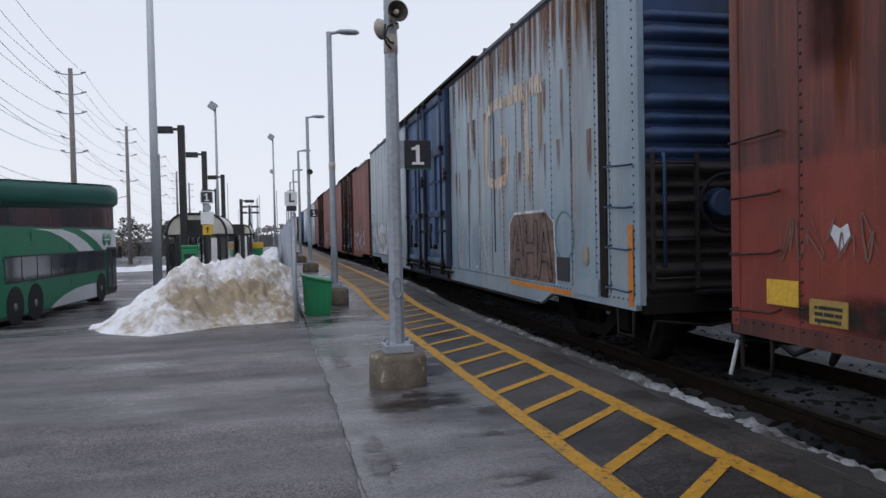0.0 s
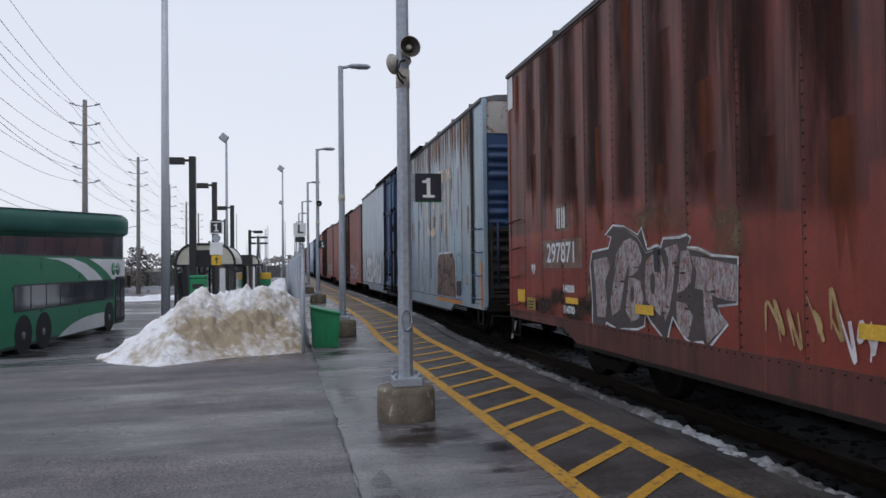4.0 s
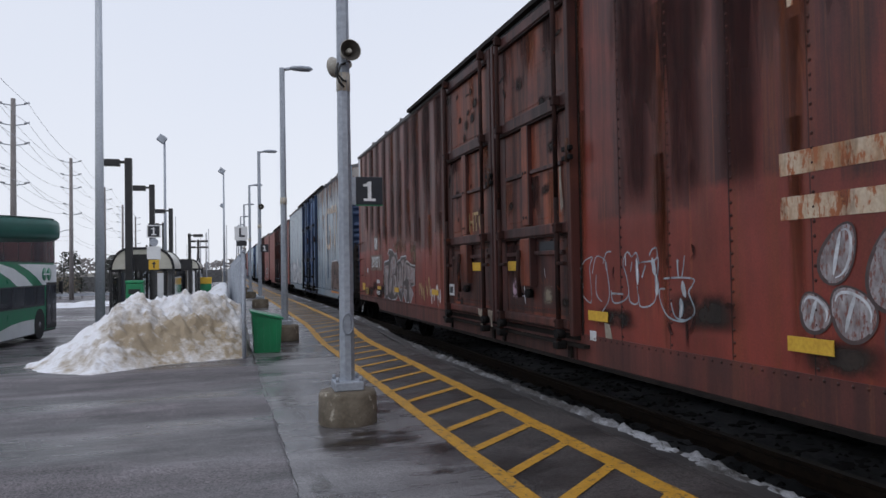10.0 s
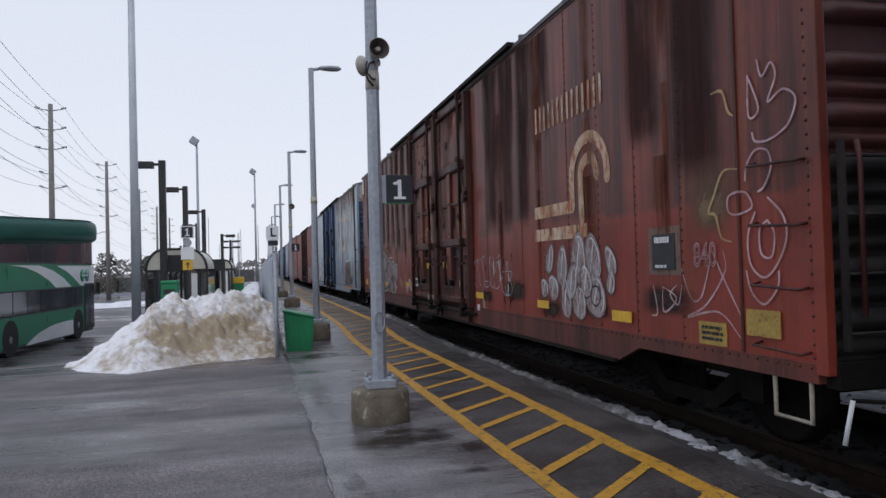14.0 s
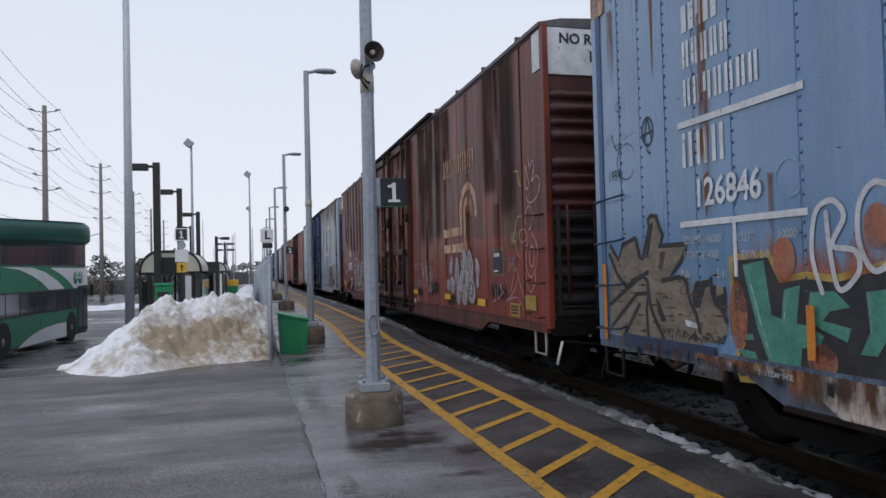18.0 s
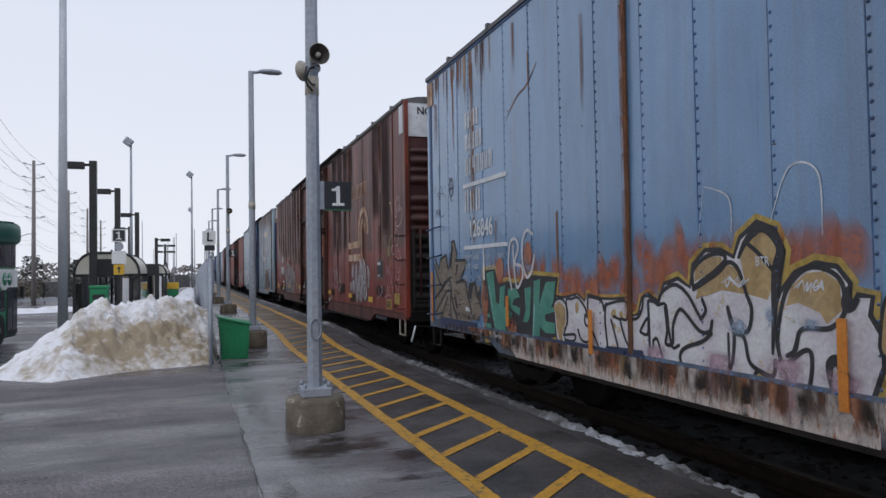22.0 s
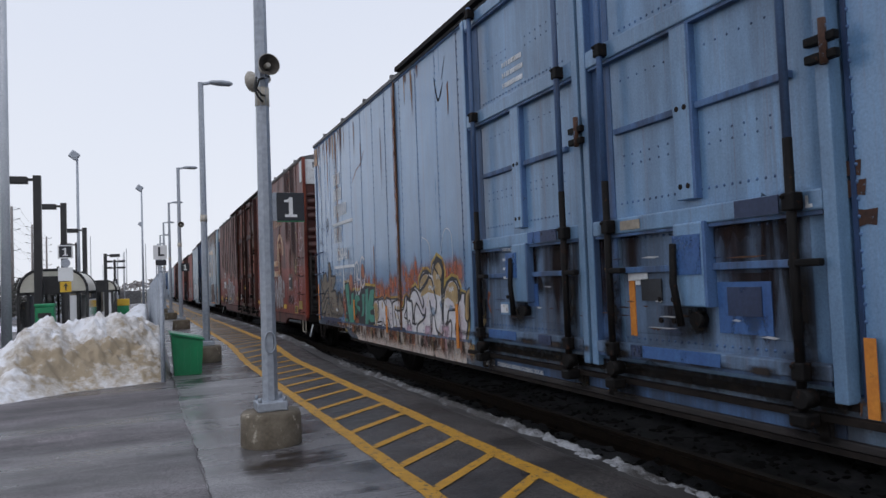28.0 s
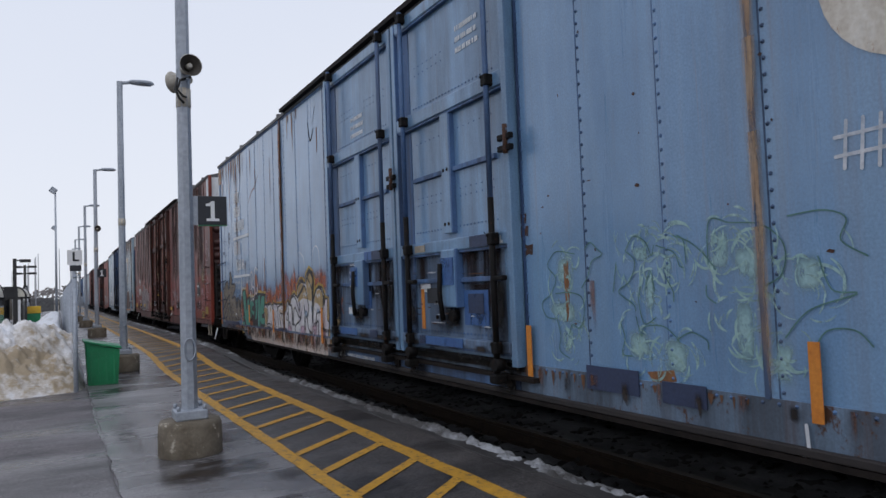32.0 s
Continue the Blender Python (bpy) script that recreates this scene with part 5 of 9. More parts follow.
part("body", box(-0.25, 0.25, -0.25, 0.25, 0, 1.62, 0.03), M_bingreen, gb)
part("lid", box(-0.27, 0.27, -0.27, 0.27, 1.62, 1.72, 0.03), M_bingreen, gb)
part("slot", box(-0.17, 0.17, -0.255, -0.24, 1.3, 1.45), M_black, gb)
yb = thing("salt_box", "yellow and green box beside the snow bank", "salt box", (-1.1, 42.0, -0.4))
part("lower", box(-0.32, 0.32, -0.3, 0.3, 0, 1.0, 0.02), M_bingreen, yb)
part("upper", box(-0.34, 0.34, -0.32, 0.32, 1.0, 1.36, 0.02), M_safety, yb)

tp = thing("light_mast", "tall tapered grey steel light mast", "light mast", (-3.7, 24.0, -0.85))
part("mast", rod(bmesh.new(), (0, 0, 0), (0, 0, 13), 0.145, 0.09, n=18), M_galvpale, tp)
part("base_plate", box(-0.3, 0.3, -0.3, 0.3, -0.04, 0.05), M_galv, tp)
for x, y, top, flip in ((-3.40, 45.0, 9.05, -1), (-0.10, 62.0, 9.5, -1), (-0.2, 92, 9.2, -1)):
    f = thing("floodlight_mast", "slim grey mast with a tilted floodlight", "floodlight mast", (x, y, -0.5), "floodlight masts")
    part("mast", rod(bmesh.new(), (0, 0, 0), (0, 0, top + 0.5), 0.10, 0.06, n=10), M_galv, f)
    hd = bmesh.new()
    bx(hd, -0.24, 0.24, -0.16, 0.16, -0.22, 0.22, 0.05)
    bmesh.ops.rotate(hd, verts=hd.verts, cent=(0, 0, 0), matrix=Matrix.Rotation(radians(35), 3, "Y"))
    bmesh.ops.translate(hd, verts=hd.verts, vec=(-0.14, 0, top + 0.62))
    part("floodlight", hd, M_galv, f, "tilted grey floodlight housing")

# wooden utility poles with wires
UP = [(-11.1, 26.0), (-13.08, 52.0), (-14.57, 78.0), (-15.4, 104.0), (-16.6, 131.0), (-17.6, 158.0)]
TIERS = [(12.35, -0.85, 0.85), (11.05, -0.85, 0.85), (9.75, -0.85, 0.85), (8.1, -0.65, 0.1), (7.15, -0.65, 0.85)]
for k, (x, y) in enumerate(UP):
    u = thing("utility_pole", "weathered wooden utility pole with cross brackets", "utility pole", (x, y, -1.6), "utility poles")
    part("pole", rod(bmesh.new(), (0, 0, 0), (0, 0, 14.3), 0.22, 0.14, n=12), M_pole, u)
    for z, a, b in TIERS:
        for e in (a, b):
            if abs(e) > 0.2:
                part("bracket", rod(bmesh.new(), (0, 0, z + 1.5), (e * 0.9, 0, z + 1.62), 0.035, n=6), M_galv, u)
                part("insulator", rod(bmesh.new(), (e * 0.75, 0, z + 1.66), (e * 1.12, 0, z + 1.72), 0.06, n=8), M_wire, u)
for z, a, b in TIERS + [(5.0, 0.15, 0.15), (4.6, 0.15, 0.15)]:
    for e in {a, b}:
        cu = bmesh.new()
        for (xa, ya), (xb, yb_) in zip(UP, UP[1:]):
            pts = []
            for q in range(11):
                t = q / 10
                pts.append((xa + (xb - xa) * t + e * 1.05, ya + (yb_ - ya) * t, z + 0.05 - 4 * 0.55 * t * (1 - t)))
            for p, q_ in zip(pts, pts[1:]):
                rod(cu, p, q_, 0.012, n=4, caps=False)
        solid("power_line", cu, M_wire, "thin sagging overhead power line", "power line", "overhead power lines")
# distant small masts and a street lamp
rnd = random.Random(8)
for k in range(13):
    x, y = rnd.uniform(-9, 0.2), rnd.uniform(95, 220)
    t = rnd.uniform(5.5, 10.5)
    # the light wire grey puts distance haze into the masts' colour
    solid("distant_mast", rod(bmesh.new(), (x, y, -1.6), (x, y, t), 0.09, 0.06, n=6), M_wire, "slim distant mast beside the line", "mast", "distant masts")
sl = thing("street_lamp", "grey cobra-head street lamp beyond the lot", "street lamp", (-17.5, 84.0, -1.6))
part("pole", rod(bmesh.new(), (0, 0, 0), (0, 0, 6.6), 0.11, 0.07, n=8), M_galv, sl)
part("arm", tube([(0, 0, 6.5), (0.5, 0, 7.2), (1.3, 0, 7.5), (2.1, 0, 7.5)], 0.05, 6), M_galv, sl)

# trees and bushes beyond the lot
M_leaf = surf("dark_evergreen", (0.035, 0.04, 0.034), (0.08, 0.085, 0.072), rough=0.9, scale=2)
# grey-brown twigs, paled in colour for the haze of distance
M_twig = surf("hazy_bare_twigs", (0.16, 0.15, 0.15), (0.25, 0.235, 0.235), rough=0.95, scale=1)


def bush(x, y, r, h, seed, name="evergreen_shrub", label="dark evergreen shrub at the lot's edge"):
    rnd = random.Random(seed)
    t = thing(name, label, "tree", (x, y, -1.6), "trees beyond the lot")
    part("trunk", rod(bmesh.new(), (0, 0, 0), (0, 0, h * 0.8), 0.16, 0.05, n=7), M_pole, t)
    bm = bmesh.new()
    for k in range(900):
        u = rnd.random()
        rr_ = r * (1 - u * 0.65) * math.sqrt(rnd.random()) * rnd.uniform(0.75, 1.12)
        a = rnd.uniform(0, 6.28)
        c = Vector((rr_ * math.cos(a), rr_ * math.sin(a), h * (0.12 + 0.88 * u) + rnd.uniform(-0.2, 0.2)))
        s = rnd.uniform(0.08, 0.2)
        d1 = Vector((rnd.uniform(-1, 1), rnd.uniform(-1, 1), rnd.uniform(-0.6, 0.8))).normalized() * s
        d2 = Vector((rnd.uniform(-1, 1), rnd.uniform(-1, 1), rnd.uniform(-1, 1))).cross(d1).normalized() * s * 0.6
        bm.faces.new([bm.verts.new(c + v) for v in (d1, d2, -d1, -d2)])
    part("crown", bm, M_leaf, t)


for k, (x, y, r, h) in enumerate(((-16.5, 88, 2.4, 5.2), (-19.5, 90, 2.0, 4.6), (-13.4, 96, 1.8, 5.0), (-11.8, 98, 1.4, 3.9), (-22, 94, 2.5, 5.0), (-9.6, 92, 1.7, 5.2), (-26, 96, 2.6, 5.4))):
    bush(x, y, r, h, 40 + k)
bm = bmesh.new()
rnd = random.Random(77)
for k in range(5200):
    a = rnd.uniform(0, 1)
    x = -230 + 330 * a
    y = 300 + rnd.uniform(-25, 60)
    hmax = 7 + 4 * noise.noise(Vector((x * 0.03, 0, 0))) + 2.5 * noise.noise(Vector((x * 0.13, 4, 0)))
    z = -1.6 + hmax * rnd.random() ** 0.8
    s = rnd.uniform(0.5, 1.4)
    d1 = Vector((rnd.uniform(-1, 1), 0.3 * rnd.uniform(-1, 1), rnd.uniform(-0.4, 1))).normalized() * s
    d2 = Vector((-d1.z, 0.2, d1.x)).normalized() * s * 0.35
    bm.faces.new([bm.verts.new(Vector((x, y, z)) + v) for v in (d1, d2, -d1, -d2)])
solid("distant_woods", bm, M_twig, "hazy bare woods along the horizon", "woods", kind="stuff")
for k in range(9):
    rnd = random.Random(k + 5)
    x, y = -42 + k * 5.3, 118 + rnd.uniform(-4, 8)
    solid("distant_shed", box(x, x + rnd.uniform(3, 5), y, y + 5, -1.6, rnd.uniform(0.5, 1.9), 0.05), (M_conc, M_roof, M_galv)[k % 3], "low grey building in the distance", "building", "low distant buildings")
gr = thing("guard_rail", "low dark guard rail across the far lot", "guard rail", (-14, 80, -1.55))
part("beam", box(-14, 10, -0.04, 0.04, 0.55, 0.8), M_galv, gr)
for k in range(13):
    part("post", box(-14 + 2 * k - 0.06, -14 + 2 * k + 0.06, 0.05, 0.17, 0, 0.75), M_pole, gr)


# ---- the train ----
NEAR = SIDE - TRACK          # near side of a car in its own space
RUN = [(0, -8.240), (1, -6.868), (2, -5.463), (3, -4.045), (4, -2.676), (5, -1.328), (6, 0.000), (7, 1.306), (8, 2.587), (9, 3.838), (10, 5.057), (11, 6.243), (12, 7.395), (13, 8.513), (14, 9.595), (15, 10.644), (16, 11.660), (17, 12.643), (18, 13.595), (19, 14.516), (20, 15.408), (21, 16.272), (22, 17.108), (23, 17.916), (24, 18.696), (25, 19.447), (26, 20.168), (27, 20.857), (28, 21.535), (29, 22.125), (30, 22.696), (31, 23.217), (32, 23.650)]               # seconds, metres run


def run_at(t):
    for (a, sa), (b, sb) in zip(RUN, RUN[1:]):
        if a <= t <= b:
            return sa + (sb - sa) * (t - a) / (b - a)
    return RUN[-1][1]


def smooth(points, steps=7):
    """A soft curve through a few points."""
    pts = [Vector(p) for p in points]
    if len(pts) < 3:
        return pts
    out = []
    for i in range(len(pts) - 1):
        a, b, c, d = pts[max(i - 1, 0)], pts[i], pts[i + 1], pts[min(i + 2, len(pts) - 1)]
        for k in range(steps):
            t = k / steps
            out.append(0.5 * ((2 * b) + (c - a) * t + (2 * a - 5 * b + 4 * c - d) * t * t + (3 * b - a - 3 * c + d) * t ** 3))
    return out + [pts[-1]]


def ribbon(bm, points, width, lift, soft=True, taper=False):
    """A flat painted stroke on the car's near side, through points (y, z) of the car."""
    pts = smooth([(p[0], p[1]) for p in points]) if soft else [Vector((p[0], p[1])) for p in points]
    left, right = [], []
    for i, p in enumerate(pts):
        a, b = pts[max(i - 1, 0)], pts[min(i + 1, len(pts) - 1)]
        d = (b - a)
        d = d.normalized() if d.length > 1e-6 else Vector((1, 0))
        w = width / 2 * (min(1, 0.35 + 2.5 * min(i, len(pts) - 1 - i) / max(1, len(pts) - 1)) if taper else 1)
        nrm = Vector((-d.y, d.x)) * w
        x = NEAR - lift - 0.0004 * i / len(pts)
        left.append(bm.verts.new((x, p.x + nrm.x, p.y + nrm.y)))
        right.append(bm.verts.new((x, p.x - nrm.x, p.y - nrm.y)))
    for i in range(len(pts) - 1):
        try:
            bm.faces.new((left[i], left[i + 1], right[i + 1], right[i]))
        except ValueError:
            pass
    for p, e in ((pts[0], -0.0001), (pts[-1], 0.0005)):
        disc(bm, p.x, p.y, width / 2 * (0.35 if taper else 1), lift + e)


def disc(bm, y, z, r, lift, n=10):
    bm.faces.new([bm.verts.new((NEAR - lift, y + r * math.cos(2 * math.pi * k / n), z + r * math.sin(2 * math.pi * k / n))) for k in range(n)])


def patch(bm, points, lift):
    """A flat painted patch with a ragged outline."""
    bm.faces.new([bm.verts.new((NEAR - lift, y, z)) for y, z in points])


def flat_mesh(name, bm, material, parent, label):
    me = bpy.data.meshes.new(name)
    for f in bm.faces:
        f.normal_update()
        if f.normal.x > 0:
            f.normal_flip()
    bmesh.ops.triangulate(bm, faces=[f for f in bm.faces if len(f.verts) > 4])
    bm.to_mesh(me)
    bm.free()
    me.materials.append(material)
    ob = new(name, me)
    ob.parent = parent
    ob.visible_shadow = True
    return tagged(ob, label)


def on_side(y, z, lift):
    return Matrix(((0, 0, -1, NEAR - lift), (-1, 0, 0, y), (0, 1, 0, z), (0, 0, 0, 1)))


def plate(name, y0, y1, z0, z1, material, car, label, lift=0.008, thick=0.006):
    return part(name, box(NEAR - lift - thick, NEAR - lift + 0.002, min(y0, y1), max(y0, y1), min(z0, z1), max(z0, z1)), material, car, label)


def bars(name, y0, y1, z, size, material, car, seed, lift=0.012, label="faded stencilled lettering"):
    """Lettering too small to read: a row of plain bars."""
    rnd = random.Random(seed)
    bm = bmesh.new()
    y = max(y0, y1)
    while y > min(y0, y1) + size * 0.3:
        w = size * rnd.uniform(0.35, 0.6)
        bx(bm, NEAR - lift - 0.002, NEAR - lift, y - w, y, z - size / 2, z + size / 2)
        y -= w + size * rnd.choice((0.16, 0.16, 0.2, 0.5))
    return tagged(part(name, bm, material, car, label), kind="stuff")


def rivet(bm, x, y, z, r=0.0125, side=-1):
    ring = [bm.verts.new((x, y + r * math.cos(a), z + r * math.sin(a))) for a in (0.3, 1.56, 2.81, 4.07, 5.33)]
    tip = bm.verts.new((x + side * r * 0.9, y, z))
    for k in range(5):
        bm.faces.new((ring[k], ring[(k + 1) % 5], tip))


WHEELS = []
CARS = []


def truck(car, y, detail):
    tr = part("truck", box(-1.05, 1.05, y - 0.16, y + 0.16, 0.5, 0.7, 0.02), M_frame, car, "grimy cast steel truck bolster, darkened for shade")
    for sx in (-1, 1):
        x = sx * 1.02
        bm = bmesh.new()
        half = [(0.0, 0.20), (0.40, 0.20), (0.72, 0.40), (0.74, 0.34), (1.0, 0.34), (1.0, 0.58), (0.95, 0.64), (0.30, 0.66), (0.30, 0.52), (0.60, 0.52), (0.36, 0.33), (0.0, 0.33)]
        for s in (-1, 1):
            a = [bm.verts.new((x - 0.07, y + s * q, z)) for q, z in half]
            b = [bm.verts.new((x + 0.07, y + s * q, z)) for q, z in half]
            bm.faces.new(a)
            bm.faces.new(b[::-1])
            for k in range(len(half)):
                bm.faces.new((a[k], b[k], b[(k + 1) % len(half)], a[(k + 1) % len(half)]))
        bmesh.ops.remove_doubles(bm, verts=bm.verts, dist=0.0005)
        part("side_frame", bm, M_frame, tr, "grimy cast side frame, darkened for shade")
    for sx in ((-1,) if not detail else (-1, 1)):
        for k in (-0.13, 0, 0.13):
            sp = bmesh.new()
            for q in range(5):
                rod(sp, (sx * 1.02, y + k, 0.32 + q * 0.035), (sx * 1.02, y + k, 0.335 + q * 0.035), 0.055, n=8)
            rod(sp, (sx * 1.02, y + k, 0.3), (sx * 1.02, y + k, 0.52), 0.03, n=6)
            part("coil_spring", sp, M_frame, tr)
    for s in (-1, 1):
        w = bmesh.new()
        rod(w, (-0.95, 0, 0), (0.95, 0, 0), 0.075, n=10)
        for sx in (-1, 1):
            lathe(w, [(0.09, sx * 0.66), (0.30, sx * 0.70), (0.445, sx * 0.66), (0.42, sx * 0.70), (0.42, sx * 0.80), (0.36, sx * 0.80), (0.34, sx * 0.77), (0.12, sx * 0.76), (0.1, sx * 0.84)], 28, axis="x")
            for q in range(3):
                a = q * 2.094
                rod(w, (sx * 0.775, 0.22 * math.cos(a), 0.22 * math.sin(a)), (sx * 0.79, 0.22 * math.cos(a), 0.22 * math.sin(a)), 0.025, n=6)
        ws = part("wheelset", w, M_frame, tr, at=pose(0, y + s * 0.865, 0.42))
        WHEELS.append((ws, y + s * 0.865))
    return tr


def boxcar(y0, y1, door0, door1, paint, doorpaint, framepaint, endpaint, toppaint, label, eave=4.16, detail=True, seams=0.676, group="freight train", front=(), rear=()):
    """y0, y1: ends along the train; door0, door1: the two doors' outer edges. Heights are over the platform."""
    yc, h = (y0 + y1) / 2, -RAIL
    car = thing("boxcar", label, "boxcar", (TRACK, yc, RAIL), group)
    CARS.append((car, yc))
    L, W = (y1 - y0) / 2, -NEAR
    top, floor = eave + h, 0.62 + h
    d0, d1 = door0 - yc, door1 - yc
    mid = (d0 + d1) / 2
    # inner shell behind the sheets
    bm = bmesh.new()
    bx(bm, -W + 0.03, W - 0.03, -L + 0.06, L - 0.06, floor, top)
    part("body", bm, framepaint, car)
    # side sheets, each one its own plate
    for a, b in ((d1, L), (-L, d0)):
        n = max(1, round((b - a) / seams))
        cuts = [a + (b - a) * k / n for k in range(n + 1)]
        if front and b == L:
            cuts = [a] + [y - yc for y in front] + [b]
        if rear and a == -L:
            cuts = [a] + [y - yc for y in rear] + [b]
        n = len(cuts) - 1
        for k in range(n):
            off = 0.002 if k % 2 else 0.0
            part("side_panel", box(-W - off, -W + 0.03, cuts[k] + 0.004, cuts[k + 1] - 0.004, floor + 0.03, top - 0.05), paint, car)
        if detail:
            rv = bmesh.new()
            for k in range(n + 1):
                for dy in ((-0.022,) if 0 < k < n else (0.03 if k == 0 else -0.03,)):
                    z = floor + 0.08
                    while z < top - 0.1:
                        rivet(rv, -W - 0.003, cuts[k] + dy, z, 0.0135)
                        z += 0.086
            y = a + 0.05
            while y < b - 0.03:
                rivet(rv, -W - 0.012, y, floor + 0.02, 0.013)
                y += 0.098
            # rivets share the side's paint; the darker colour stands for their small shadows
            tagged(part("rivets", rv, framepaint if paint is not M_pale else M_rod, car), kind="stuff")
            for k in range(1, n):
                tr_ = bmesh.new()
                bx(tr_, -W - 0.003, -W + 0.01, cuts[k] - 0.0045, cuts[k] + 0.0045, floor + 0.03, top - 0.06)
                part("seam_strip", tr_, framepaint, car, "dark lapped seam between side sheets")
    part("far_side", box(W - 0.03, W, -L, L, floor, top - 0.05), paint, car)
    # roof with a thin rim and seam caps
    rf = bmesh.new()
    prof = [(-W - 0.03, top - 0.05), (-W - 0.03, top + 0.0), (-W + 0.25, top + 0.06), (0, top + 0.14), (W - 0.25, top + 0.06), (W + 0.03, top), (W + 0.03, top - 0.05)]
    for ya, yb in ((-L - 0.02, L + 0.02),):
        a = [rf.verts.new((x, ya, z)) for x, z in prof]
        b = [rf.verts.new((x, yb, z)) for x, z in prof]
        for k in range(len(prof)):
            rf.faces.new((a[k], b[k], b[(k + 1) % len(prof)], a[(k + 1) % len(prof)]))
        rf.faces.new(a)
        rf.faces.new(b[::-1])
    roof = part("roof", rf, M_roof, car, "grey galvanised panel roof")
    for k in range(int(2 * L / 1.35)):
        y = -L + 0.7 + k * 1.35
        part("roof_cap", box(-W - 0.035, -W + 0.05, y - 0.03, y + 0.03, top - 0.03, top + 0.045), M_roof, roof)
    # eave strip and side sill: shallow over the trucks, deep between
    part("eave_strip", box(-W - 0.012, -W + 0.02, -L, L, top - 0.08, top - 0.045), framepaint, car)
    sl = bmesh.new()
    zt, zs, zd = floor + 0.045, 0.545 + h, 0.385 + h
    outline = [(-L, zt), (-L, zs), (-L + 2.1, zs), (-L + 2.5, zd), (L - 2.5, zd), (L - 2.1, zs), (L, zs), (L, zt)]
    for x0 in (-W - 0.010, W - 0.05):
        a = [sl.verts.new((x0, y, z)) for y, z in outline]
        b = [sl.verts.new((x0 + 0.06, y, z)) for y, z in outline]
        sl.faces.new(a)
        sl.faces.new(b[::-1])
        for k in range(len(outline)):
            sl.faces.new((a[k], a[(k + 1) % len(outline)], b[(k + 1) % len(outline)], b[k]))
    part("side_sill", sl, {M_red: M_sillred, M_blue: M_sillblue}.get(paint, paint), car, "dented steel side sill with grime")
    part("sill_flange", box(-W - 0.045, -W - 0.008, -L + 2.5, L - 2.5, zd - 0.012, zd + 0.02), M_grime, car)
    if paint is M_blue:
        part("sill_channel", box(-W - 0.050, -W - 0.009, -L + 2.5, d1 - 0.3, zd + 0.024, zd + 0.068, 0.008), M_grimeshade, car, "grimy channel along the foot of the sill")
    # corner posts and corrugated ends
    for s in (-1, 1):
        for sx in (-1, 1):
            part("corner_post", box(sx * W - (0.012 if sx < 0 else 0.06), sx * W + (0.06 if sx < 0 else 0.012), s * L - 0.08, s * L + 0.012, floor - 0.02, top - 0.02, 0.008), paint if detail else framepaint, car)
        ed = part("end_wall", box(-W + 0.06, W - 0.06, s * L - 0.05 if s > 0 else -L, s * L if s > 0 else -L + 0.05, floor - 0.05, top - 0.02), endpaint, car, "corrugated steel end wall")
        for q in range(int((top - 0.72 - floor) / 0.16)):
            z = floor + 0.14 + 0.16 * q
            if 2.60 + h < z < 2.84 + h:
                continue
            big, half = (0.085, 0.078) if q % 2 else (0.050, 0.055)
            rb = bmesh.new()
            seg = []
            for x, amp in ((-W + 0.10, 0.0), (-W + 0.19, big * 0.8), (-W + 0.5, big), (W - 0.5, big), (W - 0.19, big * 0.8), (W - 0.10, 0.0)):
                seg.append([rb.verts.new((x, s * (L + amp * c), z + half * dz)) for dz, c in ((-1, -0.02), (-0.62, 0.55), (-0.2, 0.95), (0.2, 0.95), (0.62, 0.55), (1, -0.02))])
            for p, q_ in zip(seg, seg[1:]):
                for k in range(5):
                    rb.faces.new((p[k], p[k + 1], q_[k + 1], q_[k])).smooth = True
            # lower ribs and sheet go near black for grime and the gap's shade
            part("end_rib", rb, endpaint if z > 1.9 + h else M_grimeshade, ed)
        part("end_grime", box(-W + 0.08, W - 0.08, s * L + (0.001 if s > 0 else -0.004), s * L + (0.004 if s > 0 else -0.001), floor - 0.05, 1.85 + h), M_grimeshade, ed, "grime and painted gap shade on the lower end sheet")
        if detail:
            part("brake_wheel", tube([(-0.75 + 0.27 * math.cos(k * 0.3927), s * (L + 0.16), 1.55 + h + 0.27 * math.sin(k * 0.3927)) for k in range(16)], 0.022, 6, True), M_rod, car, "hand brake wheel")
            part("brake_housing", rod(bmesh.new(), (-0.75, s * (L + 0.02), 1.55 + h), (-0.75, s * (L + 0.15), 1.55 + h), 0.16, 0.12, n=14), endpaint, car)
            part("uncoupling_bar", tube([(-W + 0.22, s * (L + 0.12), 2.02 + h), (-W + 0.22, s * (L + 0.14), 1.9 + h), (-W + 0.22, s * (L + 0.14), 0.95 + h)], 0.018, 6), endpaint, car, "vertical brake rod on the end")
            part("crossover_board", box(-W + 0.55, W - 0.55, s * (L + 0.16) - 0.10, s * (L + 0.16) + 0.10, 0.70 + h, 0.73 + h, 0.004), M_rod, car, "narrow steel crossover board")
        part("end_top_panel", box(-W + 0.02, W - 0.02, s * L - 0.02, s * L + 0.02, top - 0.60, top - 0.04), toppaint, ed, "painted plain panel above the ribs")
        part("end_sill", box(-W + 0.05, W - 0.05, s * (L + 0.05) - 0.06, s * (L + 0.05) + 0.06, 0.52 + h, 0.68 + h), M_frame, car)
        # coupler, hose and cut lever
        cp = bmesh.new()
        bx(cp, -0.09, 0.09, s * (L + 0.3) - 0.32, s * (L + 0.3) + 0.3, 0.76, 0.94, 0.02)
        bx(cp, -0.17, 0.17, s * (L + 0.5) - 0.14, s * (L + 0.5) + 0.14, 0.70, 1.0, 0.04)
        part("coupler", cp, M_frame, car, "dark cast knuckle coupler")
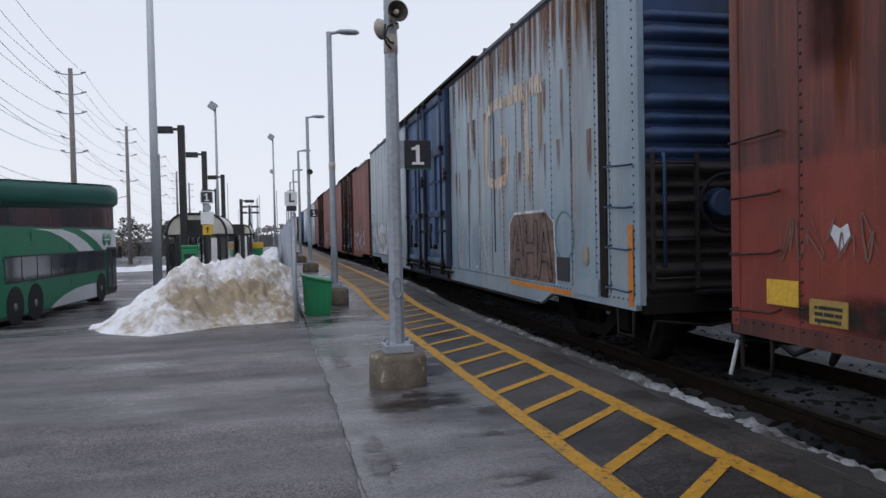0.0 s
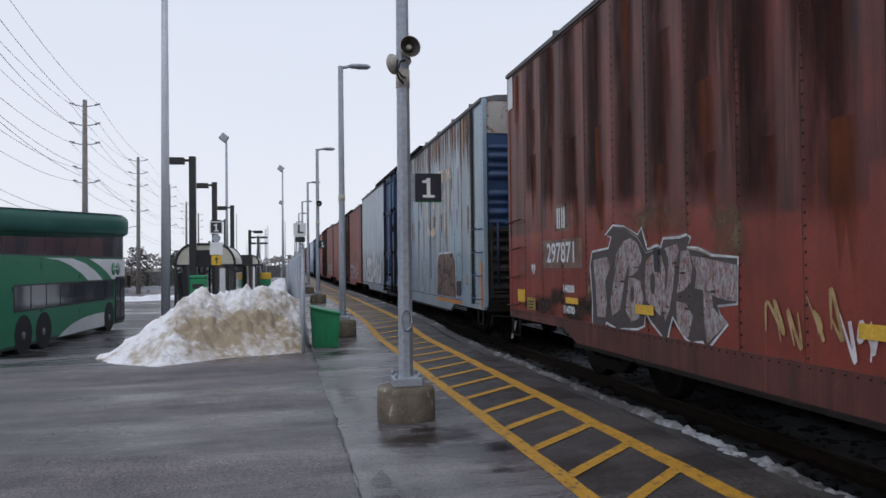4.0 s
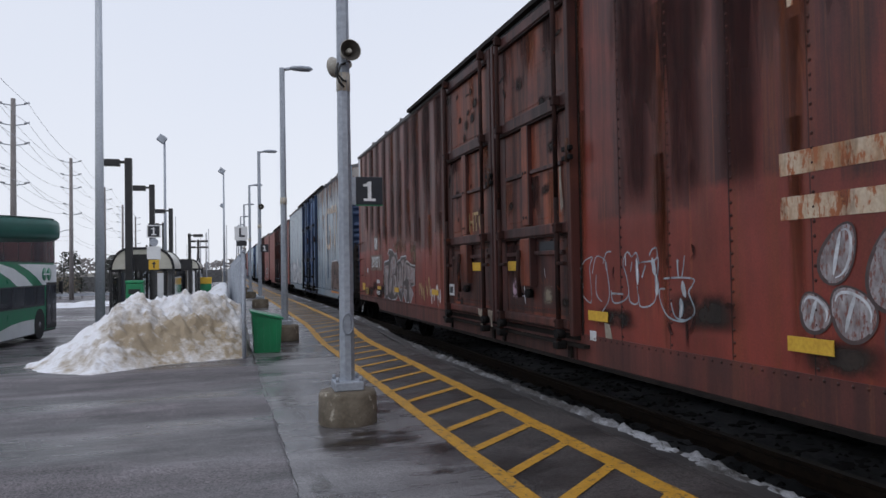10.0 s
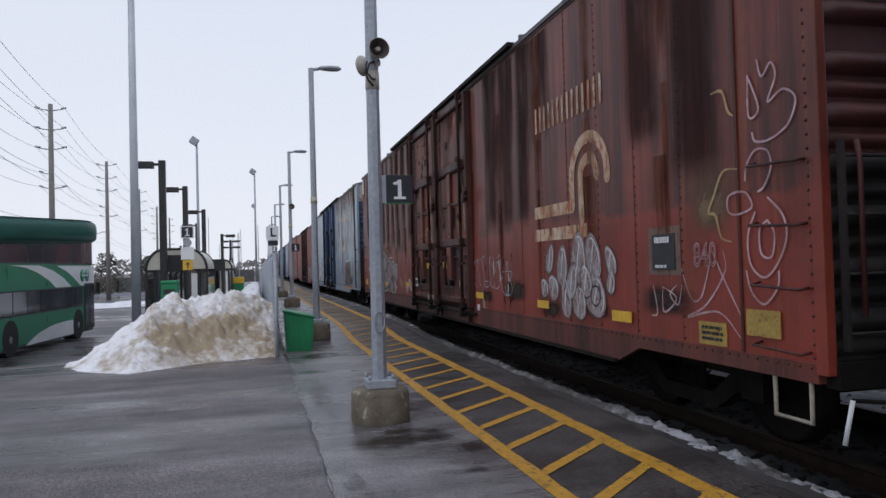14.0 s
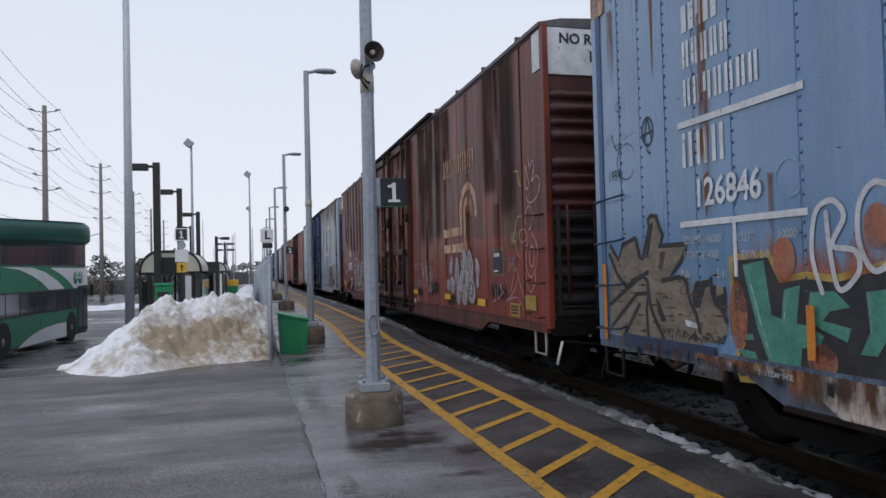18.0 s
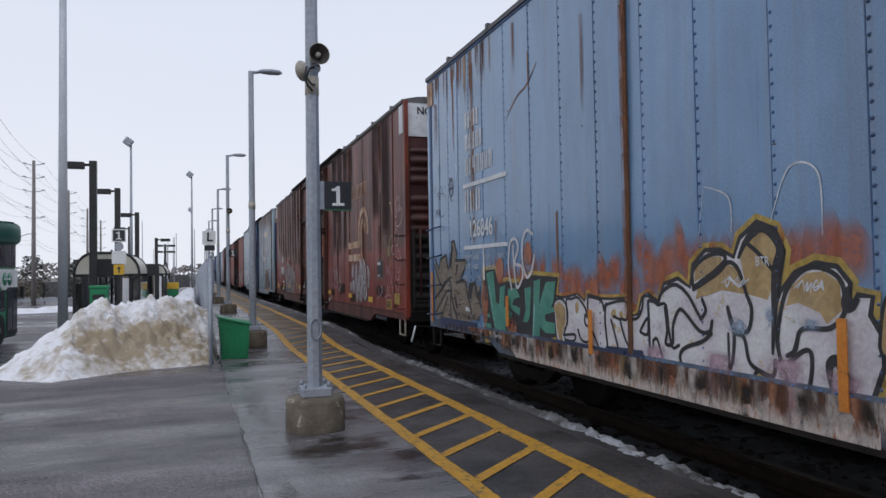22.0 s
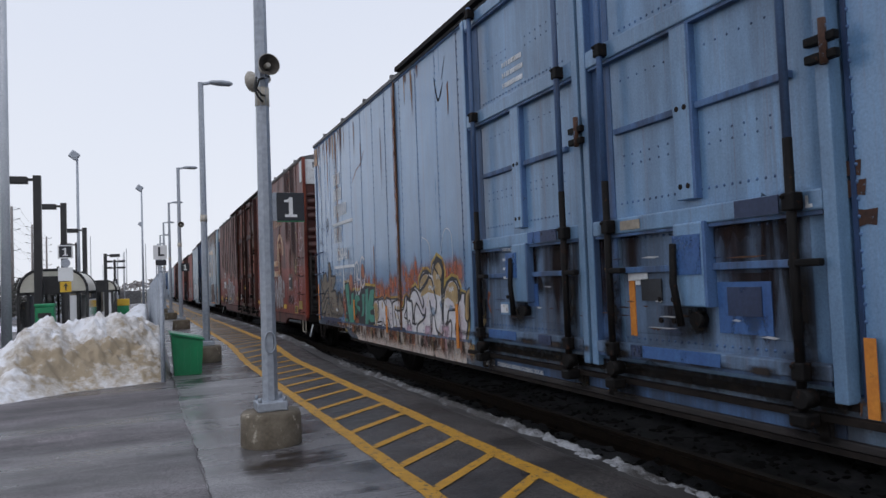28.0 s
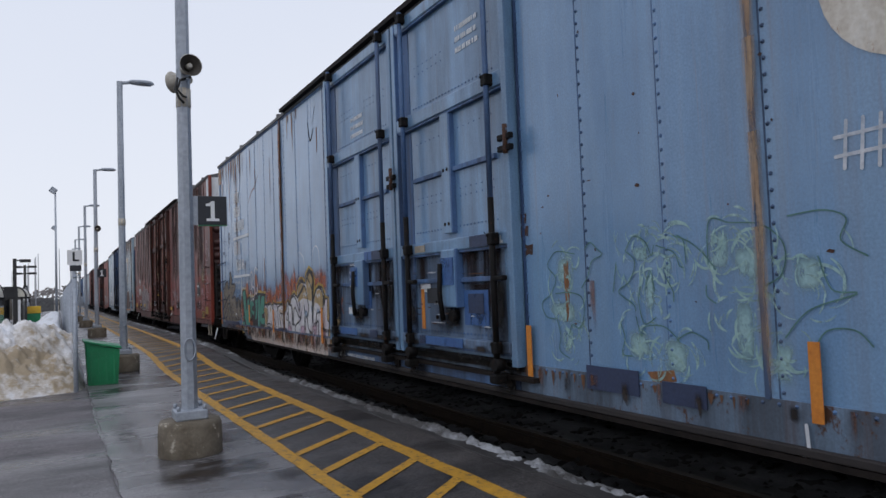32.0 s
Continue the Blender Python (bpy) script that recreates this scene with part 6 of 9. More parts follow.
        part("air_hose", tube([(-0.35, s * (L + 0.1), 0.75), (-0.42, s * (L + 0.25), 0.5), (-0.3, s * (L + 0.5), 0.3), (-0.1, s * (L + 0.66), 0.42)], 0.03), M_cable, car)
        if detail:
            part("lever_grip", tube([(-W + 0.05, s * (L + 0.12), 0.36), (-W + 0.12, s * (L + 0.12), 0.62)], 0.016, 6), M_decal_w if paint is M_red else M_frame, car)
            part("cut_lever", tube([(-W + 0.12, s * (L + 0.12), 0.62), (-0.9, s * (L + 0.12), 0.55), (-0.2, s * (L + 0.25), 0.7)], 0.014, 6), M_frame, car)
            # grab irons on the side and ladder on the end
            for q in range(4):
                z = (0.73 + 0.40 * q) + h
                ya, yb = s * (L - 0.06), s * (L - 0.50)
                part("grab_iron", tube([(-W, ya, z), (-W - 0.075, ya, z - 0.01), (-W - 0.075, yb, z + 0.01), (-W, yb, z + 0.03)], 0.010, 6), M_deepblue if paint is M_blue else framepaint, car, "bent round-bar grab iron")
            for q in range(4):
                z = 0.85 + h + 0.36 * q
                part("ladder_rung", tube([(-W + 0.12, s * (L + 0.1), z), (-W + 0.58, s * (L + 0.1), z)], 0.011, 6), M_grimeshade, car)
            for x in (-W + 0.12, -W + 0.58):
                part("ladder_rail", box(x - 0.014, x + 0.014, s * (L + 0.1) - 0.02, s * (L + 0.1) + 0.02, 0.75 + h, 2.02 + h), M_grimeshade, car)
            part("stirrup_step", tube([(-W + 0.01, s * (L - 0.08), 0.56 + h), (-W + 0.01, s * (L - 0.08), 0.29 + h), (-W + 0.01, s * (L - 0.40), 0.29 + h), (-W + 0.01, s * (L - 0.40), 0.56 + h)], 0.017, 6), M_sp["tan"] if paint is M_red and s < 0 else M_grime, car, "flat bar stirrup step")
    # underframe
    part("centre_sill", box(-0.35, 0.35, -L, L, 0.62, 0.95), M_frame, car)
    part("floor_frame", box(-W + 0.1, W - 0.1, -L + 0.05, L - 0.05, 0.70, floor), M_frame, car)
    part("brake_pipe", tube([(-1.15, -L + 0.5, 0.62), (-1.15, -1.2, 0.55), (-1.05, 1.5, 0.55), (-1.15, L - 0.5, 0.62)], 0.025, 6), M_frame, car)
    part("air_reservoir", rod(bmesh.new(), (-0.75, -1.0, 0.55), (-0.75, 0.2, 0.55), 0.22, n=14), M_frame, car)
    for s in (-1, 1):
        truck(car, s * (L - 2.15), detail)
    # door tracks and doors
    part("door_track", box(-W - 0.10, -W + 0.0, d0 - 2.05, d1 + 2.1, top - 0.02, top + 0.035), M_grime, car, "black overhead door track")
    part("door_sill", box(-W - 0.07, -W - 0.01, d0 - 0.15, d1 + 0.15, floor - 0.085, floor - 0.05), M_grime, car, "rusty lower door track")
    part("door_sill_plate", box(-W - 0.022, -W - 0.008, d0 + 0.1, d1 - 0.1, zd + 0.02, floor - 0.09), framepaint, car)
    # black strip between the doors' foot and the sill
    part("door_bottom_seal", box(-W - 0.026, -W - 0.005, d0 + 0.02, d1 - 0.02, floor - 0.02, floor + 0.03), M_grime, car, "black strip below the doors")
    for y in (d0 + 0.2, mid - 0.18, mid + 0.18, d1 - 0.2):
        part("sill_bracket", box(-W - 0.05, -W - 0.01, y - 0.035, y + 0.035, zd + 0.03, floor - 0.08, 0.006), M_grime, car)
    part("door_joint", box(-W - 0.055, -W + 0.01, mid - 0.016, mid + 0.016, floor + 0.03, top - 0.12), M_rustbrown if paint is M_blue else M_grime, car, "dark rusty joint between the doors")
    for a, b in ((d0, mid), (mid, d1)):
        dr = part("door", box(-W - 0.03, -W + 0.03, a + 0.03, b - 0.03, floor + 0.06, top - 0.10), doorpaint, car, "weathered plug door with locking rods")
        X = -W - 0.03
        red = paint is M_red
        railpaint, steel, foot = (framepaint, M_redrod, M_doorlowred) if red else ((doorpaint, M_greasesteel, M_doorlow) if paint is M_blue else (framepaint, M_rod, M_doorlow))
        stile0, stile1 = a + 0.05, b - 0.05
        midz, lowz = (1.665 + h, 0.785 + h) if paint is M_blue else (1.70 + h, 0.745 + h)
        rod0, rod1, web = a + 0.25, b - 0.34, b - (1.12 if paint is M_blue else 1.00)
        # stiles at both edges with deep channels beside them
        for y in (stile0, stile1):
            part("door_stile", box(X - 0.065, X + 0.03, y - (0.045 if y > web else 0.030), y + (0.030 if y > web else 0.045), floor + 0.02, top - 0.10, 0.006), railpaint, dr)
            # dark strip along the outer edge of the stile
            part("door_gasket", box(-W - 0.012, -W + 0.01, y + (0.052 if y > web else -0.078), y + (0.078 if y > web else -0.052), floor + 0.03, top - 0.1), M_deepblue if paint is M_blue else M_grime, dr, "dark strip at the door edge")
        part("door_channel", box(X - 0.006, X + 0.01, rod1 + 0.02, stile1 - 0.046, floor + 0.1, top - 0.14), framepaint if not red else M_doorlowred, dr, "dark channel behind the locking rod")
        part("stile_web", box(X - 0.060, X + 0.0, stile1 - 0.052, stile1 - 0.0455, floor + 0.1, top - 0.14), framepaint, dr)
        # cross rails: top, upper, middle, lower
        for z, hh, pr in ((top - 0.155, 0.12, 0.055), (2.965 + h, 0.13, 0.062), (midz, 0.11, 0.062), (lowz, 0.085, 0.075)):
            part("door_rail", box(X - pr, X + 0.01, stile0 + 0.047, stile1 - 0.047, z - hh / 2, z + hh / 2, 0.010), railpaint if z > 1.0 + h else foot, dr)
            # the lip's darker colour stands for the shade under each rail
            part("rail_lip", box(X - pr * 0.8, X - 0.004, stile0 + 0.06, stile1 - 0.06, z - hh / 2 - 0.022, z - hh / 2 - 0.001), steel if red else framepaint, dr, "underside of the rail, darkened for shade")
        # thin rib and the wide strap in the middle of the door
        for z in (2.355 + h, (1.46 if red else 1.345) + h):
            part("door_rib", box(X - 0.034, X + 0.01, rod0 + 0.03, web - 0.085, z - 0.022, z + 0.022, 0.005), framepaint, dr)
            part("door_rib", box(X - 0.034, X + 0.01, web + 0.10, rod1 - 0.03, z - 0.022, z + 0.022, 0.005), framepaint, dr)
        part("strap", box(X - 0.052, X - 0.01, web - 0.055, web + 0.095, 1.775 + h, 2.885 + h, 0.006), doorpaint, dr)
        # side web in the frame paint, darker than the strap's front
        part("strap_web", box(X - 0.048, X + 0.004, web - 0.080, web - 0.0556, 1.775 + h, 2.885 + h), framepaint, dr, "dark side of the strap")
        for z in (1.86 + h, 2.36 + h):
            for q in (-0.015, 0.055):
                part("bolt_hole", rod(bmesh.new(), (X - 0.056, web + q, z), (X - 0.047, web + q, z), 0.018, n=8), M_grime, dr)
        # locking rods with keepers
        for y in (rod0, rod1):
            part("lock_rod", rod(bmesh.new(), (X - 0.105, y, floor - 0.08), (X - 0.105, y, 2.0 + h), 0.026, n=10), steel, dr, "vertical round locking rod")
            part("lock_rod", rod(bmesh.new(), (X - 0.105, y, 2.0 + h), (X - 0.105, y, top - 0.06), 0.024, n=10), steel if red else framepaint, dr, "vertical round locking rod")
            for z in (lowz, midz, 2.965 + h, top - 0.13):
                part("rod_bracket", box(X - 0.135, X - 0.055, y - 0.040, y + 0.040, z - 0.048, z + 0.048, 0.010), steel, dr, "rod keeper bracket")
                part("keeper_bolt", rod(bmesh.new(), (X - 0.144, y + 0.025, z + 0.025), (X - 0.13, y + 0.025, z + 0.03), 0.012, n=6), steel, dr)
            part("rod_foot", box(X - 0.155, X - 0.04, y - 0.055, y + 0.055, floor - 0.12, floor - 0.04, 0.018), M_greasesteel, dr, "greasy rod foot bearing")
            part("rod_cam", rod(bmesh.new(), (X - 0.15, y - 0.02, floor + 0.03), (X - 0.06, y - 0.02, floor + 0.03), 0.05, n=10), M_greasesteel, dr, "greasy cam on the rod")
            part("rod_lever", box(X - 0.125, X - 0.075, y - 0.16, y + 0.03, 1.325 + h, 1.365 + h, 0.01), steel, dr)
        for z in (2.365 + h, 2.455 + h):
            part("hinge_bracket", box(X - 0.105, X - 0.060, a - 0.055, a + 0.125, z - 0.024, z + 0.024, 0.008), M_greasesteel, dr, "rusty hinge strap at the door edge")
        part("hinge_pin", rod(bmesh.new(), (X - 0.1, a + 0.01, 2.32 + h), (X - 0.1, a + 0.01, 2.55 + h), 0.020, n=8), M_rustbrown, dr)
        # lower field: panel, cover plate of the lock, lever
        part("lower_door_panel", box(X - 0.0025, X + 0.01, rod0 - 0.02, rod1 - 0.03, 0.82 + h, 1.62 + h), foot, dr, "lower door panel black with grime")
        part("door_sheet", box(X - 0.0045, X + 0.01, rod0 + 0.08, web - 0.16, 0.92 + h, 1.26 + h, 0.006), foot, dr)
        part("door_sheet", box(X - 0.0045, X + 0.01, web + 0.16, rod1 - 0.10, 0.90 + h, 1.22 + h, 0.006), foot, dr)
        part("lock_plate", box(X - 0.085, X + 0.0, web - 0.14, web + 0.115, 1.10 + h, 1.625 + h, 0.012), doorpaint, dr, "riveted lock cover plate")
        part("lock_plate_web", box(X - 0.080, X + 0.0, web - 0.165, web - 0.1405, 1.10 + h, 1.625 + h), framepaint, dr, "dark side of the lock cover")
        part("door_handle", tube([(X - 0.10, web + 0.10, 1.50 + h), (X - 0.125, web + 0.085, 1.25 + h), (X - 0.125, web + 0.03, 0.98 + h)], 0.024, 7), steel, dr, "worn steel lever handle")
        part("lock_wheel", rod(bmesh.new(), (X - 0.02, web - 0.05, 1.02 + h), (X - 0.085, web - 0.05, 1.02 + h), 0.05, n=14), M_greasesteel, dr, "greasy lock hub")
        for q in range(4):
            part("panel_bolt", rod(bmesh.new(), (X - 0.022, web + 0.22 + 0.13 * (q % 2), 1.0 + h + 0.14 * (q // 2)), (X - 0.008, web + 0.22 + 0.13 * (q % 2), 1.0 + h + 0.14 * (q // 2)), 0.018, n=8), M_grime, dr)
        if detail:
            rv = bmesh.new()
            for z in (3.09 + h, 1.83 + h, 1.57 + h, 0.865 + h):
                y = rod0 + 0.06
                while y < rod1 - 0.04:
                    rivet(rv, X - (0.005 if z < 1.65 + h else 0), y, z, 0.0115)
                    y += 0.062
            for z in (2.10 + h, 2.17 + h, 3.42 + h, 3.50 + h, 2.72 + h):
                for q in range(16):
                    y = rod0 + 0.1 + q * (rod1 - rod0 - 0.2) / 15
                    if abs(y - web) > 0.12:
                        rivet(rv, X, y, z, 0.0095)
            # on the blue doors the darker colour likewise stands for rivet shadows
            tagged(part("door_rivets", rv, M_blueframe if paint is M_blue else doorpaint, dr), kind="stuff")
    return car, yc


h0 = -RAIL


GLYPH = {
    "A": [[(0, 0), (0.42, 1), (0.58, 1), (1, 0)], [(0.22, 0.36), (0.8, 0.36)]],
    "B": [[(0.05, 0), (0, 1)], [(0, 1), (0.7, 0.97), (0.75, 0.6), (0.1, 0.53)], [(0.1, 0.53), (0.95, 0.42), (0.9, 0.05), (0.05, 0)]],
    "U": [[(0, 1), (0.02, 0.25), (0.5, 0), (0.95, 0.25), (1, 1)]],
    "R": [[(0, 0), (0.02, 1)], [(0.02, 1), (0.85, 0.95), (0.85, 0.58), (0.1, 0.5)], [(0.35, 0.5), (1, 0)]],
    "T": [[(0, 0.92), (1, 1)], [(0.5, 0.95), (0.55, 0)]],
    "K": [[(0.18, 0), (0.30, 1)], [(1.0, 0.92), (0.25, 0.42), (0.95, 0.02)], [(0.3, 0.62), (-0.25, 0.35)]],
    "V": [[(0, 1), (0.38, 0), (0.62, 0.05), (1, 0.95)]],
    "E": [[(1, 1), (0.12, 0.92), (0.06, 0.08), (1, 0)], [(0.1, 0.5), (0.82, 0.52)]],
    "L": [[(0.1, 1), (0.05, 0.1), (1, 0)]],
    "M": [[(0, 0), (0.12, 1), (0.5, 0.42), (0.88, 1), (1, 0)]],
    "N": [[(0, 0), (0.06, 1), (0.92, 0.05), (1, 1)]],
    "G": [[(0.95, 0.82), (0.5, 1), (0.05, 0.55), (0.35, 0), (0.95, 0.1), (0.92, 0.48), (0.55, 0.45)]],
    "O": [[(0.5, 1), (0, 0.6), (0.25, 0), (0.8, 0.05), (1, 0.6), (0.5, 1)]],
    "S": [[(0.95, 0.9), (0.3, 1), (0.08, 0.7), (0.85, 0.38), (0.7, 0.02), (0, 0.1)]],
    "W": [[(0, 1), (0.25, 0), (0.5, 0.7), (0.75, 0), (1, 1)]],
    "I": [[(0.5, 1), (0.45, 0)]],
    "H": [[(0, 0), (0.05, 1)], [(0.95, 0), (1, 1)], [(0.02, 0.5), (0.98, 0.52)]],
}


class Side:
    """Paint on a car's near side, in train metres and heights over the platform."""

    def __init__(self, car, yc):
        self.car, self.yc = car, yc

    def at(self, y, z):
        return (y - self.yc, z + h0)

    def film(self, lift):
        """How far a coat of paint stands off the sheets."""
        return lift if lift >= 0.03 else 0.0035 + (lift - 0.007) * 0.55

    def strokes(self, lines, width, spray, lift, label, soft=True, taper=False, name="graffiti_stroke"):
        for k, ln in enumerate(lines):
            bm = bmesh.new()
            ribbon(bm, [self.at(*p) for p in ln], width, self.film(lift) + 0.0002 * (k % 6), soft, taper)
            flat_mesh(name, bm, M_sp[spray] if isinstance(spray, str) else spray, self.car, label)

    def fill(self, shapes, spray, lift, label, name="graffiti_patch"):
        for k, sh in enumerate(shapes):
            bm = bmesh.new()
            patch(bm, [self.at(*p) for p in sh], self.film(lift) + 0.00012 * (k % 6))
            flat_mesh(name, bm, M_sp[spray] if isinstance(spray, str) else spray, self.car, label)

    def letters(self, text, y0, y1, z0, z1, width, fill, line, seed, label, lift=0.012, gap=0.16, inner=None, edge=0.05, lean=0.0, soft=True, halo=None):
        """Fat sprayed letter bodies with an outline round them; y0 is the side on which they begin."""
        rnd = random.Random(seed)
        lines = []
        w = (y0 - y1) / len(text)
        for k, ch in enumerate(text):
            ya, ww = y0 - k * w - w * gap * 0.5, w * (1 - gap)
            up, dn = rnd.uniform(-0.12, 0.1) * (z1 - z0), rnd.uniform(-0.06, 0.06) * (z1 - z0)
            for st in GLYPH[ch]:
                lines.append([(ya - (u + lean * v) * ww, z0 + dn + v * (z1 + up - z0 - dn)) for u, v in st])
        if halo:
            self.strokes(lines, width + edge * 2 + 0.045, halo, lift - 0.0025, label + ", outer line", soft)
        self.strokes(lines, width + edge * 2, line, lift, label + ", outline", soft)
        self.strokes(lines, width, fill, lift + 0.0032, label + ", fill", soft)
        if inner:
            self.strokes([[(y + 0.012, z + 0.02) for y, z in ln] for ln in lines], width * 0.22, inner, lift + 0.0064, label + ", highlights", soft)

    def scribble(self, y0, y1, z0, z1, n, width, spray, seed, label, lift=0.016, taper=True):
        """A quick tag: a few looping lines from one side to the other."""
        rnd = random.Random(seed)
        lines, step = [], (y0 - y1) / n
        for k in range(n):
            y = y0 - k * step
            pts = []
            for q in range(rnd.choice((4, 5, 6))):
                pts.append((y - step * rnd.uniform(-0.15, 1.25), z0 + (z1 - z0) * (rnd.uniform(0.55, 1) if q % 2 else rnd.uniform(0, 0.45))))
            lines.append(pts)
        self.strokes(lines, width, spray, lift, label, taper=taper)

    def flames(self, y0, y1, z0, z1, spray, seed, lift, label):
        rnd = random.Random(seed)
        pts = [(y0, z0)]
        y = y0
        while y > y1:
            pts.append((y, z0 + (z1 - z0) * rnd.uniform(0.35, 0.6)))
            pts.append((y - 0.04, z0 + (z1 - z0) * rnd.uniform(0.55, 1.0)))
            pts.append((y - 0.08, z0 + (z1 - z0) * rnd.uniform(0.5, 0.8)))
            y -= rnd.uniform(0.12, 0.18)
        pts += [(y1, z0)]
        self.fill([pts], spray, lift, label)

    def label(self, y0, y1, z0, z1, material, text, name="label_plate", lift=0.008):
        a, b = self.at(y0, z0), self.at(y1, z1)
        return plate(name, a[0], b[0], a[1], b[1], material, self.car, text, lift)

    def text(self, body, y0, y1, z, size, material, lift=0.012, name="lettering", label="", squeeze=1.0, bold=0.006):
        a = self.at((y0 + y1) / 2, z)
        return words(body, size, material, self.car, on_side(a[0], a[1], lift), name, label, squeeze, bold)

    def bars(self, y0, y1, z, size, material, seed, lift=0.012, label="faded stencilled lettering"):
        a, b = self.at(y0, z), self.at(y1, z)
        return bars("stencil_bars", a[0], b[0], a[1], size, material, self.car, seed, lift, label)

    def blocks(self, y0, y1, z, size, material, n, label):
        """A name that is not lettered: two plain bars stand for each of its letters."""
        w = (y0 - y1) / n
        top, bot, t = z + size / 2, z - size / 2, size * 0.16
        for k in range(n):
            ya = y0 - k * w
            self.fill([[(ya, bot), (ya, top), (ya - t, top), (ya - t, bot)], [(ya - w * 0.70 + t, bot), (ya - w * 0.70 + t, top), (ya - w * 0.70, top), (ya - w * 0.70, bot)]], material, 0.015, label, "name_bar")

    def strip(self, y, w, z0, z1, material, label, lift=0.004):
        a, b = self.at(y - w / 2, z0), self.at(y + w / 2, z1)
        return plate("vertical_strip", a[0], b[0], a[1], b[1], material, self.car, label, lift, 0.01)


def arc(y, z, r, a0, a1, n=14):
    return [(y - r * math.cos(radians(a0 + (a1 - a0) * k / n)), z + r * math.sin(radians(a0 + (a1 - a0) * k / n))) for k in range(n + 1)]


def petal(y, z, ry, rz, turn=0.0, n=18, tip=0.0):
    """A leaf-like rounded outline."""
    out, ca, sa = [], math.cos(turn), math.sin(turn)
    for k in range(n):
        a = 2 * math.pi * k / n
        u, v = ry * math.cos(a) * (1 - tip * math.sin(a)), rz * math.sin(a)
        out.append((y + u * ca - v * sa, z + u * sa + v * ca))
    return out


def wash(side, y, w, z1, z0, material, seed, lift=0.0076, label="rust run down the paint", name="rust_run"):
    """A ragged run that hangs from z1 down to about z0."""
    rnd = random.Random(seed)
    n = max(3, int(w / 0.05))
    pts = [(y + w / 2, z1), (y - w / 2, z1)]
    for k in range(n + 1):
        pts.append((y - w / 2 + w * k / n, z0 + (z1 - z0) * (0.45 * rnd.random() if k % 2 else 0.25 + 0.45 * rnd.random())))
    side.fill([pts], material, lift, label, name)


# the oxide-red car
car_red, yc_ = boxcar(-5.95, 12.90, 1.11, 5.36, M_red, M_reddoor, M_redframe, M_redend, M_decal_w,
                      "oxide red boxcar streaked with soot, rust and graffiti")
R = Side(car_red, yc_)
R.label(12.87, 12.66, 3.62, 4.08, M_decal_w, "worn white corner patch")
R.label(-5.72, -5.94, 3.62, 4.08, M_decal_w, "worn white corner patch")
R.fill([[(11.08, 1.72), (10.62, 1.72), (10.62, 2.05), (11.08, 2.05)]], "brown", 0.0075, "pale patch behind initials", "repaint_patch")
R.blocks(11.0, 10.70, 1.88, 0.25, M_decal_w, 2, "owner's initial as a plain white block")
R.fill([[(11.52, 1.27), (10.26, 1.27), (10.26, 1.62), (11.52, 1.62)]], "brown", 0.0075, "pale patch behind car number", "repaint_patch")
R.text("297871", 11.48, 10.28, 1.445, 0.34, M_decal_w, 0.011, "car_number", "white stencilled car number", 0.92)
R.text("148300", 10.86, 10.44, 1.02, 0.115, M_decal_w, 0.012, "weight_number", "white stencilled weight figure")
R.text("114700", 10.86, 10.44, 0.77, 0.115, M_decal_w, 0.012, "weight_number", "white stencilled weight figure")
R.label(10.74, 10.38, 0.85, 0.92, M_decal_y, "yellow reflective label")
R.label(12.52, 12.22, 0.79, 0.96, M_decal_y, "yellow reflective label")
R.label(12.12, 11.81, 0.70, 0.86, M_noticeyellow, "yellow notice with small black print")
for k in range(3):
    R.bars(12.07, 11.84, 0.81 - 0.04 * k, 0.022, M_decal_k, 60 + k, 0.016, "black small print as bars")
R.fill([[(11.95, 1.27), (11.93, 1.33), (11.87, 1.30), (11.81, 1.33), (11.79, 1.26), (11.87, 1.16)]], "white", 0.013, "white sprayed heart")
R.scribble(12.4, 11.6, 1.08, 1.40, 6, 0.013, "brown", 5, "thin faded brown tag")
for y, z, yy, zz in ((8.98, 0.84, 8.64, 0.93), (6.26, 0.87, 5.90, 0.96), (0.95, 0.81, 0.60, 0.90), (-1.53, 0.79, -1.87, 0.88), (-3.40, 0.76, -3.76, 0.86)):
    R.label(y, yy, z, zz, M_decal_y, "yellow reflective label", lift=0.022)
R.label(-5.32, -5.65, 0.79, 0.97, M_noticeyellow, "large yellow reflective label", lift=0.014)
R.label(-4.76, -5.09, 0.68, 0.85, M_noticeyellow, "yellow notice with small black print")
for k in range(3):
    R.bars(-4.80, -5.05, 0.81 - 0.042 * k, 0.024, M_decal_k, 70 + k, 0.016, "black small print as bars")
for y in (4.16, 2.88):
    R.label(y, y - 0.31, 1.27, 1.38, M_decal_y, "yellow reflective label on door", lift=0.036)
R.label(5.23, 5.01, 0.90, 1.07, M_decal_w, "white framed card holder", lift=0.036)
R.label(5.18, 5.06, 0.94, 1.03, M_decal_k, "dark card", lift=0.044)
R.label(1.98, 1.62, 1.44, 1.58, M_decal_k, "black stencil panel on door", lift=0.036)
R.text("HTC", 4.22, 3.78, 1.92, 0.36, M_sp["gold"], 0.036, "sprayed_letters", "pale yellow sprayed letters", 0.8, 0.004)
for y in (3.52, 3.16):
    R.fill([[(y + 0.09, 0.79), (y - 0.07, 0.78), (y - 0.05, 0.70), (y - 0.07, 0.58), (y - 0.02, 0.59), (y + 0.02, 0.70), (y + 0.07, 0.71)]], "tan", 0.172, "cream painted latch", name="door_latch")
R.fill([[(1.46, 2.32), (1.42, 2.33), (1.41, 2.12), (1.38, 1.92), (1.44, 1.86), (1.46, 2.1)]], "tan", 0.046, "pale scrape in the door channel", "scrape")
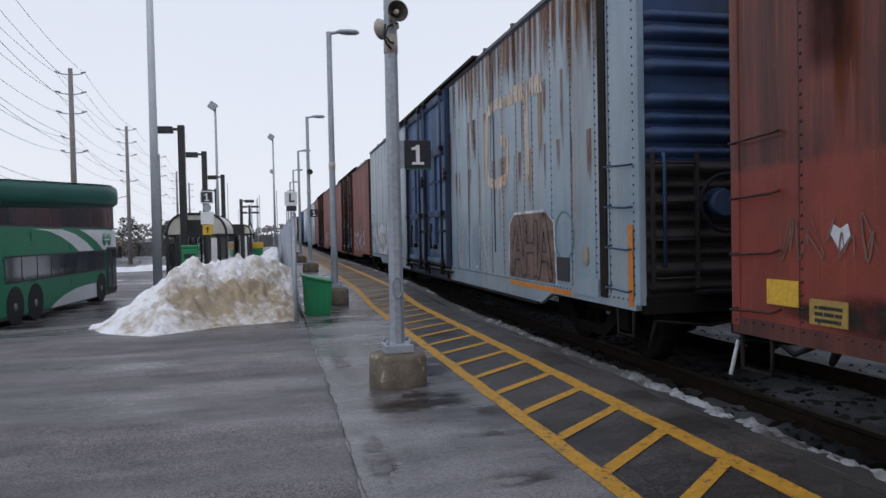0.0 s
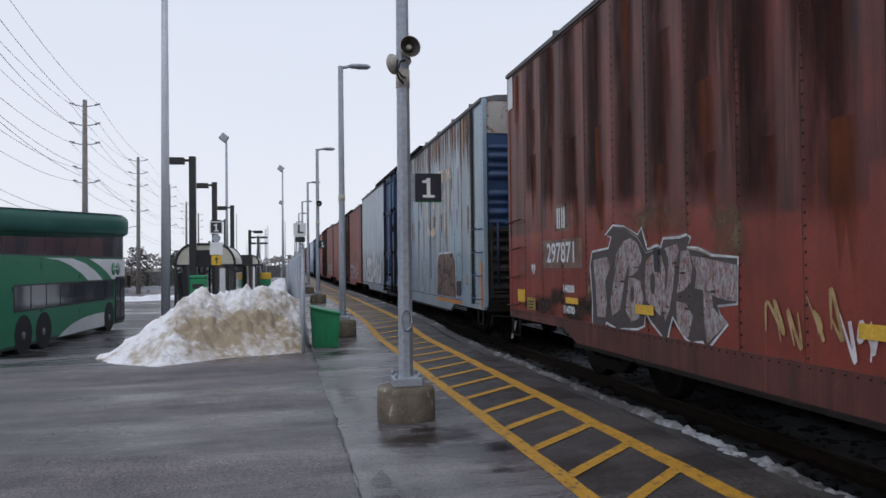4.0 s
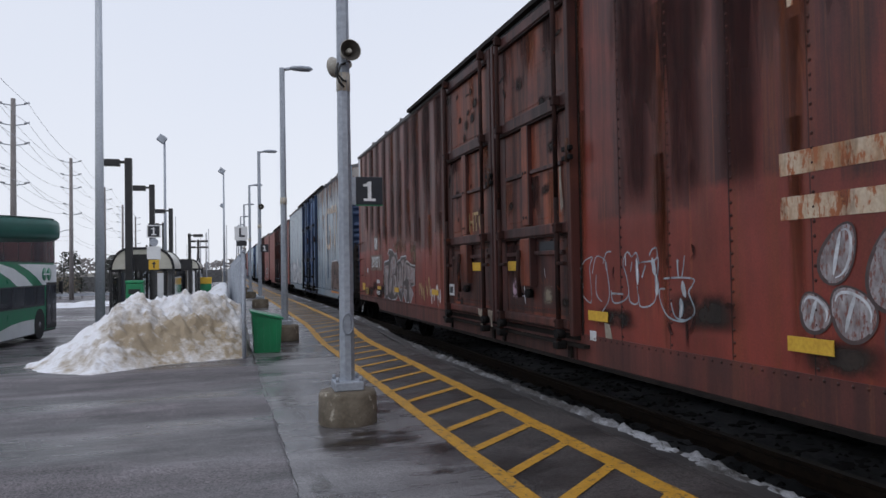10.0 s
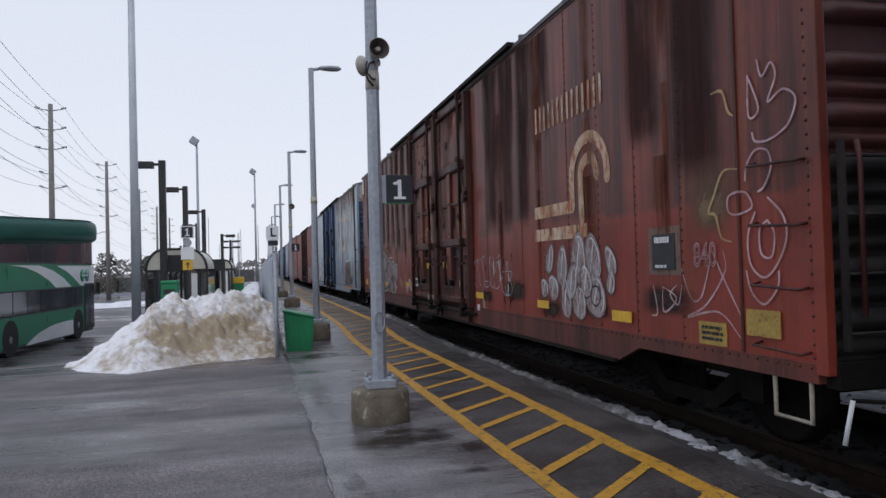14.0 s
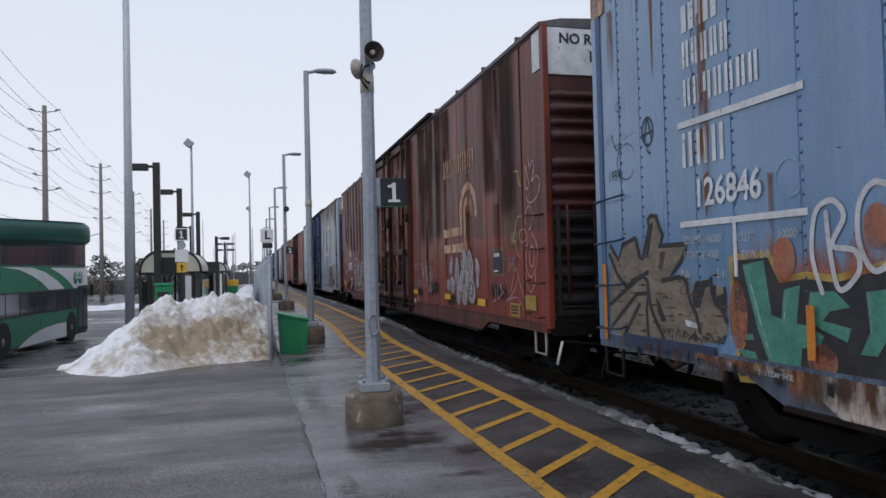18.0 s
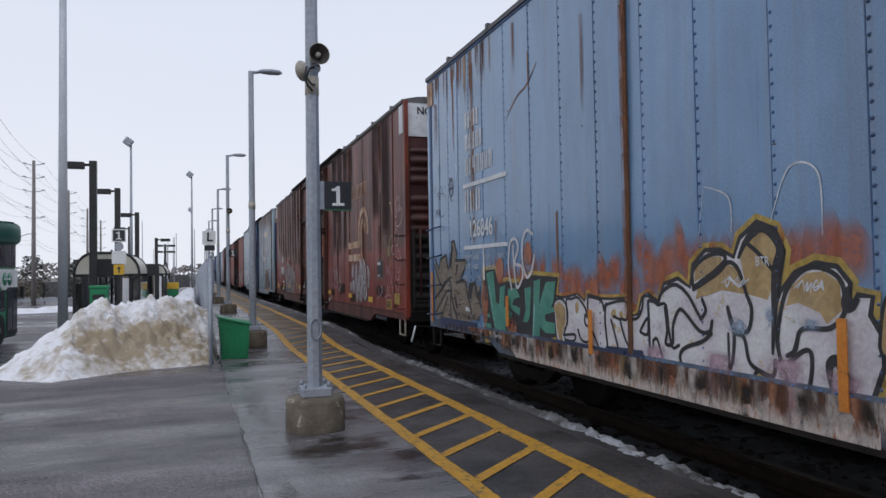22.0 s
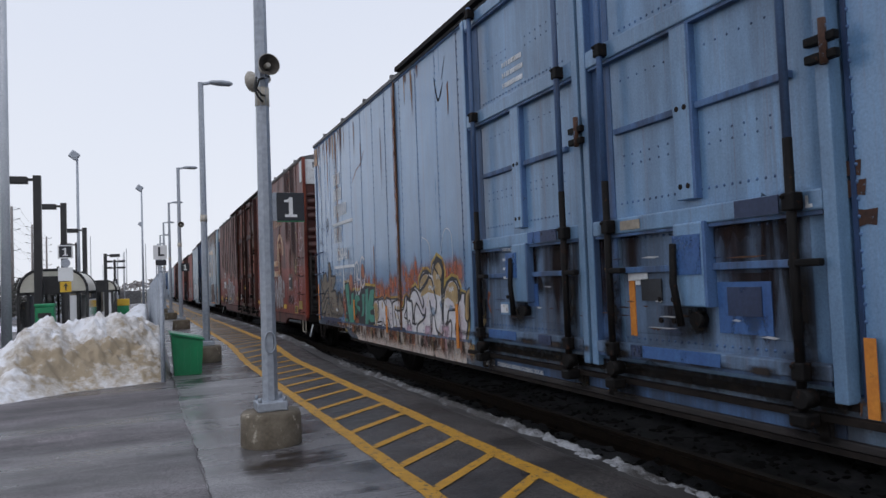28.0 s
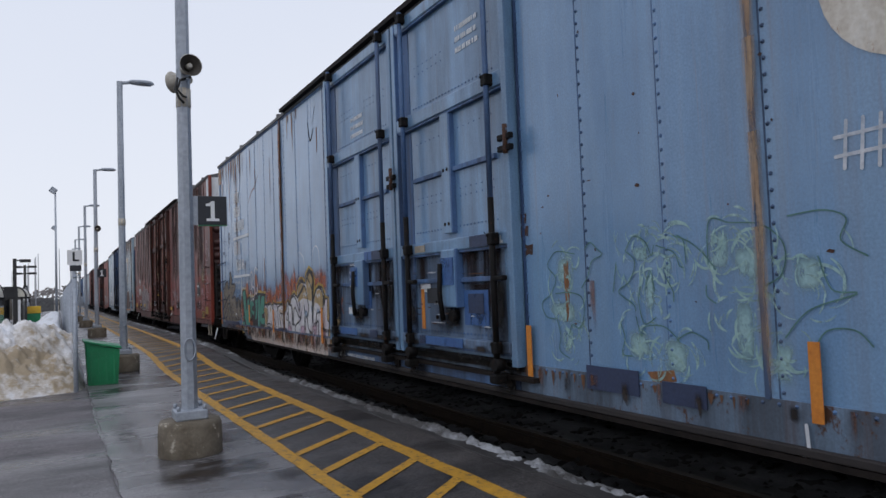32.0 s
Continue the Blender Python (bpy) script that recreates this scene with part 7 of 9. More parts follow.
R.fill([petal(1.77, 1.02, 0.14, 0.13)], M_hazetan, 0.044, "tan overspray on the door")
R.fill([petal(2.67, 1.06, 0.10, 0.16)], M_hazepink, 0.044, "faded pink spray on the door")
R.strokes([[(2.39, 1.10), (2.38, 0.99), (2.37, 0.90)], [(2.52, 1.00), (2.33, 0.97)], [(1.86, 1.30), (1.83, 1.20)]], 0.022, "white", 0.046, "white scratch on the door", taper=True, name="scrape")
R.bars(2.62, 1.85, 0.55, 0.05, M_sp["brown"], 8, 0.03, "faded line of stencilling")
R.label(0.95, 0.84, 0.62, 0.71, M_decal_w, "white painted bracket")
R.fill([[(0.69, 0.80), (0.60, 0.79), (0.55, 0.66), (0.44, 0.60), (0.42, 0.52), (0.60, 0.50), (0.66, 0.58)]], "tan", 0.014, "cream paint splash")
R.fill([[(-4.05, 1.2), (-4.53, 1.2), (-4.53, 1.6), (-4.05, 1.6)]], "brown", 0.0075, "tan frame patch", "repaint_patch")
R.label(-4.12, -4.46, 1.24, 1.54, M_decal_k, "black consolidated stencil panel", lift=0.006)
R.bars(-4.18, -4.40, 1.49, 0.05, M_decal_w, 31, 0.022)
R.bars(-4.18, -4.36, 1.27, 0.025, M_decal_w, 32, 0.022)
R.fill([[(-4.64, 2.05), (-4.92, 2.10), (-5.24, 2.04), (-5.25, 1.60), (-5.20, 1.46), (-4.85, 1.44), (-4.66, 1.52)]], M_olive, 0.007, "faded olive repaint patch")
R.strip(-5.27, 0.014, 0.66, 4.1, M_redframe, "dark vertical seam near the corner", 0.003)
for k in range(60):
    rr_ = random.Random(2000 + k)
    y = 12.5 - 0.676 * (k % 11) + rr_.uniform(-0.06, 0.06) if k % 2 else 1.1 - 0.676 * (k % 10) + rr_.uniform(-0.06, 0.06)
    z1_ = rr_.choice((4.05, 4.05, 3.4, 2.8, 2.2))
    wash(R, y, rr_.uniform(0.10, 0.30), z1_, z1_ - rr_.uniform(0.8, 2.4), M_rustred, 2100 + k, 0.0077 + 0.0002 * (k % 5))
for k in range(12):
    rr_ = random.Random(2200 + k)
    y = (0.3 - 0.5 * k) if k < 5 else 7.4 - 0.8 * (k - 5)
    wash(R, y, rr_.uniform(0.35, 0.8), 4.05, rr_.uniform(1.5, 2.2), M_sootred, 2300 + k, 0.0079 + 0.0004 * (k % 3), "black soot streaks on the paint", "soot_stain")
for k in range(14):
    rr_ = random.Random(2400 + k)
    y = 12.0 - 0.5 * k if k < 9 else 0.5 - 1.2 * (k - 9)
    R.fill([petal(y, rr_.uniform(0.75, 1.0), rr_.uniform(0.3, 0.6), rr_.uniform(0.08, 0.2))], M_splash, 0.0082 + 0.0003 * (k % 4), "dried mud splash", "mud_splash")
for k in range(22):
    rr_ = random.Random(2800 + k)
    y = rr_.choice((4.95, 4.25, 3.7, 2.9, 2.2, 1.6)) + rr_.uniform(-0.15, 0.15)
    z1_ = rr_.choice((4.0, 2.95, 2.3, 1.62))
    wash(R, y, rr_.uniform(0.25, 0.6), z1_, z1_ - rr_.uniform(0.4, 1.1), M_sootred if k % 4 else M_rustred, 2850 + k, 0.0375 + 0.0003 * (k % 6), "soot streak on the door", "soot_stain")
for k in range(40):
    rr_ = random.Random(2900 + k)
    R.fill([petal(rr_.uniform(1.35, 5.45), rr_.uniform(0.75, 3.9), rr_.uniform(0.03, 0.16), rr_.uniform(0.02, 0.10), rr_.uniform(-1, 1))], M_splash, 0.0396 + 0.0002 * (k % 5), "black scab of peeled paint", "paint_scab")
def soot_sheet(side, y0, y1, z1, z0, seed):
    """One side sheet dark with soot down to the edge of the repaint below."""
    rnd = random.Random(seed)
    n = 5
    low = [(y1 + (y0 - y1) * k / n, z0 + rnd.uniform(-0.025, 0.025)) for k in range(n + 1)]
    side.fill([[(y0, z1), (y1, z1)] + low], M_sheetsoot, 0.0084, "side sheet dark with soot", "soot_stain")


for k, (y0_, y1_, z0_) in enumerate(((0.46, -0.19, 1.72), (-0.23, -0.82, 1.70), (-0.86, -1.40, 1.74), (-3.6, -4.4, 2.3), (-4.3, -5.2, 1.9), (12.2, 11.7, 2.2), (11.6, 11.0, 2.0), (10.9, 10.3, 1.9), (10.2, 9.6, 1.8), (9.5, 8.9, 1.75), (8.8, 8.3, 1.8), (8.2, 7.6, 1.75), (7.5, 6.9, 1.6), (6.8, 6.2, 1.5), (6.1, 5.55, 1.8))):
    soot_sheet(R, y0_, y1_, 4.08, z0_, 3400 + k)
# the maker's mark: worn cream shapes only
R.blocks(-1.58, -3.36, 3.02, 0.30, M_logo, 7, "worn cream block of the maker's mark")
R.strokes([arc(-2.95, 2.20, 0.40, -8, 180) + [(-2.55, 2.08), (-2.555, 1.92)]], 0.125, M_logo, 0.0135, "worn cream arch of the maker's mark", False, name="mark_arch")
R.strokes([arc(-2.95, 2.20, 0.185, -5, 180) + [(-2.765, 2.0), (-2.77, 1.62)]], 0.12, M_logo, 0.0150, "worn cream inner arch of the maker's mark", False, name="mark_arch")
R.fill([[(-1.48, 1.99), (-2.60, 1.99), (-2.58, 1.85), (-1.48, 1.85)], [(-1.48, 1.72), (-2.88, 1.72), (-2.88, 1.58), (-1.48, 1.58)]], M_logo, 0.0125, "worn cream rail of the maker's mark", "mark_rail")
for tx_, dz_ in (("NO RUNNING", 0.12), ("BOARD", -0.08)):
    words(tx_, 0.17, M_decal_k, car_red, face_y(-0.82 if dz_ > 0 else -0.70, -9.425 - 0.026, 3.86 + h0 + dz_), "stencil_lettering", "black stencilled warning", 1.0, 0.005)
# graffiti on the red car
R.fill([petal(8.62, 1.72, 0.75, 0.17), petal(7.55, 1.55, 0.3, 0.32), petal(10.05, 0.95, 0.16, 0.32)], M_olive, 0.0074, "olive overspray round the piece", "overspray")
piece = [(9.98, 1.45), (9.58, 1.48), (9.51, 1.59), (9.65, 1.62), (9.47, 1.71), (9.24, 1.69), (8.95, 1.59), (8.87, 1.66), (8.80, 1.52), (8.76, 1.44), (8.60, 1.48), (8.52, 1.46), (8.48, 1.54), (8.20, 1.54), (8.09, 1.56), (8.04, 1.53), (8.09, 1.45), (7.94, 1.44), (7.75, 1.38), (7.41, 1.36), (7.43, 1.01), (7.68, 0.98), (7.64, 0.91), (7.55, 0.85), (7.73, 0.70), (7.83, 0.62), (7.89, 0.68), (8.06, 0.65), (8.14, 0.68), (8.27, 0.78), (8.34, 0.85), (8.40, 0.73), (8.44, 0.61), (8.57, 0.69), (8.71, 0.77), (8.82, 0.87), (8.84, 0.73), (8.97, 0.69), (9.21, 0.67), (9.40, 0.65), (9.66, 0.70), (9.69, 0.62), (10.00, 0.66), (9.99, 0.92), (10.04, 1.30)]
R.strokes([piece + piece[:1]], 0.050, M_hazewhite, 0.0110, "white outer line of the piece", False)
R.strokes([piece + piece[:1]], 0.022, "white", 0.0122, "white outer line of the piece", False)
R.fill([piece], M_op["ink"], 0.0118, "dark grey ground of the silver letters")
R.fill([[(9.95, 1.36), (9.61, 1.39), (9.54, 1.28), (9.67, 1.13), (9.63, 0.91), (9.68, 0.75), (9.87, 0.75), (9.90, 1.02)], [(9.40, 1.42), (9.24, 1.54), (9.07, 1.57), (9.00, 1.50), (9.08, 1.37), (9.19, 1.23), (9.26, 1.05), (9.34, 0.85), (9.51, 0.78), (9.55, 0.94), (9.47, 1.14)], [(9.03, 1.55), (8.94, 1.50), (8.86, 1.37), (8.95, 1.25), (9.09, 1.19), (8.90, 1.15), (8.85, 0.98), (8.95, 0.79), (9.10, 0.75), (9.21, 0.85), (9.15, 1.14), (9.11, 1.37)], [(8.79, 1.34), (8.67, 1.40), (8.51, 1.39), (8.45, 1.24), (8.47, 1.00), (8.54, 0.84), (8.68, 0.91), (8.80, 0.97), (8.82, 1.15)], [(8.46, 1.45), (8.24, 1.49), (8.22, 1.43), (8.29, 1.28), (8.33, 1.09), (8.38, 0.93), (8.46, 0.80), (8.50, 0.90), (8.42, 1.16), (8.39, 1.36)]], M_bubble, 0.0140, "silver letter with mauve haze")
R.fill([[(8.19, 1.42), (8.07, 1.43), (8.02, 1.28), (8.05, 1.16), (8.15, 1.09), (8.27, 1.06), (8.23, 1.17)], [(8.28, 0.99), (8.13, 0.98), (8.02, 0.88), (8.10, 0.69), (8.19, 0.71), (8.27, 0.82)], [(8.04, 1.38), (7.85, 1.36), (7.41, 1.30), (7.43, 1.03), (7.55, 1.03), (7.76, 1.06), (7.76, 1.09), (7.99, 1.11), (7.96, 1.24)], [(7.87, 1.10), (7.75, 1.07), (7.74, 0.97), (7.57, 0.85), (7.83, 0.67), (7.86, 0.83)]], M_bubble, 0.0140, "silver letter with mauve haze")
R.fill([[(8.62, 1.13), (8.64, 1.06), (8.67, 1.03), (8.70, 1.04), (8.72, 1.09), (8.72, 1.17), (8.70, 1.22), (8.66, 1.24), (8.63, 1.20)], [(9.03, 1.02), (9.04, 0.97), (9.06, 0.94), (9.10, 0.95), (9.11, 0.99), (9.11, 1.05), (9.09, 1.09), (9.06, 1.10), (9.03, 1.07)], [(8.27, 1.25), (8.21, 1.29), (8.23, 1.15), (8.29, 1.12)], [(9.60, 1.11), (9.54, 1.14), (9.57, 0.92), (9.61, 0.90)]], M_op["ink"], 0.0165, "dark counter of a letter")
R.strokes([[(9.31, 1.58), (9.36, 1.40), (9.47, 1.14), (9.54, 0.92)], [(9.04, 1.28), (8.93, 1.28), (8.86, 1.34)], [(7.99, 1.35), (7.96, 1.24), (7.99, 1.12)], [(7.76, 1.07), (7.64, 1.03), (7.44, 1.02)], [(9.47, 1.70), (9.21, 1.67), (8.94, 1.58), (8.78, 1.43), (8.54, 1.47)]], 0.016, M_op["ink"], 0.0170, "dark grey outline in the piece", False, True)
R.strokes([[(9.47, 1.70), (9.21, 1.67), (8.94, 1.57), (8.78, 1.42), (8.54, 1.46)], [(8.09, 1.44), (7.93, 1.43), (7.75, 1.38)]], 0.022, "tan", 0.0178, "orange tan overspray line", False, True)
R.fill([[(8.62, 1.46), (8.54, 1.46), (8.52, 1.24), (8.60, 1.24)]], M_decal_k, 0.03, "small black card holder", "card_holder")
for k in range(22):
    rr_ = random.Random(720 + k)
    R.fill([petal(9.75 - rr_.uniform(0, 2.2), rr_.uniform(0.85, 1.4), rr_.uniform(0.012, 0.05), rr_.uniform(0.005, 0.012))], M_rustbrown, 0.0222, "rust brown chip in the silver paint", "rust_chip")
R.scribble(7.15, 6.42, 0.74, 1.16, 4, 0.03, "gold", 12, "faded yellow tag")
R.scribble(6.42, 5.80, 0.66, 1.12, 5, 0.028, "lilac", 14, "lilac and white tag")
R.strokes([[(0.90, 1.40), (1.04, 1.36), (1.14, 1.26), (1.08, 1.14), (1.09, 1.04), (0.95, 0.97), (0.92, 1.01), (0.92, 1.12), (0.94, 1.30), (0.88, 1.39)], [(0.89, 1.25), (0.81, 1.40), (0.65, 1.36), (0.62, 1.26), (0.59, 1.11), (0.61, 1.00), (0.72, 0.90)], [(0.82, 1.23), (0.83, 1.12), (0.81, 1.04), (0.73, 0.99)], [(0.69, 1.34), (0.63, 1.43), (0.55, 1.44)], [(0.56, 1.09), (0.52, 0.99), (0.36, 1.01), (0.27, 1.08), (0.30, 1.22), (0.35, 1.34), (0.28, 1.43), (0.21, 1.39), (0.14, 1.42), (0.10, 1.33)], [(0.27, 1.07), (0.25, 1.01), (0.17, 0.99), (0.12, 1.03), (0.14, 1.14)], [(0.12, 1.05), (0.10, 0.98), (-0.01, 0.98), (-0.11, 1.03), (-0.14, 1.13), (-0.17, 1.37), (-0.10, 1.35), (0.12, 1.34)]], 0.014, M_paletag, 0.0130, "pale blue outline tag")
R.strokes([[(-0.05, 1.40), (-0.09, 1.44), (-0.15, 1.45), (-0.16, 1.37)], [(-0.24, 1.21), (-0.43, 1.22), (-0.61, 1.21), (-0.59, 1.16), (-0.55, 1.11), (-0.61, 1.00), (-0.59, 0.94), (-0.45, 0.89), (-0.28, 0.92), (-0.19, 1.03), (-0.18, 1.12), (-0.25, 1.13)], [(-0.43, 1.35), (-0.42, 1.29), (-0.43, 1.22)], [(-0.51, 1.38), (-0.49, 1.29), (-0.47, 1.22)], [(-0.33, 1.02), (-0.38, 0.92), (-0.50, 0.90)]], 0.014, M_paletag, 0.0130, "pale blue outline tag")
R.strokes([[(0.31, 1.41), (0.31, 1.32)], [(0.14, 1.37), (0.13, 1.28), (0.13, 1.16)], [(-0.09, 1.37), (-0.11, 1.30), (-0.12, 1.24)], [(-0.14, 1.24), (-0.15, 1.15), (-0.14, 1.08)], [(-0.42, 1.35), (-0.43, 1.23)], [(-0.48, 1.19), (-0.49, 1.13), (-0.51, 1.08)], [(-0.45, 1.06), (-0.46, 0.99), (-0.44, 0.92)], [(0.65, 1.34), (0.63, 1.28)], [(0.55, 1.07), (0.36, 1.07)], [(0.21, 1.34), (0.23, 1.27)], [(0.01, 1.31), (0.06, 1.22)]], 0.050, M_paletag, 0.0150, "white sprayed dash with drips", taper=True)
R.strokes([[(0.31, 1.41), (0.31, 1.32)], [(0.14, 1.37), (0.13, 1.28), (0.13, 1.16)], [(-0.09, 1.37), (-0.11, 1.30), (-0.12, 1.24)], [(-0.14, 1.24), (-0.15, 1.15), (-0.14, 1.08)], [(-0.42, 1.35), (-0.43, 1.23)], [(-0.48, 1.19), (-0.49, 1.13), (-0.51, 1.08)], [(-0.45, 1.06), (-0.46, 0.99), (-0.44, 0.92)], [(0.65, 1.34), (0.63, 1.28)]], 0.026, "white", 0.0160, "white sprayed dash with drips", taper=True)
R.strokes([[(-0.26, 0.89), (-0.31, 0.81), (-0.38, 0.74)], [(-0.52, 0.90), (-0.51, 0.76), (-0.54, 0.65)], [(-0.63, 0.97), (-0.58, 0.85), (-0.49, 0.76)], [(0.51, 1.30), (0.53, 1.22), (0.49, 1.17)], [(-0.31, 1.40), (-0.29, 1.31), (-0.31, 1.26)], [(-0.60, 1.46), (-0.63, 1.39), (-0.56, 1.33)], [(-0.94, 1.03), (-1.00, 1.03), (-1.04, 0.99)]], 0.045, M_sootred, 0.0105, "dull grey spray line", taper=True)
petals = [(-1.90, 1.37, 0.10, 0.17, 0.5), (-1.72, 1.03, 0.10, 0.11, -0.5), (-1.98, 1.04, 0.13, 0.15, -0.7), (-2.24, 1.29, 0.13, 0.22, 0.2), (-2.32, 0.94, 0.12, 0.22, -0.1), (-2.66, 1.37, 0.17, 0.26, 0.1),
          (-2.66, 0.90, 0.15, 0.17, 0.3), (-2.98, 1.36, 0.17, 0.24, -0.15), (-3.04, 0.98, 0.20, 0.20, 0.2), (-3.36, 1.33, 0.09, 0.15, -0.5), (-3.36, 1.12, 0.08, 0.11, 0.3), (-2.48, 1.12, 0.12, 0.20, 0.5), (-2.82, 1.13, 0.12, 0.17, -0.3)]
for k, (y, z, a_, b_, r_) in enumerate(petals):
    out = petal(y, z, a_ * 1.06, b_ * 1.06, r_, tip=0.25)
    R.strokes([out + out[:2]], 0.024, M_op["dark"], 0.0142 + 0.0003 * k, "dark outline of a bubble")
    R.fill([out], M_bubble, 0.0147 + 0.0003 * k, "silver white sprayed bubble")
    R.strokes([petal(y, z, a_ * 0.86, b_ * 0.86, r_, tip=0.25)[3:13]], 0.018, "white", 0.0205, "white line in a bubble", taper=True)
    R.strokes([[(y + a_ * 0.3, z - b_ * 0.7), (y + a_ * 0.05, z), (y - a_ * 0.25, z + b_ * 0.7)]], 0.026, "white", 0.0215, "white glint in a bubble", taper=True)
R.strokes([petal(-3.04, 0.98, 0.10, 0.10) + [(-2.94, 0.98)]], 0.022, "black", 0.0235, "dark ring in a bubble")
R.strokes([[(-5.41, 2.57), (-5.41, 2.29), (-5.51, 2.33), (-5.41, 2.57)], [(-5.51, 2.65), (-5.55, 2.53), (-5.64, 2.60), (-5.68, 2.50), (-5.60, 2.35), (-5.74, 2.40), (-5.85, 2.32), (-5.78, 2.17), (-5.61, 2.10), (-5.47, 2.11), (-5.44, 2.17)], [(-5.35, 1.86), (-5.37, 1.96), (-5.46, 2.05), (-5.58, 2.03), (-5.61, 1.92), (-5.54, 1.80), (-5.48, 1.77)], [(-5.26, 1.79), (-5.16, 1.76), (-5.16, 1.66), (-5.26, 1.63), (-5.41, 1.67), (-5.36, 1.77), (-5.26, 1.79)], [(-5.57, 1.72), (-5.70, 1.60), (-5.73, 1.45), (-5.64, 1.28), (-5.51, 1.19), (-5.38, 1.28), (-5.36, 1.47), (-5.44, 1.63)], [(-5.56, 1.57), (-5.48, 1.51), (-5.49, 1.35), (-5.59, 1.33), (-5.62, 1.48), (-5.56, 1.57)], [(-5.33, 1.23), (-5.38, 1.09), (-5.50, 1.01), (-5.63, 1.12), (-5.65, 1.23)]], 0.016, "pink", 0.024, "tall looping pink tag", taper=False)
R.strokes([[(-5.00, 2.54), (-5.13, 2.53), (-5.19, 2.38), (-5.25, 2.33)], [(-5.27, 1.95), (-5.11, 1.95), (-5.00, 1.79), (-4.93, 1.67), (-5.01, 1.64), (-5.07, 1.48), (-5.19, 1.44)]], 0.024, "gold", 0.0245, "yellow sprayed curve", taper=True)
R.strokes([[(-4.11, 1.12), (-4.17, 0.88), (-4.07, 0.85)], [(-4.26, 1.10), (-4.27, 0.89), (-4.46, 1.01), (-4.26, 1.10)], [(-4.47, 1.12), (-4.37, 1.04), (-4.48, 0.96), (-4.54, 1.12)], [(-4.54, 1.25), (-4.66, 1.02), (-4.78, 1.02), (-4.87, 1.18), (-4.94, 1.39)], [(-5.07, 1.38), (-5.09, 1.23), (-4.86, 0.98), (-4.61, 0.87), (-5.00, 0.93), (-5.24, 0.76)], [(-4.94, 1.39), (-5.07, 1.18), (-5.25, 0.92)]], 0.017, "pink", 0.0125, "crossed pink tag lines", taper=True)
R.text("840", -4.64, -5.08, 1.345, 0.26, M_sp["pink"], 0.0115, "sprayed_letters", "pink outlined numerals", 0.75, 0.004)
R.text("840", -4.645, -5.085, 1.345, 0.26, M_red, 0.0155, "sprayed_letters", "red fill of the numerals", 0.75, -0.006)

# the railway-blue car
car_blue, yc_ = boxcar(-26.45, -7.25, -19.10, -14.72, M_blue, M_bluedoor, M_blueframe, M_deepblue, M_blue,
                       "railway blue boxcar with large colourful graffiti", seams=0.745,
                       front=(-14.42, -13.77, -13.10, -12.48, -11.81, -11.19, -10.55, -9.92, -9.28, -8.85, -8.455, -8.07, -7.72))
D = Side(car_blue, yc_)
for k, (y1_, z_) in enumerate(((-9.2, 3.22), (-9.32, 2.94), (-9.62, 2.64))):
    D.blocks(-8.74, y1_, z_, 0.21, M_decal_w, (5, 5, 7)[k], "owner's name as plain white blocks")
D.label(-8.65, -9.98, 2.375, 2.425, M_decal_w, "white painted rule")
D.blocks(-8.70, -9.26, 2.20, 0.27, M_decal_w, 3, "owner's initials as plain white blocks")
D.text("126846", -8.81, -9.62, 1.84, 0.29, M_decal_w, 0.013, "car_number", "white stencilled car number", 0.86)
D.label(-8.65, -9.98, 1.60, 1.645, M_decal_w, "white painted rule")
D.label(-9.28, -9.31, 1.22, 1.60, M_decal_w, "white painted rule")
for tx, ya, yb, z_ in (("LD.LMT.-146000", -8.61, -9.23, 1.495), ("CU.FT.", -9.32, -9.52, 1.49), ("10000", -9.69, -9.92, 1.495), ("LT.WT.-114000", -8.60, -9.20, 1.38), ("EXW. 8-9", -9.32, -9.68, 1.37), ("PUS.", -8.62, -8.78, 1.24), ("2-91", -9.06, -9.23, 1.24)):
    D.text(tx, ya, yb, z_, 0.085, M_dull, 0.013, "stencil_lettering", "small white stencilled lettering", 0.78, 0.001)
D.text("2 IN. COMP SHOE", -9.49, -9.86, 0.585, 0.05, M_dull, 0.034, "stencil_lettering", "small white stencilled lettering", 0.8, 0.001)
D.strokes([arc(-9.83, 1.85, 0.12, 0, 360, 16)], 0.012, "sky", 0.013, "faint chalk circle")
D.label(-7.25, -7.5, 3.72, 4.06, M_logo, "rusty white corner patch")
D.strip(-7.36, 0.10, 0.66, 4.08, M_blueframe, "dark blue recessed corner strip", 0.001)
D.strip(-12.28, 0.055, 0.66, 4.1, M_rustdark, "rusty vertical post", 0.006)
D.strip(-21.24, 0.03, 0.66, 4.1, M_blueframe, "riveted vertical post", 0.004)
for k in range(10):
    wash(D, -12.28, 0.12, 4.05 - 0.3 * k, 3.1 - 0.3 * k, M_rustwash, 2500 + k, 0.031 + 0.0004 * (k % 4), "rust streak on the post")
for k in range(6):
    wash(D, -21.24 - 0.02, 0.10, 4.05 - 0.5 * k, 3.0 - 0.5 * k, M_rustpale, 2520 + k, 0.031 + 0.0004 * (k % 4), "soft rust streak beside the post")
for k in range(40):
    rr_ = random.Random(2550 + k)
    y = -7.4 - rr_.uniform(0, 2.2) if k % 2 else -7.4 - rr_.uniform(0, 18)
    if not -19 < y < -14.4:
        wash(D, y, rr_.uniform(0.04, 0.16), 4.07, 4.07 - rr_.uniform(0.15, 0.9), M_rustwash if k % 3 else M_rustpale, 2600 + k)
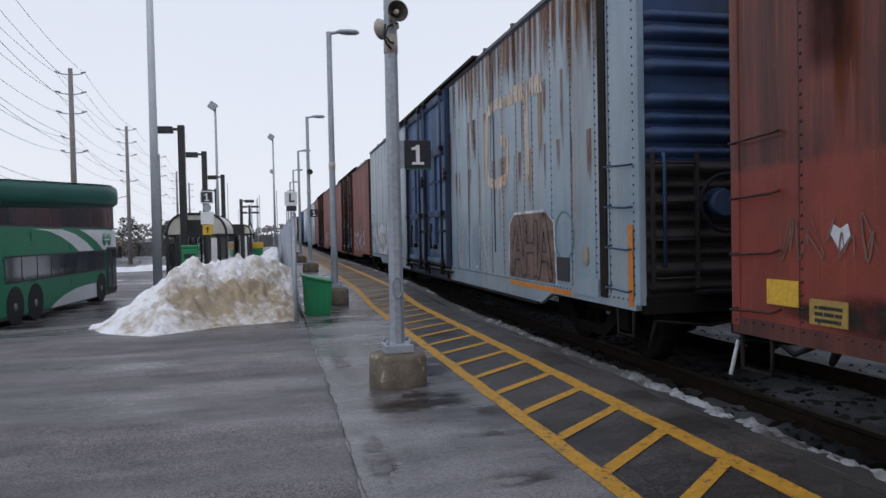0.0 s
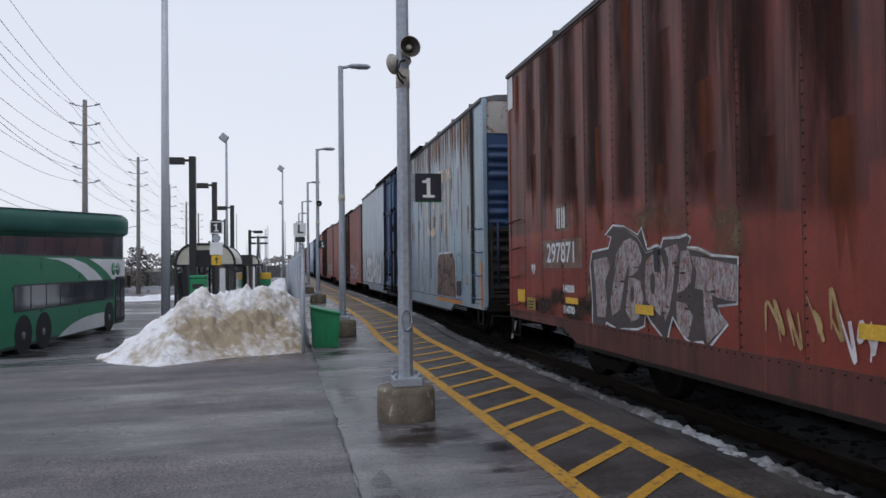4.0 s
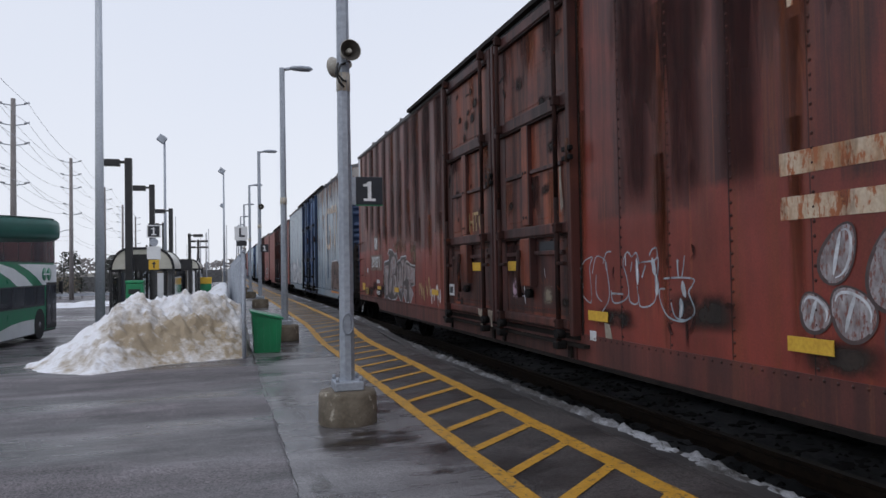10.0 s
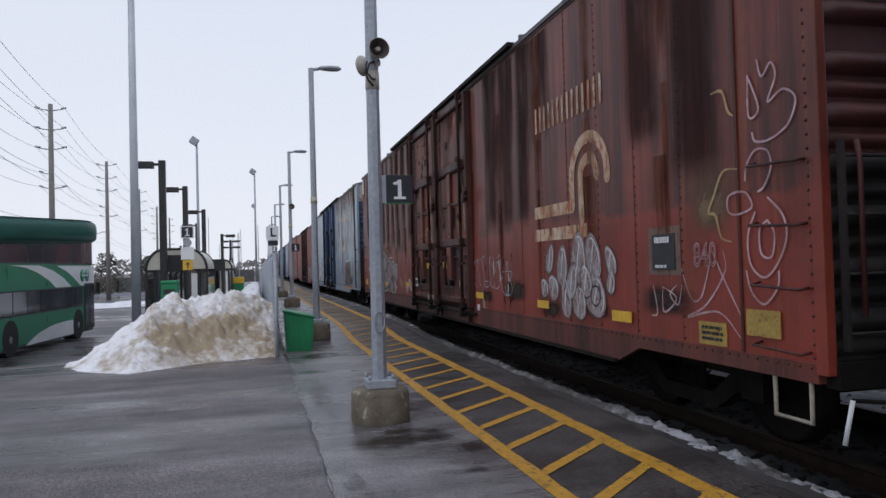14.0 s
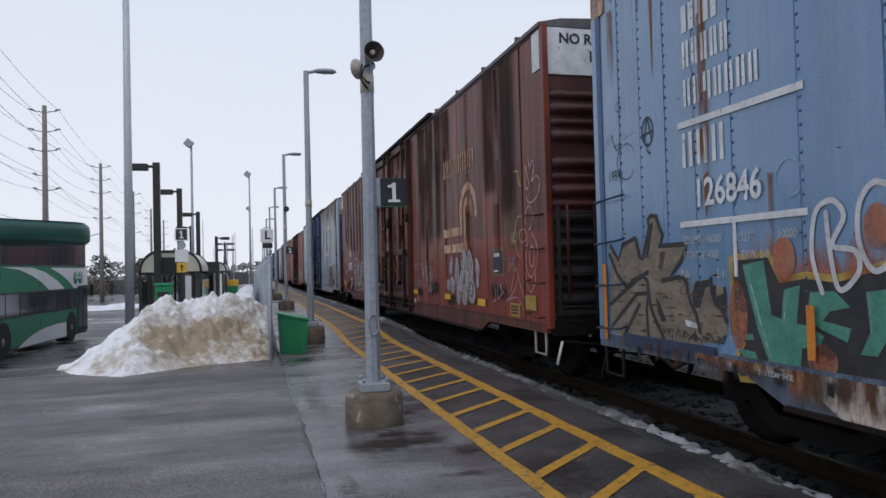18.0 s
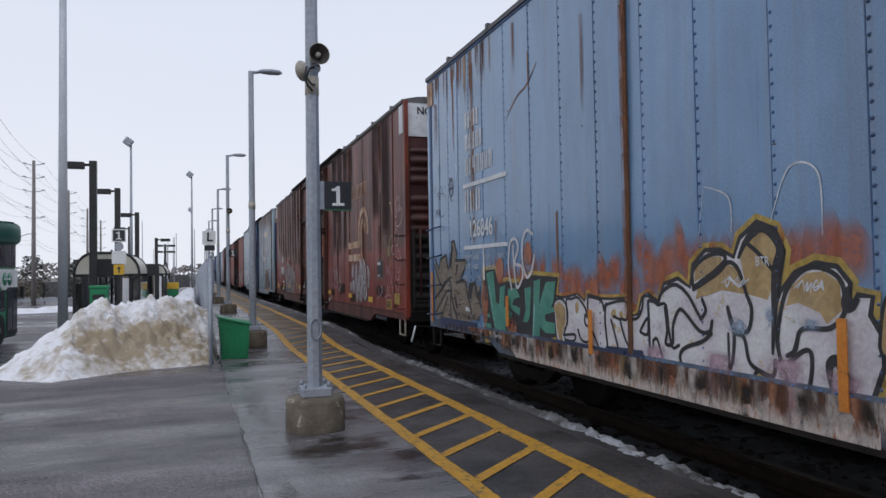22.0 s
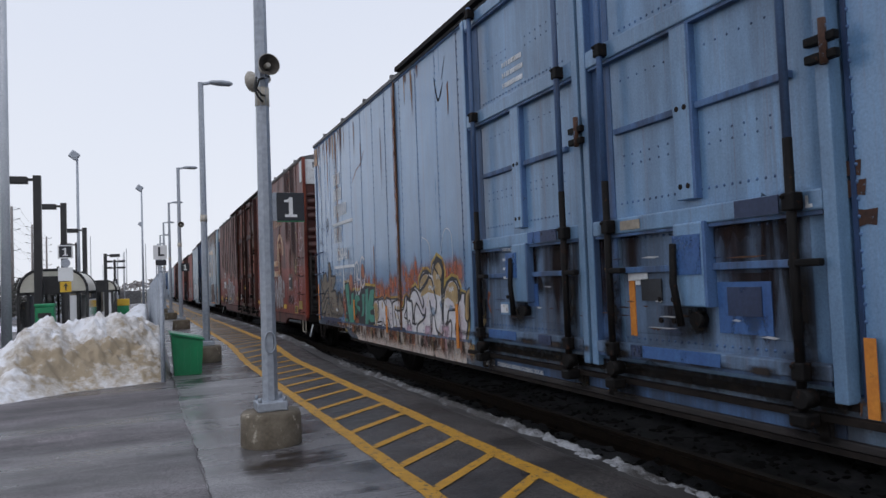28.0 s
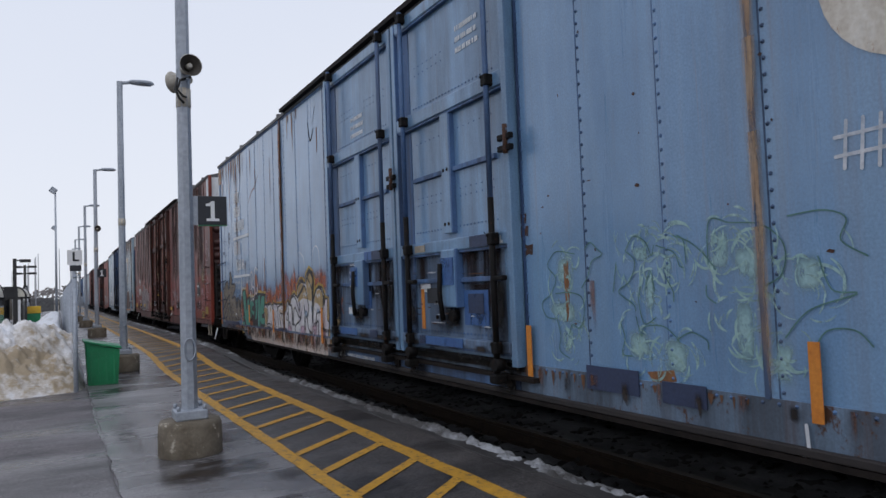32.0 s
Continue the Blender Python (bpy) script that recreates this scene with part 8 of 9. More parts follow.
for k, (y, w, z1_, z0_) in enumerate(((-8.98, 0.12, 3.9, 2.5), (-9.0, 0.1, 2.6, 1.2), (-8.95, 0.07, 3.2, 1.5), (-7.6, 0.14, 3.7, 2.8), (-10.2, 0.08, 4.0, 3.1), (-11.62, 0.08, 3.6, 2.4), (-19.9, 0.07, 1.3, 0.8), (-13.0, 0.05, 4.0, 3.2), (-9.66, 0.06, 1.9, 1.0))):
    wash(D, y, w, z1_, z0_, M_rustwash, 2650 + k, 0.0163)
for y, z0_, z1_, w in ((-8.98, 1.66, 2.0, 0.05), (-8.95, 2.1, 2.34, 0.06), (-9.0, 2.62, 3.3, 0.05), (-10.55, 3.1, 3.6, 0.03), (-8.3, 2.9, 4.0, 0.04), (-14.15, 3.2, 3.6, 0.035), (-11.1, 1.0, 1.9, 0.03), (-19.62, 1.0, 1.45, 0.05), (-20.5, 0.62, 0.75, 0.2)):
    rr_ = random.Random(int(abs(y) * 100))
    D.fill([[(y - w * 0.5, z1_), (y + w * 0.6, z1_ - 0.03), (y + w * 0.45, (z0_ + z1_) / 2), (y + w * rr_.uniform(0, 0.4), z0_), (y - w * 0.2, z0_ + 0.05), (y - w * 0.6, (z0_ + z1_) / 2)]], M_rust, 0.009, "rust run down the paint", "rust_run")
for k, (y, z) in enumerate(((-19.10, 1.80), (-19.12, 1.70), (-19.17, 1.55))):
    rr_ = random.Random(k)
    D.fill([[(y + 0.055 * rr_.uniform(0.7, 1), z - 0.045), (y + 0.05, z + 0.05), (y + 0.01, z + 0.04), (y - 0.06, z + 0.045 * rr_.uniform(0.5, 1)), (y - 0.05, z - 0.04), (y, z - 0.03)]], M_rustbrown, 0.0095, "square rust patch", "rust_patch")
D.strokes([[(-10.0, 3.0), (-10.28, 3.18), (-10.5, 3.24), (-10.75, 3.42)]], 0.02, M_rust, 0.009, "rusty scrape", taper=True, name="rust_scrape")
D.strokes([[(-13.75, 3.75), (-13.86, 3.45), (-14.02, 3.62)], [(-14.1, 3.9), (-13.98, 3.66)]], 0.03, M_grime, 0.009, "dark bent scrape", taper=True, name="scrape")
for y0_, y1_, z0_, z1_ in ((-7.75, -9.05, 0.585, 0.70), (-10.95, -12.2, 0.565, 0.67), (-19.82, -20.32, 0.56, 0.72), (-20.52, -20.85, 0.55, 0.68)):
    D.label(y0_, y1_, z0_, z1_, M_navy, "navy blue flap above the sill", "sill_flap", 0.02)
for y, z0_, z1_ in ((-7.42, 0.62, 1.33), (-10.0, 0.72, 1.05), (-11.72, 0.60, 0.98), (-14.25, 0.56, 1.05), (-17.38, 0.88, 1.30), (-19.17, 0.58, 0.97), (-21.53, 0.58, 0.97)):
    D.label(y + 0.03, y - 0.03, z0_, z1_, M_decal_o, "orange reflective stripe", "reflective_stripe", 0.036)
for y0_, y1_, z0_, z1_, m_, t_, l_ in ((-15.88, -16.06, 1.06, 1.26, M_bluepatch, "repainted blue patch", 0.040), (-17.49, -17.70, 1.13, 1.28, M_decal_k, "black stencil panel", 0.040), (-17.35, -17.56, 1.27, 1.335, M_decal_w, "white label", 0.040), (-17.43, -17.48, 1.24, 1.2745, M_decal_w, "white label tab", 0.040),
                                 (-18.21, -18.61, 0.945, 1.25, M_bluewear, "repainted blue patch", 0.040), (-18.29, -18.545, 1.05, 1.22, M_navywear, "navy inner patch", 0.046), (-18.88, -18.98, 1.335, 1.365, M_decal_y, "yellow painted pull", 0.10), (-16.66, -16.74, 1.335, 1.365, M_decal_y, "yellow painted pull", 0.10), (-17.16, -17.22, 1.335, 1.365, M_decal_y, "yellow painted pull", 0.10),
                                 (-17.36, -17.57, 1.63, 1.695, M_sp["tan"], "tan label", 0.097), (-18.43, -18.74, 1.615, 1.715, M_navywear, "worn navy patch on the rail", 0.097), (-16.02, -16.24, 1.615, 1.715, M_bluewear, "worn blue patch on the rail", 0.097), (-16.24, -16.5, 1.615, 1.715, M_navywear, "worn navy patch on the rail", 0.097),
                                 (-17.56, -18.27, 0.745, 0.825, M_bluewear, "worn blue patch on the rail", 0.111), (-17.43, -17.54, 0.745, 0.825, M_navywear, "worn navy patch on the rail", 0.111), (-16.16, -16.36, 0.745, 0.825, M_navywear, "worn navy patch on the rail", 0.111), (-15.2, -15.75, 0.745, 0.825, M_bluewear, "worn blue patch on the rail", 0.111)):
    D.label(y0_, y1_, z0_, z1_, m_, t_, lift=l_)
D.label(-17.92, -18.16, 1.30, 1.55, M_bluewear, "bright blue wear on the lock cover", lift=0.118)
D.label(-15.62, -15.82, 1.32, 1.55, M_bluewear, "bright blue wear on the lock cover", lift=0.118)
D.fill([[(-16.06, 1.17), (-16.06, 1.31), (-16.30, 1.31), (-16.31, 1.17)]], M_greaseblot, 0.046, "black blot on the door sheet", "grease_smear")
for k in range(34):
    rr_ = random.Random(4100 + k)
    y, z, w = rr_.uniform(-14.8, -18.9), rr_.choice((0.93, 1.02, 1.10, 1.24, 1.42, 1.02)) + rr_.uniform(-0.03, 0.03), rr_.uniform(0.06, 0.32)
    D.fill([[(y, z), (y - w * 0.4, z + rr_.uniform(0.004, 0.011)), (y - w, z + 0.003), (y - w * 0.7, z - rr_.uniform(0.003, 0.008))]], (M_rustbrown, M_navy, M_dull)[k % 3] if k % 5 else M_rustdark, 0.0482 + 0.0001 * (k % 7), "scrape across the door", "scrape")
# soft shade below the middle rail, painted as sooty washes
for k, y in enumerate((-14.98, -15.9, -16.45, -17.05, -17.45, -18.35, -18.72)):
    wash(D, y, 0.34, 1.63, 1.32 - 0.2 * (k % 3), M_sootwash, 4200 + k, 0.0425 + 0.0003 * (k % 4), "painted shade and soot under the rail", "grease_smear")
for k in range(26):
    wash(D, -14.70 - 0.17 * k, 0.30, 0.69, 0.60 - 0.05 * (k % 3), M_grease, 4250 + k, 0.0480 + 0.0003 * (k % 4), "grease on the sill below the doors", "grease_smear")
for y in (-14.98, -16.61, -17.21, -18.82):
    D.fill([petal(y - 0.02, 0.79, 0.19, 0.13)], M_greaseblot, 0.1135, "grease round the rod keeper", "grease_smear")
    D.fill([petal(y, 1.66, 0.16, 0.10)], M_greaseblot, 0.1005, "grease round the rod keeper", "grease_smear")
    D.fill([petal(y + 0.02, 1.10, 0.14, 0.42), petal(y - 0.03, 0.52, 0.26, 0.15)], M_greaseblot, 0.0515, "grease beside the locking rod", "grease_smear")
for y in (-15.72, -18.02):
    D.fill([petal(y, 1.0, 0.17, 0.17), petal(y + 0.05, 1.3, 0.05, 0.25)], M_greaseblot, 0.0520, "grease below the lock", "grease_smear")
for k in range(4):
    if k:
        D.bars(-15.52, -15.70 + 0.03 * (k % 2), 1.58 - 0.085 * k, 0.022, M_sp["white"], 180 + k, 0.094)
        D.bars(-17.93, -18.14 + 0.03 * (k % 2), 1.58 - 0.085 * k, 0.022, M_sp["white"], 190 + k, 0.094)
for y_ in (-15.61, -18.02):
    D.text("TWO FULL", y_ + 0.1, y_ - 0.1, 1.585, 0.042, M_sp["white"], 0.094, "stencil_lettering", "small white stencilled words", 0.9, 0.001)
for k in range(3):
    D.bars(-15.55, -15.95, 3.36 - 0.1 * k, 0.045, M_decal_w, 80 + k, 0.034)
    D.bars(-18.2, -18.6, 3.62 - 0.1 * k, 0.045, M_decal_w, 83 + k, 0.034)
D.text("L", -18.89, -18.96, 1.655, 0.075, M_decal_w, 0.0985, "stencil_lettering", "white stencilled letter")
D.text("THRESHOLD BEFORE CLOSING DOORS", -15.22, -16.10, 0.478, 0.05, M_dull, 0.0455, "stencil_lettering", "white stencilled warning on the sill", 1.0, 0.002)
D.text("2002", -14.92, -15.2, 0.478, 0.09, M_dull, 0.0455, "sprayed_letters", "white sprayed numerals", 1.1, 0.004)
for k, (y, z0_, z1_, w) in enumerate(((-14.7, 0.62, 1.2, 0.16), (-16.35, 0.62, 1.5, 0.2), (-16.95, 0.62, 1.25, 0.2), (-18.6, 0.62, 1.75, 0.2), (-18.05, 0.92, 1.15, 0.16), (-15.85, 0.9, 1.15, 0.14), (-17.6, 0.60, 0.72, 0.5), (-15.4, 0.60, 0.7, 0.5), (-16.1, 1.1, 1.35, 0.16))):
    rr_ = random.Random(k)
    D.fill([[(y + w * rr_.uniform(0.4, 0.6), z0_), (y + w * rr_.uniform(0.2, 0.5), (z0_ + z1_) / 2), (y + w * 0.15, z1_), (y - w * 0.1, z1_ - 0.03), (y - w * rr_.uniform(0.2, 0.5), (z0_ + z1_) / 2 + 0.05), (y - w * rr_.uniform(0.4, 0.6), z0_ + 0.02)]], M_sootwash, 0.0365, "black grease smear on the door", "grease_smear")
for k, (y, w, z1_, z0_) in enumerate(((-15.93, 0.34, 1.52, 0.95), (-15.98, 0.22, 1.48, 1.1), (-16.3, 0.3, 1.6, 0.8), (-14.9, 0.26, 1.6, 0.7), (-15.6, 0.3, 1.05, 0.7), (-16.6, 0.4, 1.6, 0.7), (-17.0, 0.4, 1.6, 0.7), (-17.8, 0.35, 1.1, 0.7), (-18.5, 0.4, 1.3, 0.7), (-18.75, 0.2, 1.6, 0.7), (-17.35, 0.3, 1.6, 1.1), (-15.2, 0.4, 1.62, 1.35), (-15.95, 0.5, 1.62, 1.4), (-18.3, 0.5, 1.62, 1.4))):
    wash(D, y, w, z1_, z0_, M_sootwash, 2700 + k, 0.0395 + 0.0003 * (k % 5), "black grease and soot on the door", "grease_smear")
for k, (y, w) in enumerate(((-14.78, 0.3), (-16.44, 0.34), (-16.95, 0.34), (-18.62, 0.34))):
    for z1_, z0_ in ((1.7, 0.7),):
        wash(D, y, w, z1_, z0_, M_sootwash, 2730 + k, 0.0386, "soot beside the locking rod", "grease_smear")
for k in range(10):
    rr_ = random.Random(2760 + k)
    D.fill([petal(-14.7 - k * 0.43, 0.755, rr_.uniform(0.1, 0.3), 0.04)], M_splash, 0.1125 + 0.0003 * (k % 3), "dirt on the door rail", "mud_splash")
D.label(-15.36, -15.54, 0.97, 1.09, M_bluedoor, "card holder frame", "card_holder", 0.05)
D.label(-15.38, -15.52, 0.99, 1.07, M_decal_w, "scrawled white card", lift=0.058)
# graffiti: tan letters, green letters, cream letters with flames behind
D.flames(-9.2, -14.42, 0.8, 1.22, "orange", 6, 0.008, "orange red sprayed flames")
for k in range(44):
    rr_ = random.Random(740 + k)
    y = -9.3 - k * 0.116
    top_ = 1.30 + 0.2 * rr_.random() + (0.18 if y < -12.4 else 0.0)
    D.fill([petal(y, top_ - 0.18, rr_.uniform(0.07, 0.16), rr_.uniform(0.18, 0.34), rr_.uniform(-0.2, 0.2), tip=0.5)], M_hazeorange, 0.0086 + 0.0002 * (k % 5), "orange sprayed flame")
D.fill([petal(-7.95, 1.2, 0.3, 0.4), petal(-8.5, 0.95, 0.7, 0.35)], M_hazetan, 0.0075, "tan overspray")
tan = [(-7.50, 1.50), (-7.64, 1.36), (-7.72, 1.50), (-7.95, 1.55), (-8.01, 1.38), (-8.06, 1.36), (-8.14, 1.54), (-8.18, 1.64), (-8.16, 1.70), (-8.21, 1.73), (-8.29, 1.72), (-8.33, 1.63), (-8.38, 1.56), (-8.35, 1.49), (-8.31, 1.47), (-8.48, 1.47), (-8.70, 1.47), (-8.70, 1.43), (-8.64, 1.35), (-8.54, 1.27), (-8.47, 1.21), (-8.58, 1.21), (-8.65, 1.21),
       (-8.70, 1.16), (-8.76, 1.06), (-8.81, 1.18), (-8.88, 1.19), (-9.00, 1.20), (-9.01, 1.14), (-9.06, 1.16), (-9.14, 1.14), (-9.18, 1.08), (-9.17, 0.80), (-9.05, 0.74), (-8.80, 0.70), (-8.35, 0.68), (-7.70, 0.64), (-7.47, 0.72)]
D.fill([tan], M_tanpiece, 0.0100, "tan sprayed letter with worn edges")
D.strokes([tan[3:22], tan[0:4], [(-8.35, 1.18), (-8.58, 1.21), (-8.65, 1.21), (-8.70, 1.16), (-8.71, 1.09), (-8.75, 1.00), (-8.81, 0.93), (-8.85, 0.80)], [(-7.86, 1.17), (-8.04, 1.22), (-8.13, 1.18), (-8.14, 1.05), (-8.10, 0.95), (-8.12, 0.70)], [(-8.14, 1.11), (-8.17, 0.95), (-8.27, 0.80)], [(-7.47, 1.42), (-7.62, 1.22), (-7.77, 1.12), (-8.14, 1.25)], [(-7.47, 0.95), (-7.76, 1.09), (-7.91, 1.16)],
           [(-7.49, 0.75), (-7.95, 1.06), (-8.13, 1.07), (-8.20, 0.90), (-8.35, 0.71)], [(-7.69, 0.66), (-7.99, 0.97)], [(-9.00, 1.20), (-9.01, 1.10), (-9.05, 1.02), (-9.12, 0.98), (-9.17, 0.90)]], 0.040, M_op["black"], 0.0125, "black outline of the tan letters", False)
D.fill([[(-8.81, 1.18), (-8.87, 1.19), (-8.88, 1.13), (-8.82, 0.98), (-8.78, 0.98), (-8.76, 1.06)], [(-8.88, 1.18), (-9.00, 1.20), (-8.99, 1.15), (-8.93, 1.13), (-8.86, 0.98), (-8.82, 0.98)], [(-9.01, 1.14), (-9.06, 1.16), (-9.06, 1.07), (-9.15, 1.10), (-9.14, 1.14), (-9.17, 1.15), (-9.18, 1.08), (-9.17, 0.96), (-9.10, 0.97), (-9.04, 1.02)],
        [(-8.25, 1.04), (-8.31, 1.00), (-8.40, 0.85), (-8.33, 0.84), (-8.28, 0.92)], [(-8.20, 1.66), (-8.25, 1.68), (-8.16, 1.40), (-8.10, 1.36)]], M_op["black"], 0.0132, "black shade in the tan letters")
D.fill([[(-8.33, 1.42), (-8.42, 1.42), (-8.36, 1.28), (-8.32, 1.25)]], M_op["dark"], 0.0134, "grey shade in the tan letters")
D.fill([[(-8.66, 0.88), (-8.82, 0.86), (-8.82, 0.82), (-8.68, 0.83)]], "white", 0.0138, "white scuff in the tan letters")
D.scribble(-8.33, -9.14, 0.715, 0.80, 9, 0.011, M_op["black"], 4300, "row of black marker scrawl", 0.0142)
for k in range(26):
    rr_ = random.Random(4330 + k)
    y, z, w = rr_.uniform(-7.55, -9.1), rr_.uniform(0.72, 1.3), rr_.uniform(0.04, 0.2)
    D.fill([[(y, z), (y - w * 0.5, z + 0.010), (y - w, z + 0.002), (y - w * 0.5, z - 0.007)]], M_rustbrown if k % 2 else M_rustdark, 0.0146, "rust scrape through the tan paint", "scrape")
# thin dark tag, numerals and ringed letter near the corner
D.strokes([[(-7.50, 2.51), (-7.44, 2.40)], [(-7.47, 2.48), (-7.62, 2.52)], [(-7.56, 2.55), (-7.68, 2.37), (-7.75, 2.53)], [(-7.60, 2.42), (-7.76, 2.43)], [(-7.81, 2.52), (-7.86, 2.34)], [(-7.78, 2.45), (-7.98, 2.49)], arc(-7.83, 2.25, 0.16, 20, 330), arc(-7.72, 2.77, 0.045, 0, 360), [(-7.72, 2.72), (-7.71, 2.60)]], 0.014, M_tagink, 0.0125, "thin dark tag line", taper=True)
D.strokes([petal(-8.20, 2.45, 0.085, 0.12) + [(-8.115, 2.45)], [(-8.15, 2.37), (-8.20, 2.56), (-8.26, 2.37)], [(-8.13, 2.43), (-8.28, 2.44)], [(-8.19, 2.35), (-8.18, 2.30), (-8.23, 2.26)]], 0.022, M_tagink, 0.0125, "dark ringed letter")
D.text("1984", -7.47, -7.77, 2.14, 0.15, M_tagink, 0.0125, "sprayed_letters", "dark sprayed numerals", 0.8, 0.001)
backing = [(-9.26, 1.33), (-9.61, 1.35), (-9.71, 1.18), (-9.93, 1.21), (-10.17, 1.19), (-10.56, 1.28), (-11.11, 1.26), (-11.02, 0.98), (-11.06, 0.70), (-10.68, 0.58), (-10.39, 0.59), (-9.86, 0.58), (-9.30, 0.53), (-9.25, 0.61), (-9.37, 0.76), (-9.27, 0.86)]
D.strokes([backing + backing[:1]], 0.09, "yellow", 0.0092, "yellow edge of the green letters", False)
D.fill([backing], M_op["black"], 0.0112, "black ground of the green letters")
D.fill([[(-9.36, 1.30), (-9.57, 1.33), (-9.63, 0.97), (-9.72, 0.95), (-9.75, 1.14), (-9.89, 1.17), (-9.85, 0.93), (-9.96, 0.92), (-10.07, 0.87), (-10.03, 0.80), (-9.89, 0.78), (-9.86, 0.61), (-9.62, 0.60), (-9.49, 0.88)], [(-9.29, 0.83), (-9.44, 0.83), (-9.45, 0.79), (-9.29, 0.78)], [(-9.31, 0.72), (-9.46, 0.71), (-9.51, 0.61), (-9.36, 0.62)], [(-9.97, 1.13), (-10.16, 1.14), (-10.27, 1.05), (-10.12, 1.02), (-10.06, 0.96), (-10.21, 0.94), (-10.27, 0.93), (-10.24, 0.85), (-10.04, 0.91), (-9.94, 0.96)], [(-10.38, 1.14), (-10.53, 1.16), (-10.50, 0.88), (-10.44, 0.79), (-10.33, 0.79), (-10.40, 0.92)], [(-10.60, 1.22), (-10.74, 1.24), (-10.71, 0.99), (-10.86, 1.21), (-11.06, 1.22), (-10.99, 0.98), (-11.03, 0.93), (-10.83, 0.89), (-10.83, 0.83), (-11.03, 0.82), (-11.03, 0.72), (-10.83, 0.71), (-10.72, 0.77), (-10.69, 0.61), (-10.54, 0.62), (-10.56, 0.84)]], M_op["green"], 0.0138, "sea green letter")
D.strokes([[(-9.40, 1.29), (-9.52, 0.93), (-9.64, 0.61)], [(-9.78, 1.12), (-9.74, 0.93)], [(-10.62, 1.21), (-10.59, 0.84), (-10.56, 0.64)], [(-10.88, 1.20), (-10.75, 0.98)], [(-10.40, 1.13), (-10.41, 0.92)], [(-9.91, 0.91), (-10.05, 0.86)]], 0.02, "mint", 0.0162, "pale edge of a green letter", False, True)
D.fill([petal(-9.76, 1.34, 0.10, 0.14), petal(-10.47, 1.50, 0.09, 0.13), petal(-9.3, 0.95, 0.10, 0.24), petal(-10.05, 0.72, 0.12, 0.10)], "orange", 0.0170, "orange red ball in the piece")
D.strokes([[(-10.07, 1.13), (-10.00, 1.36), (-10.04, 1.61), (-10.17, 1.67), (-10.25, 1.57), (-10.16, 1.41), (-10.32, 1.37), (-10.34, 1.25), (-10.20, 1.15), (-10.14, 1.38), (-10.12, 1.60)], [(-10.59, 1.70), (-10.46, 1.74), (-10.36, 1.63), (-10.35, 1.42), (-10.44, 1.26), (-10.56, 1.32), (-10.63, 1.48)]], 0.035, M_op["white"], 0.0195, "white looped tag over the piece")
large = [(-12.53, 1.07), (-12.65, 1.06), (-12.72, 1.20), (-12.87, 1.24), (-13.01, 1.18), (-13.05, 1.34), (-13.17, 1.43), (-13.31, 1.43), (-13.44, 1.38), (-13.50, 1.50), (-13.64, 1.59), (-13.77, 1.54), (-13.83, 1.42), (-13.79, 1.24), (-13.76, 1.05), (-13.82, 1.17), (-13.93, 1.28), (-14.07, 1.33), (-14.20, 1.31), (-14.27, 1.23), (-14.26, 1.11), (-14.33, 1.16), (-14.40, 1.16), (-14.38, 1.07), (-14.45, 0.96), (-14.45, 0.82), (-14.39, 0.67), (-14.32, 0.53), (-14.23, 0.54), (-14.13, 0.62), (-14.02, 0.63), (-13.94, 0.59), (-13.82, 0.64), (-13.73, 0.67), (-13.60, 0.71), (-13.50, 0.55), (-13.42, 0.56), (-13.33, 0.66), (-12.90, 0.61), (-12.71, 0.64), (-12.54, 0.61)]
D.strokes([large + large[:1]], 0.14, "yellow", 0.0092, "yellow edge of the large letters", False)
D.strokes([large + large[:1]], 0.065, M_op["black"], 0.0108, "black outline of the large letters", False)
D.fill([large], M_cream, 0.0118, "cream and lilac letter body")
D.fill([[(-13.05, 1.23), (-13.06, 1.32), (-13.20, 1.40), (-13.32, 1.40), (-13.33, 1.36), (-13.23, 1.30)], [(-13.06, 1.11), (-13.08, 1.18), (-13.38, 1.35), (-13.46, 1.32), (-13.52, 1.16), (-13.32, 1.18)], [(-13.49, 1.39), (-13.56, 1.50), (-13.66, 1.55), (-13.75, 1.52), (-13.80, 1.44), (-13.77, 1.24), (-13.71, 1.13), (-13.55, 1.16)], [(-13.85, 1.10), (-13.89, 1.21), (-14.00, 1.29), (-14.12, 1.30), (-14.22, 1.24), (-14.23, 1.09), (-14.13, 1.01), (-14.09, 1.07), (-13.94, 1.12)]], M_sp["gold"], 0.0138, "ochre top of a letter")
D.strokes([[(-12.63, 1.06), (-12.70, 1.16), (-12.84, 1.21), (-12.97, 1.15), (-13.07, 1.03), (-13.11, 0.98)], [(-12.72, 1.04), (-12.74, 0.88), (-12.72, 0.78), (-12.80, 0.79), (-12.81, 0.92), (-12.88, 1.03), (-12.95, 1.01), (-13.09, 0.90), (-13.19, 0.90), (-13.22, 0.97)], [(-13.11, 0.98), (-13.16, 1.04), (-13.13, 1.11)], [(-13.04, 1.19), (-13.04, 1.31), (-13.17, 1.40), (-13.31, 1.42), (-13.36, 1.38), (-13.25, 1.30), (-13.11, 1.23), (-13.04, 1.19)], [(-13.04, 1.18), (-13.28, 1.29), (-13.38, 1.36), (-13.47, 1.32), (-13.54, 1.16), (-13.58, 1.06), (-13.54, 0.93), (-13.42, 0.94), (-13.37, 1.07)]], 0.030, M_op["black"], 0.0160, "black line of a letter")
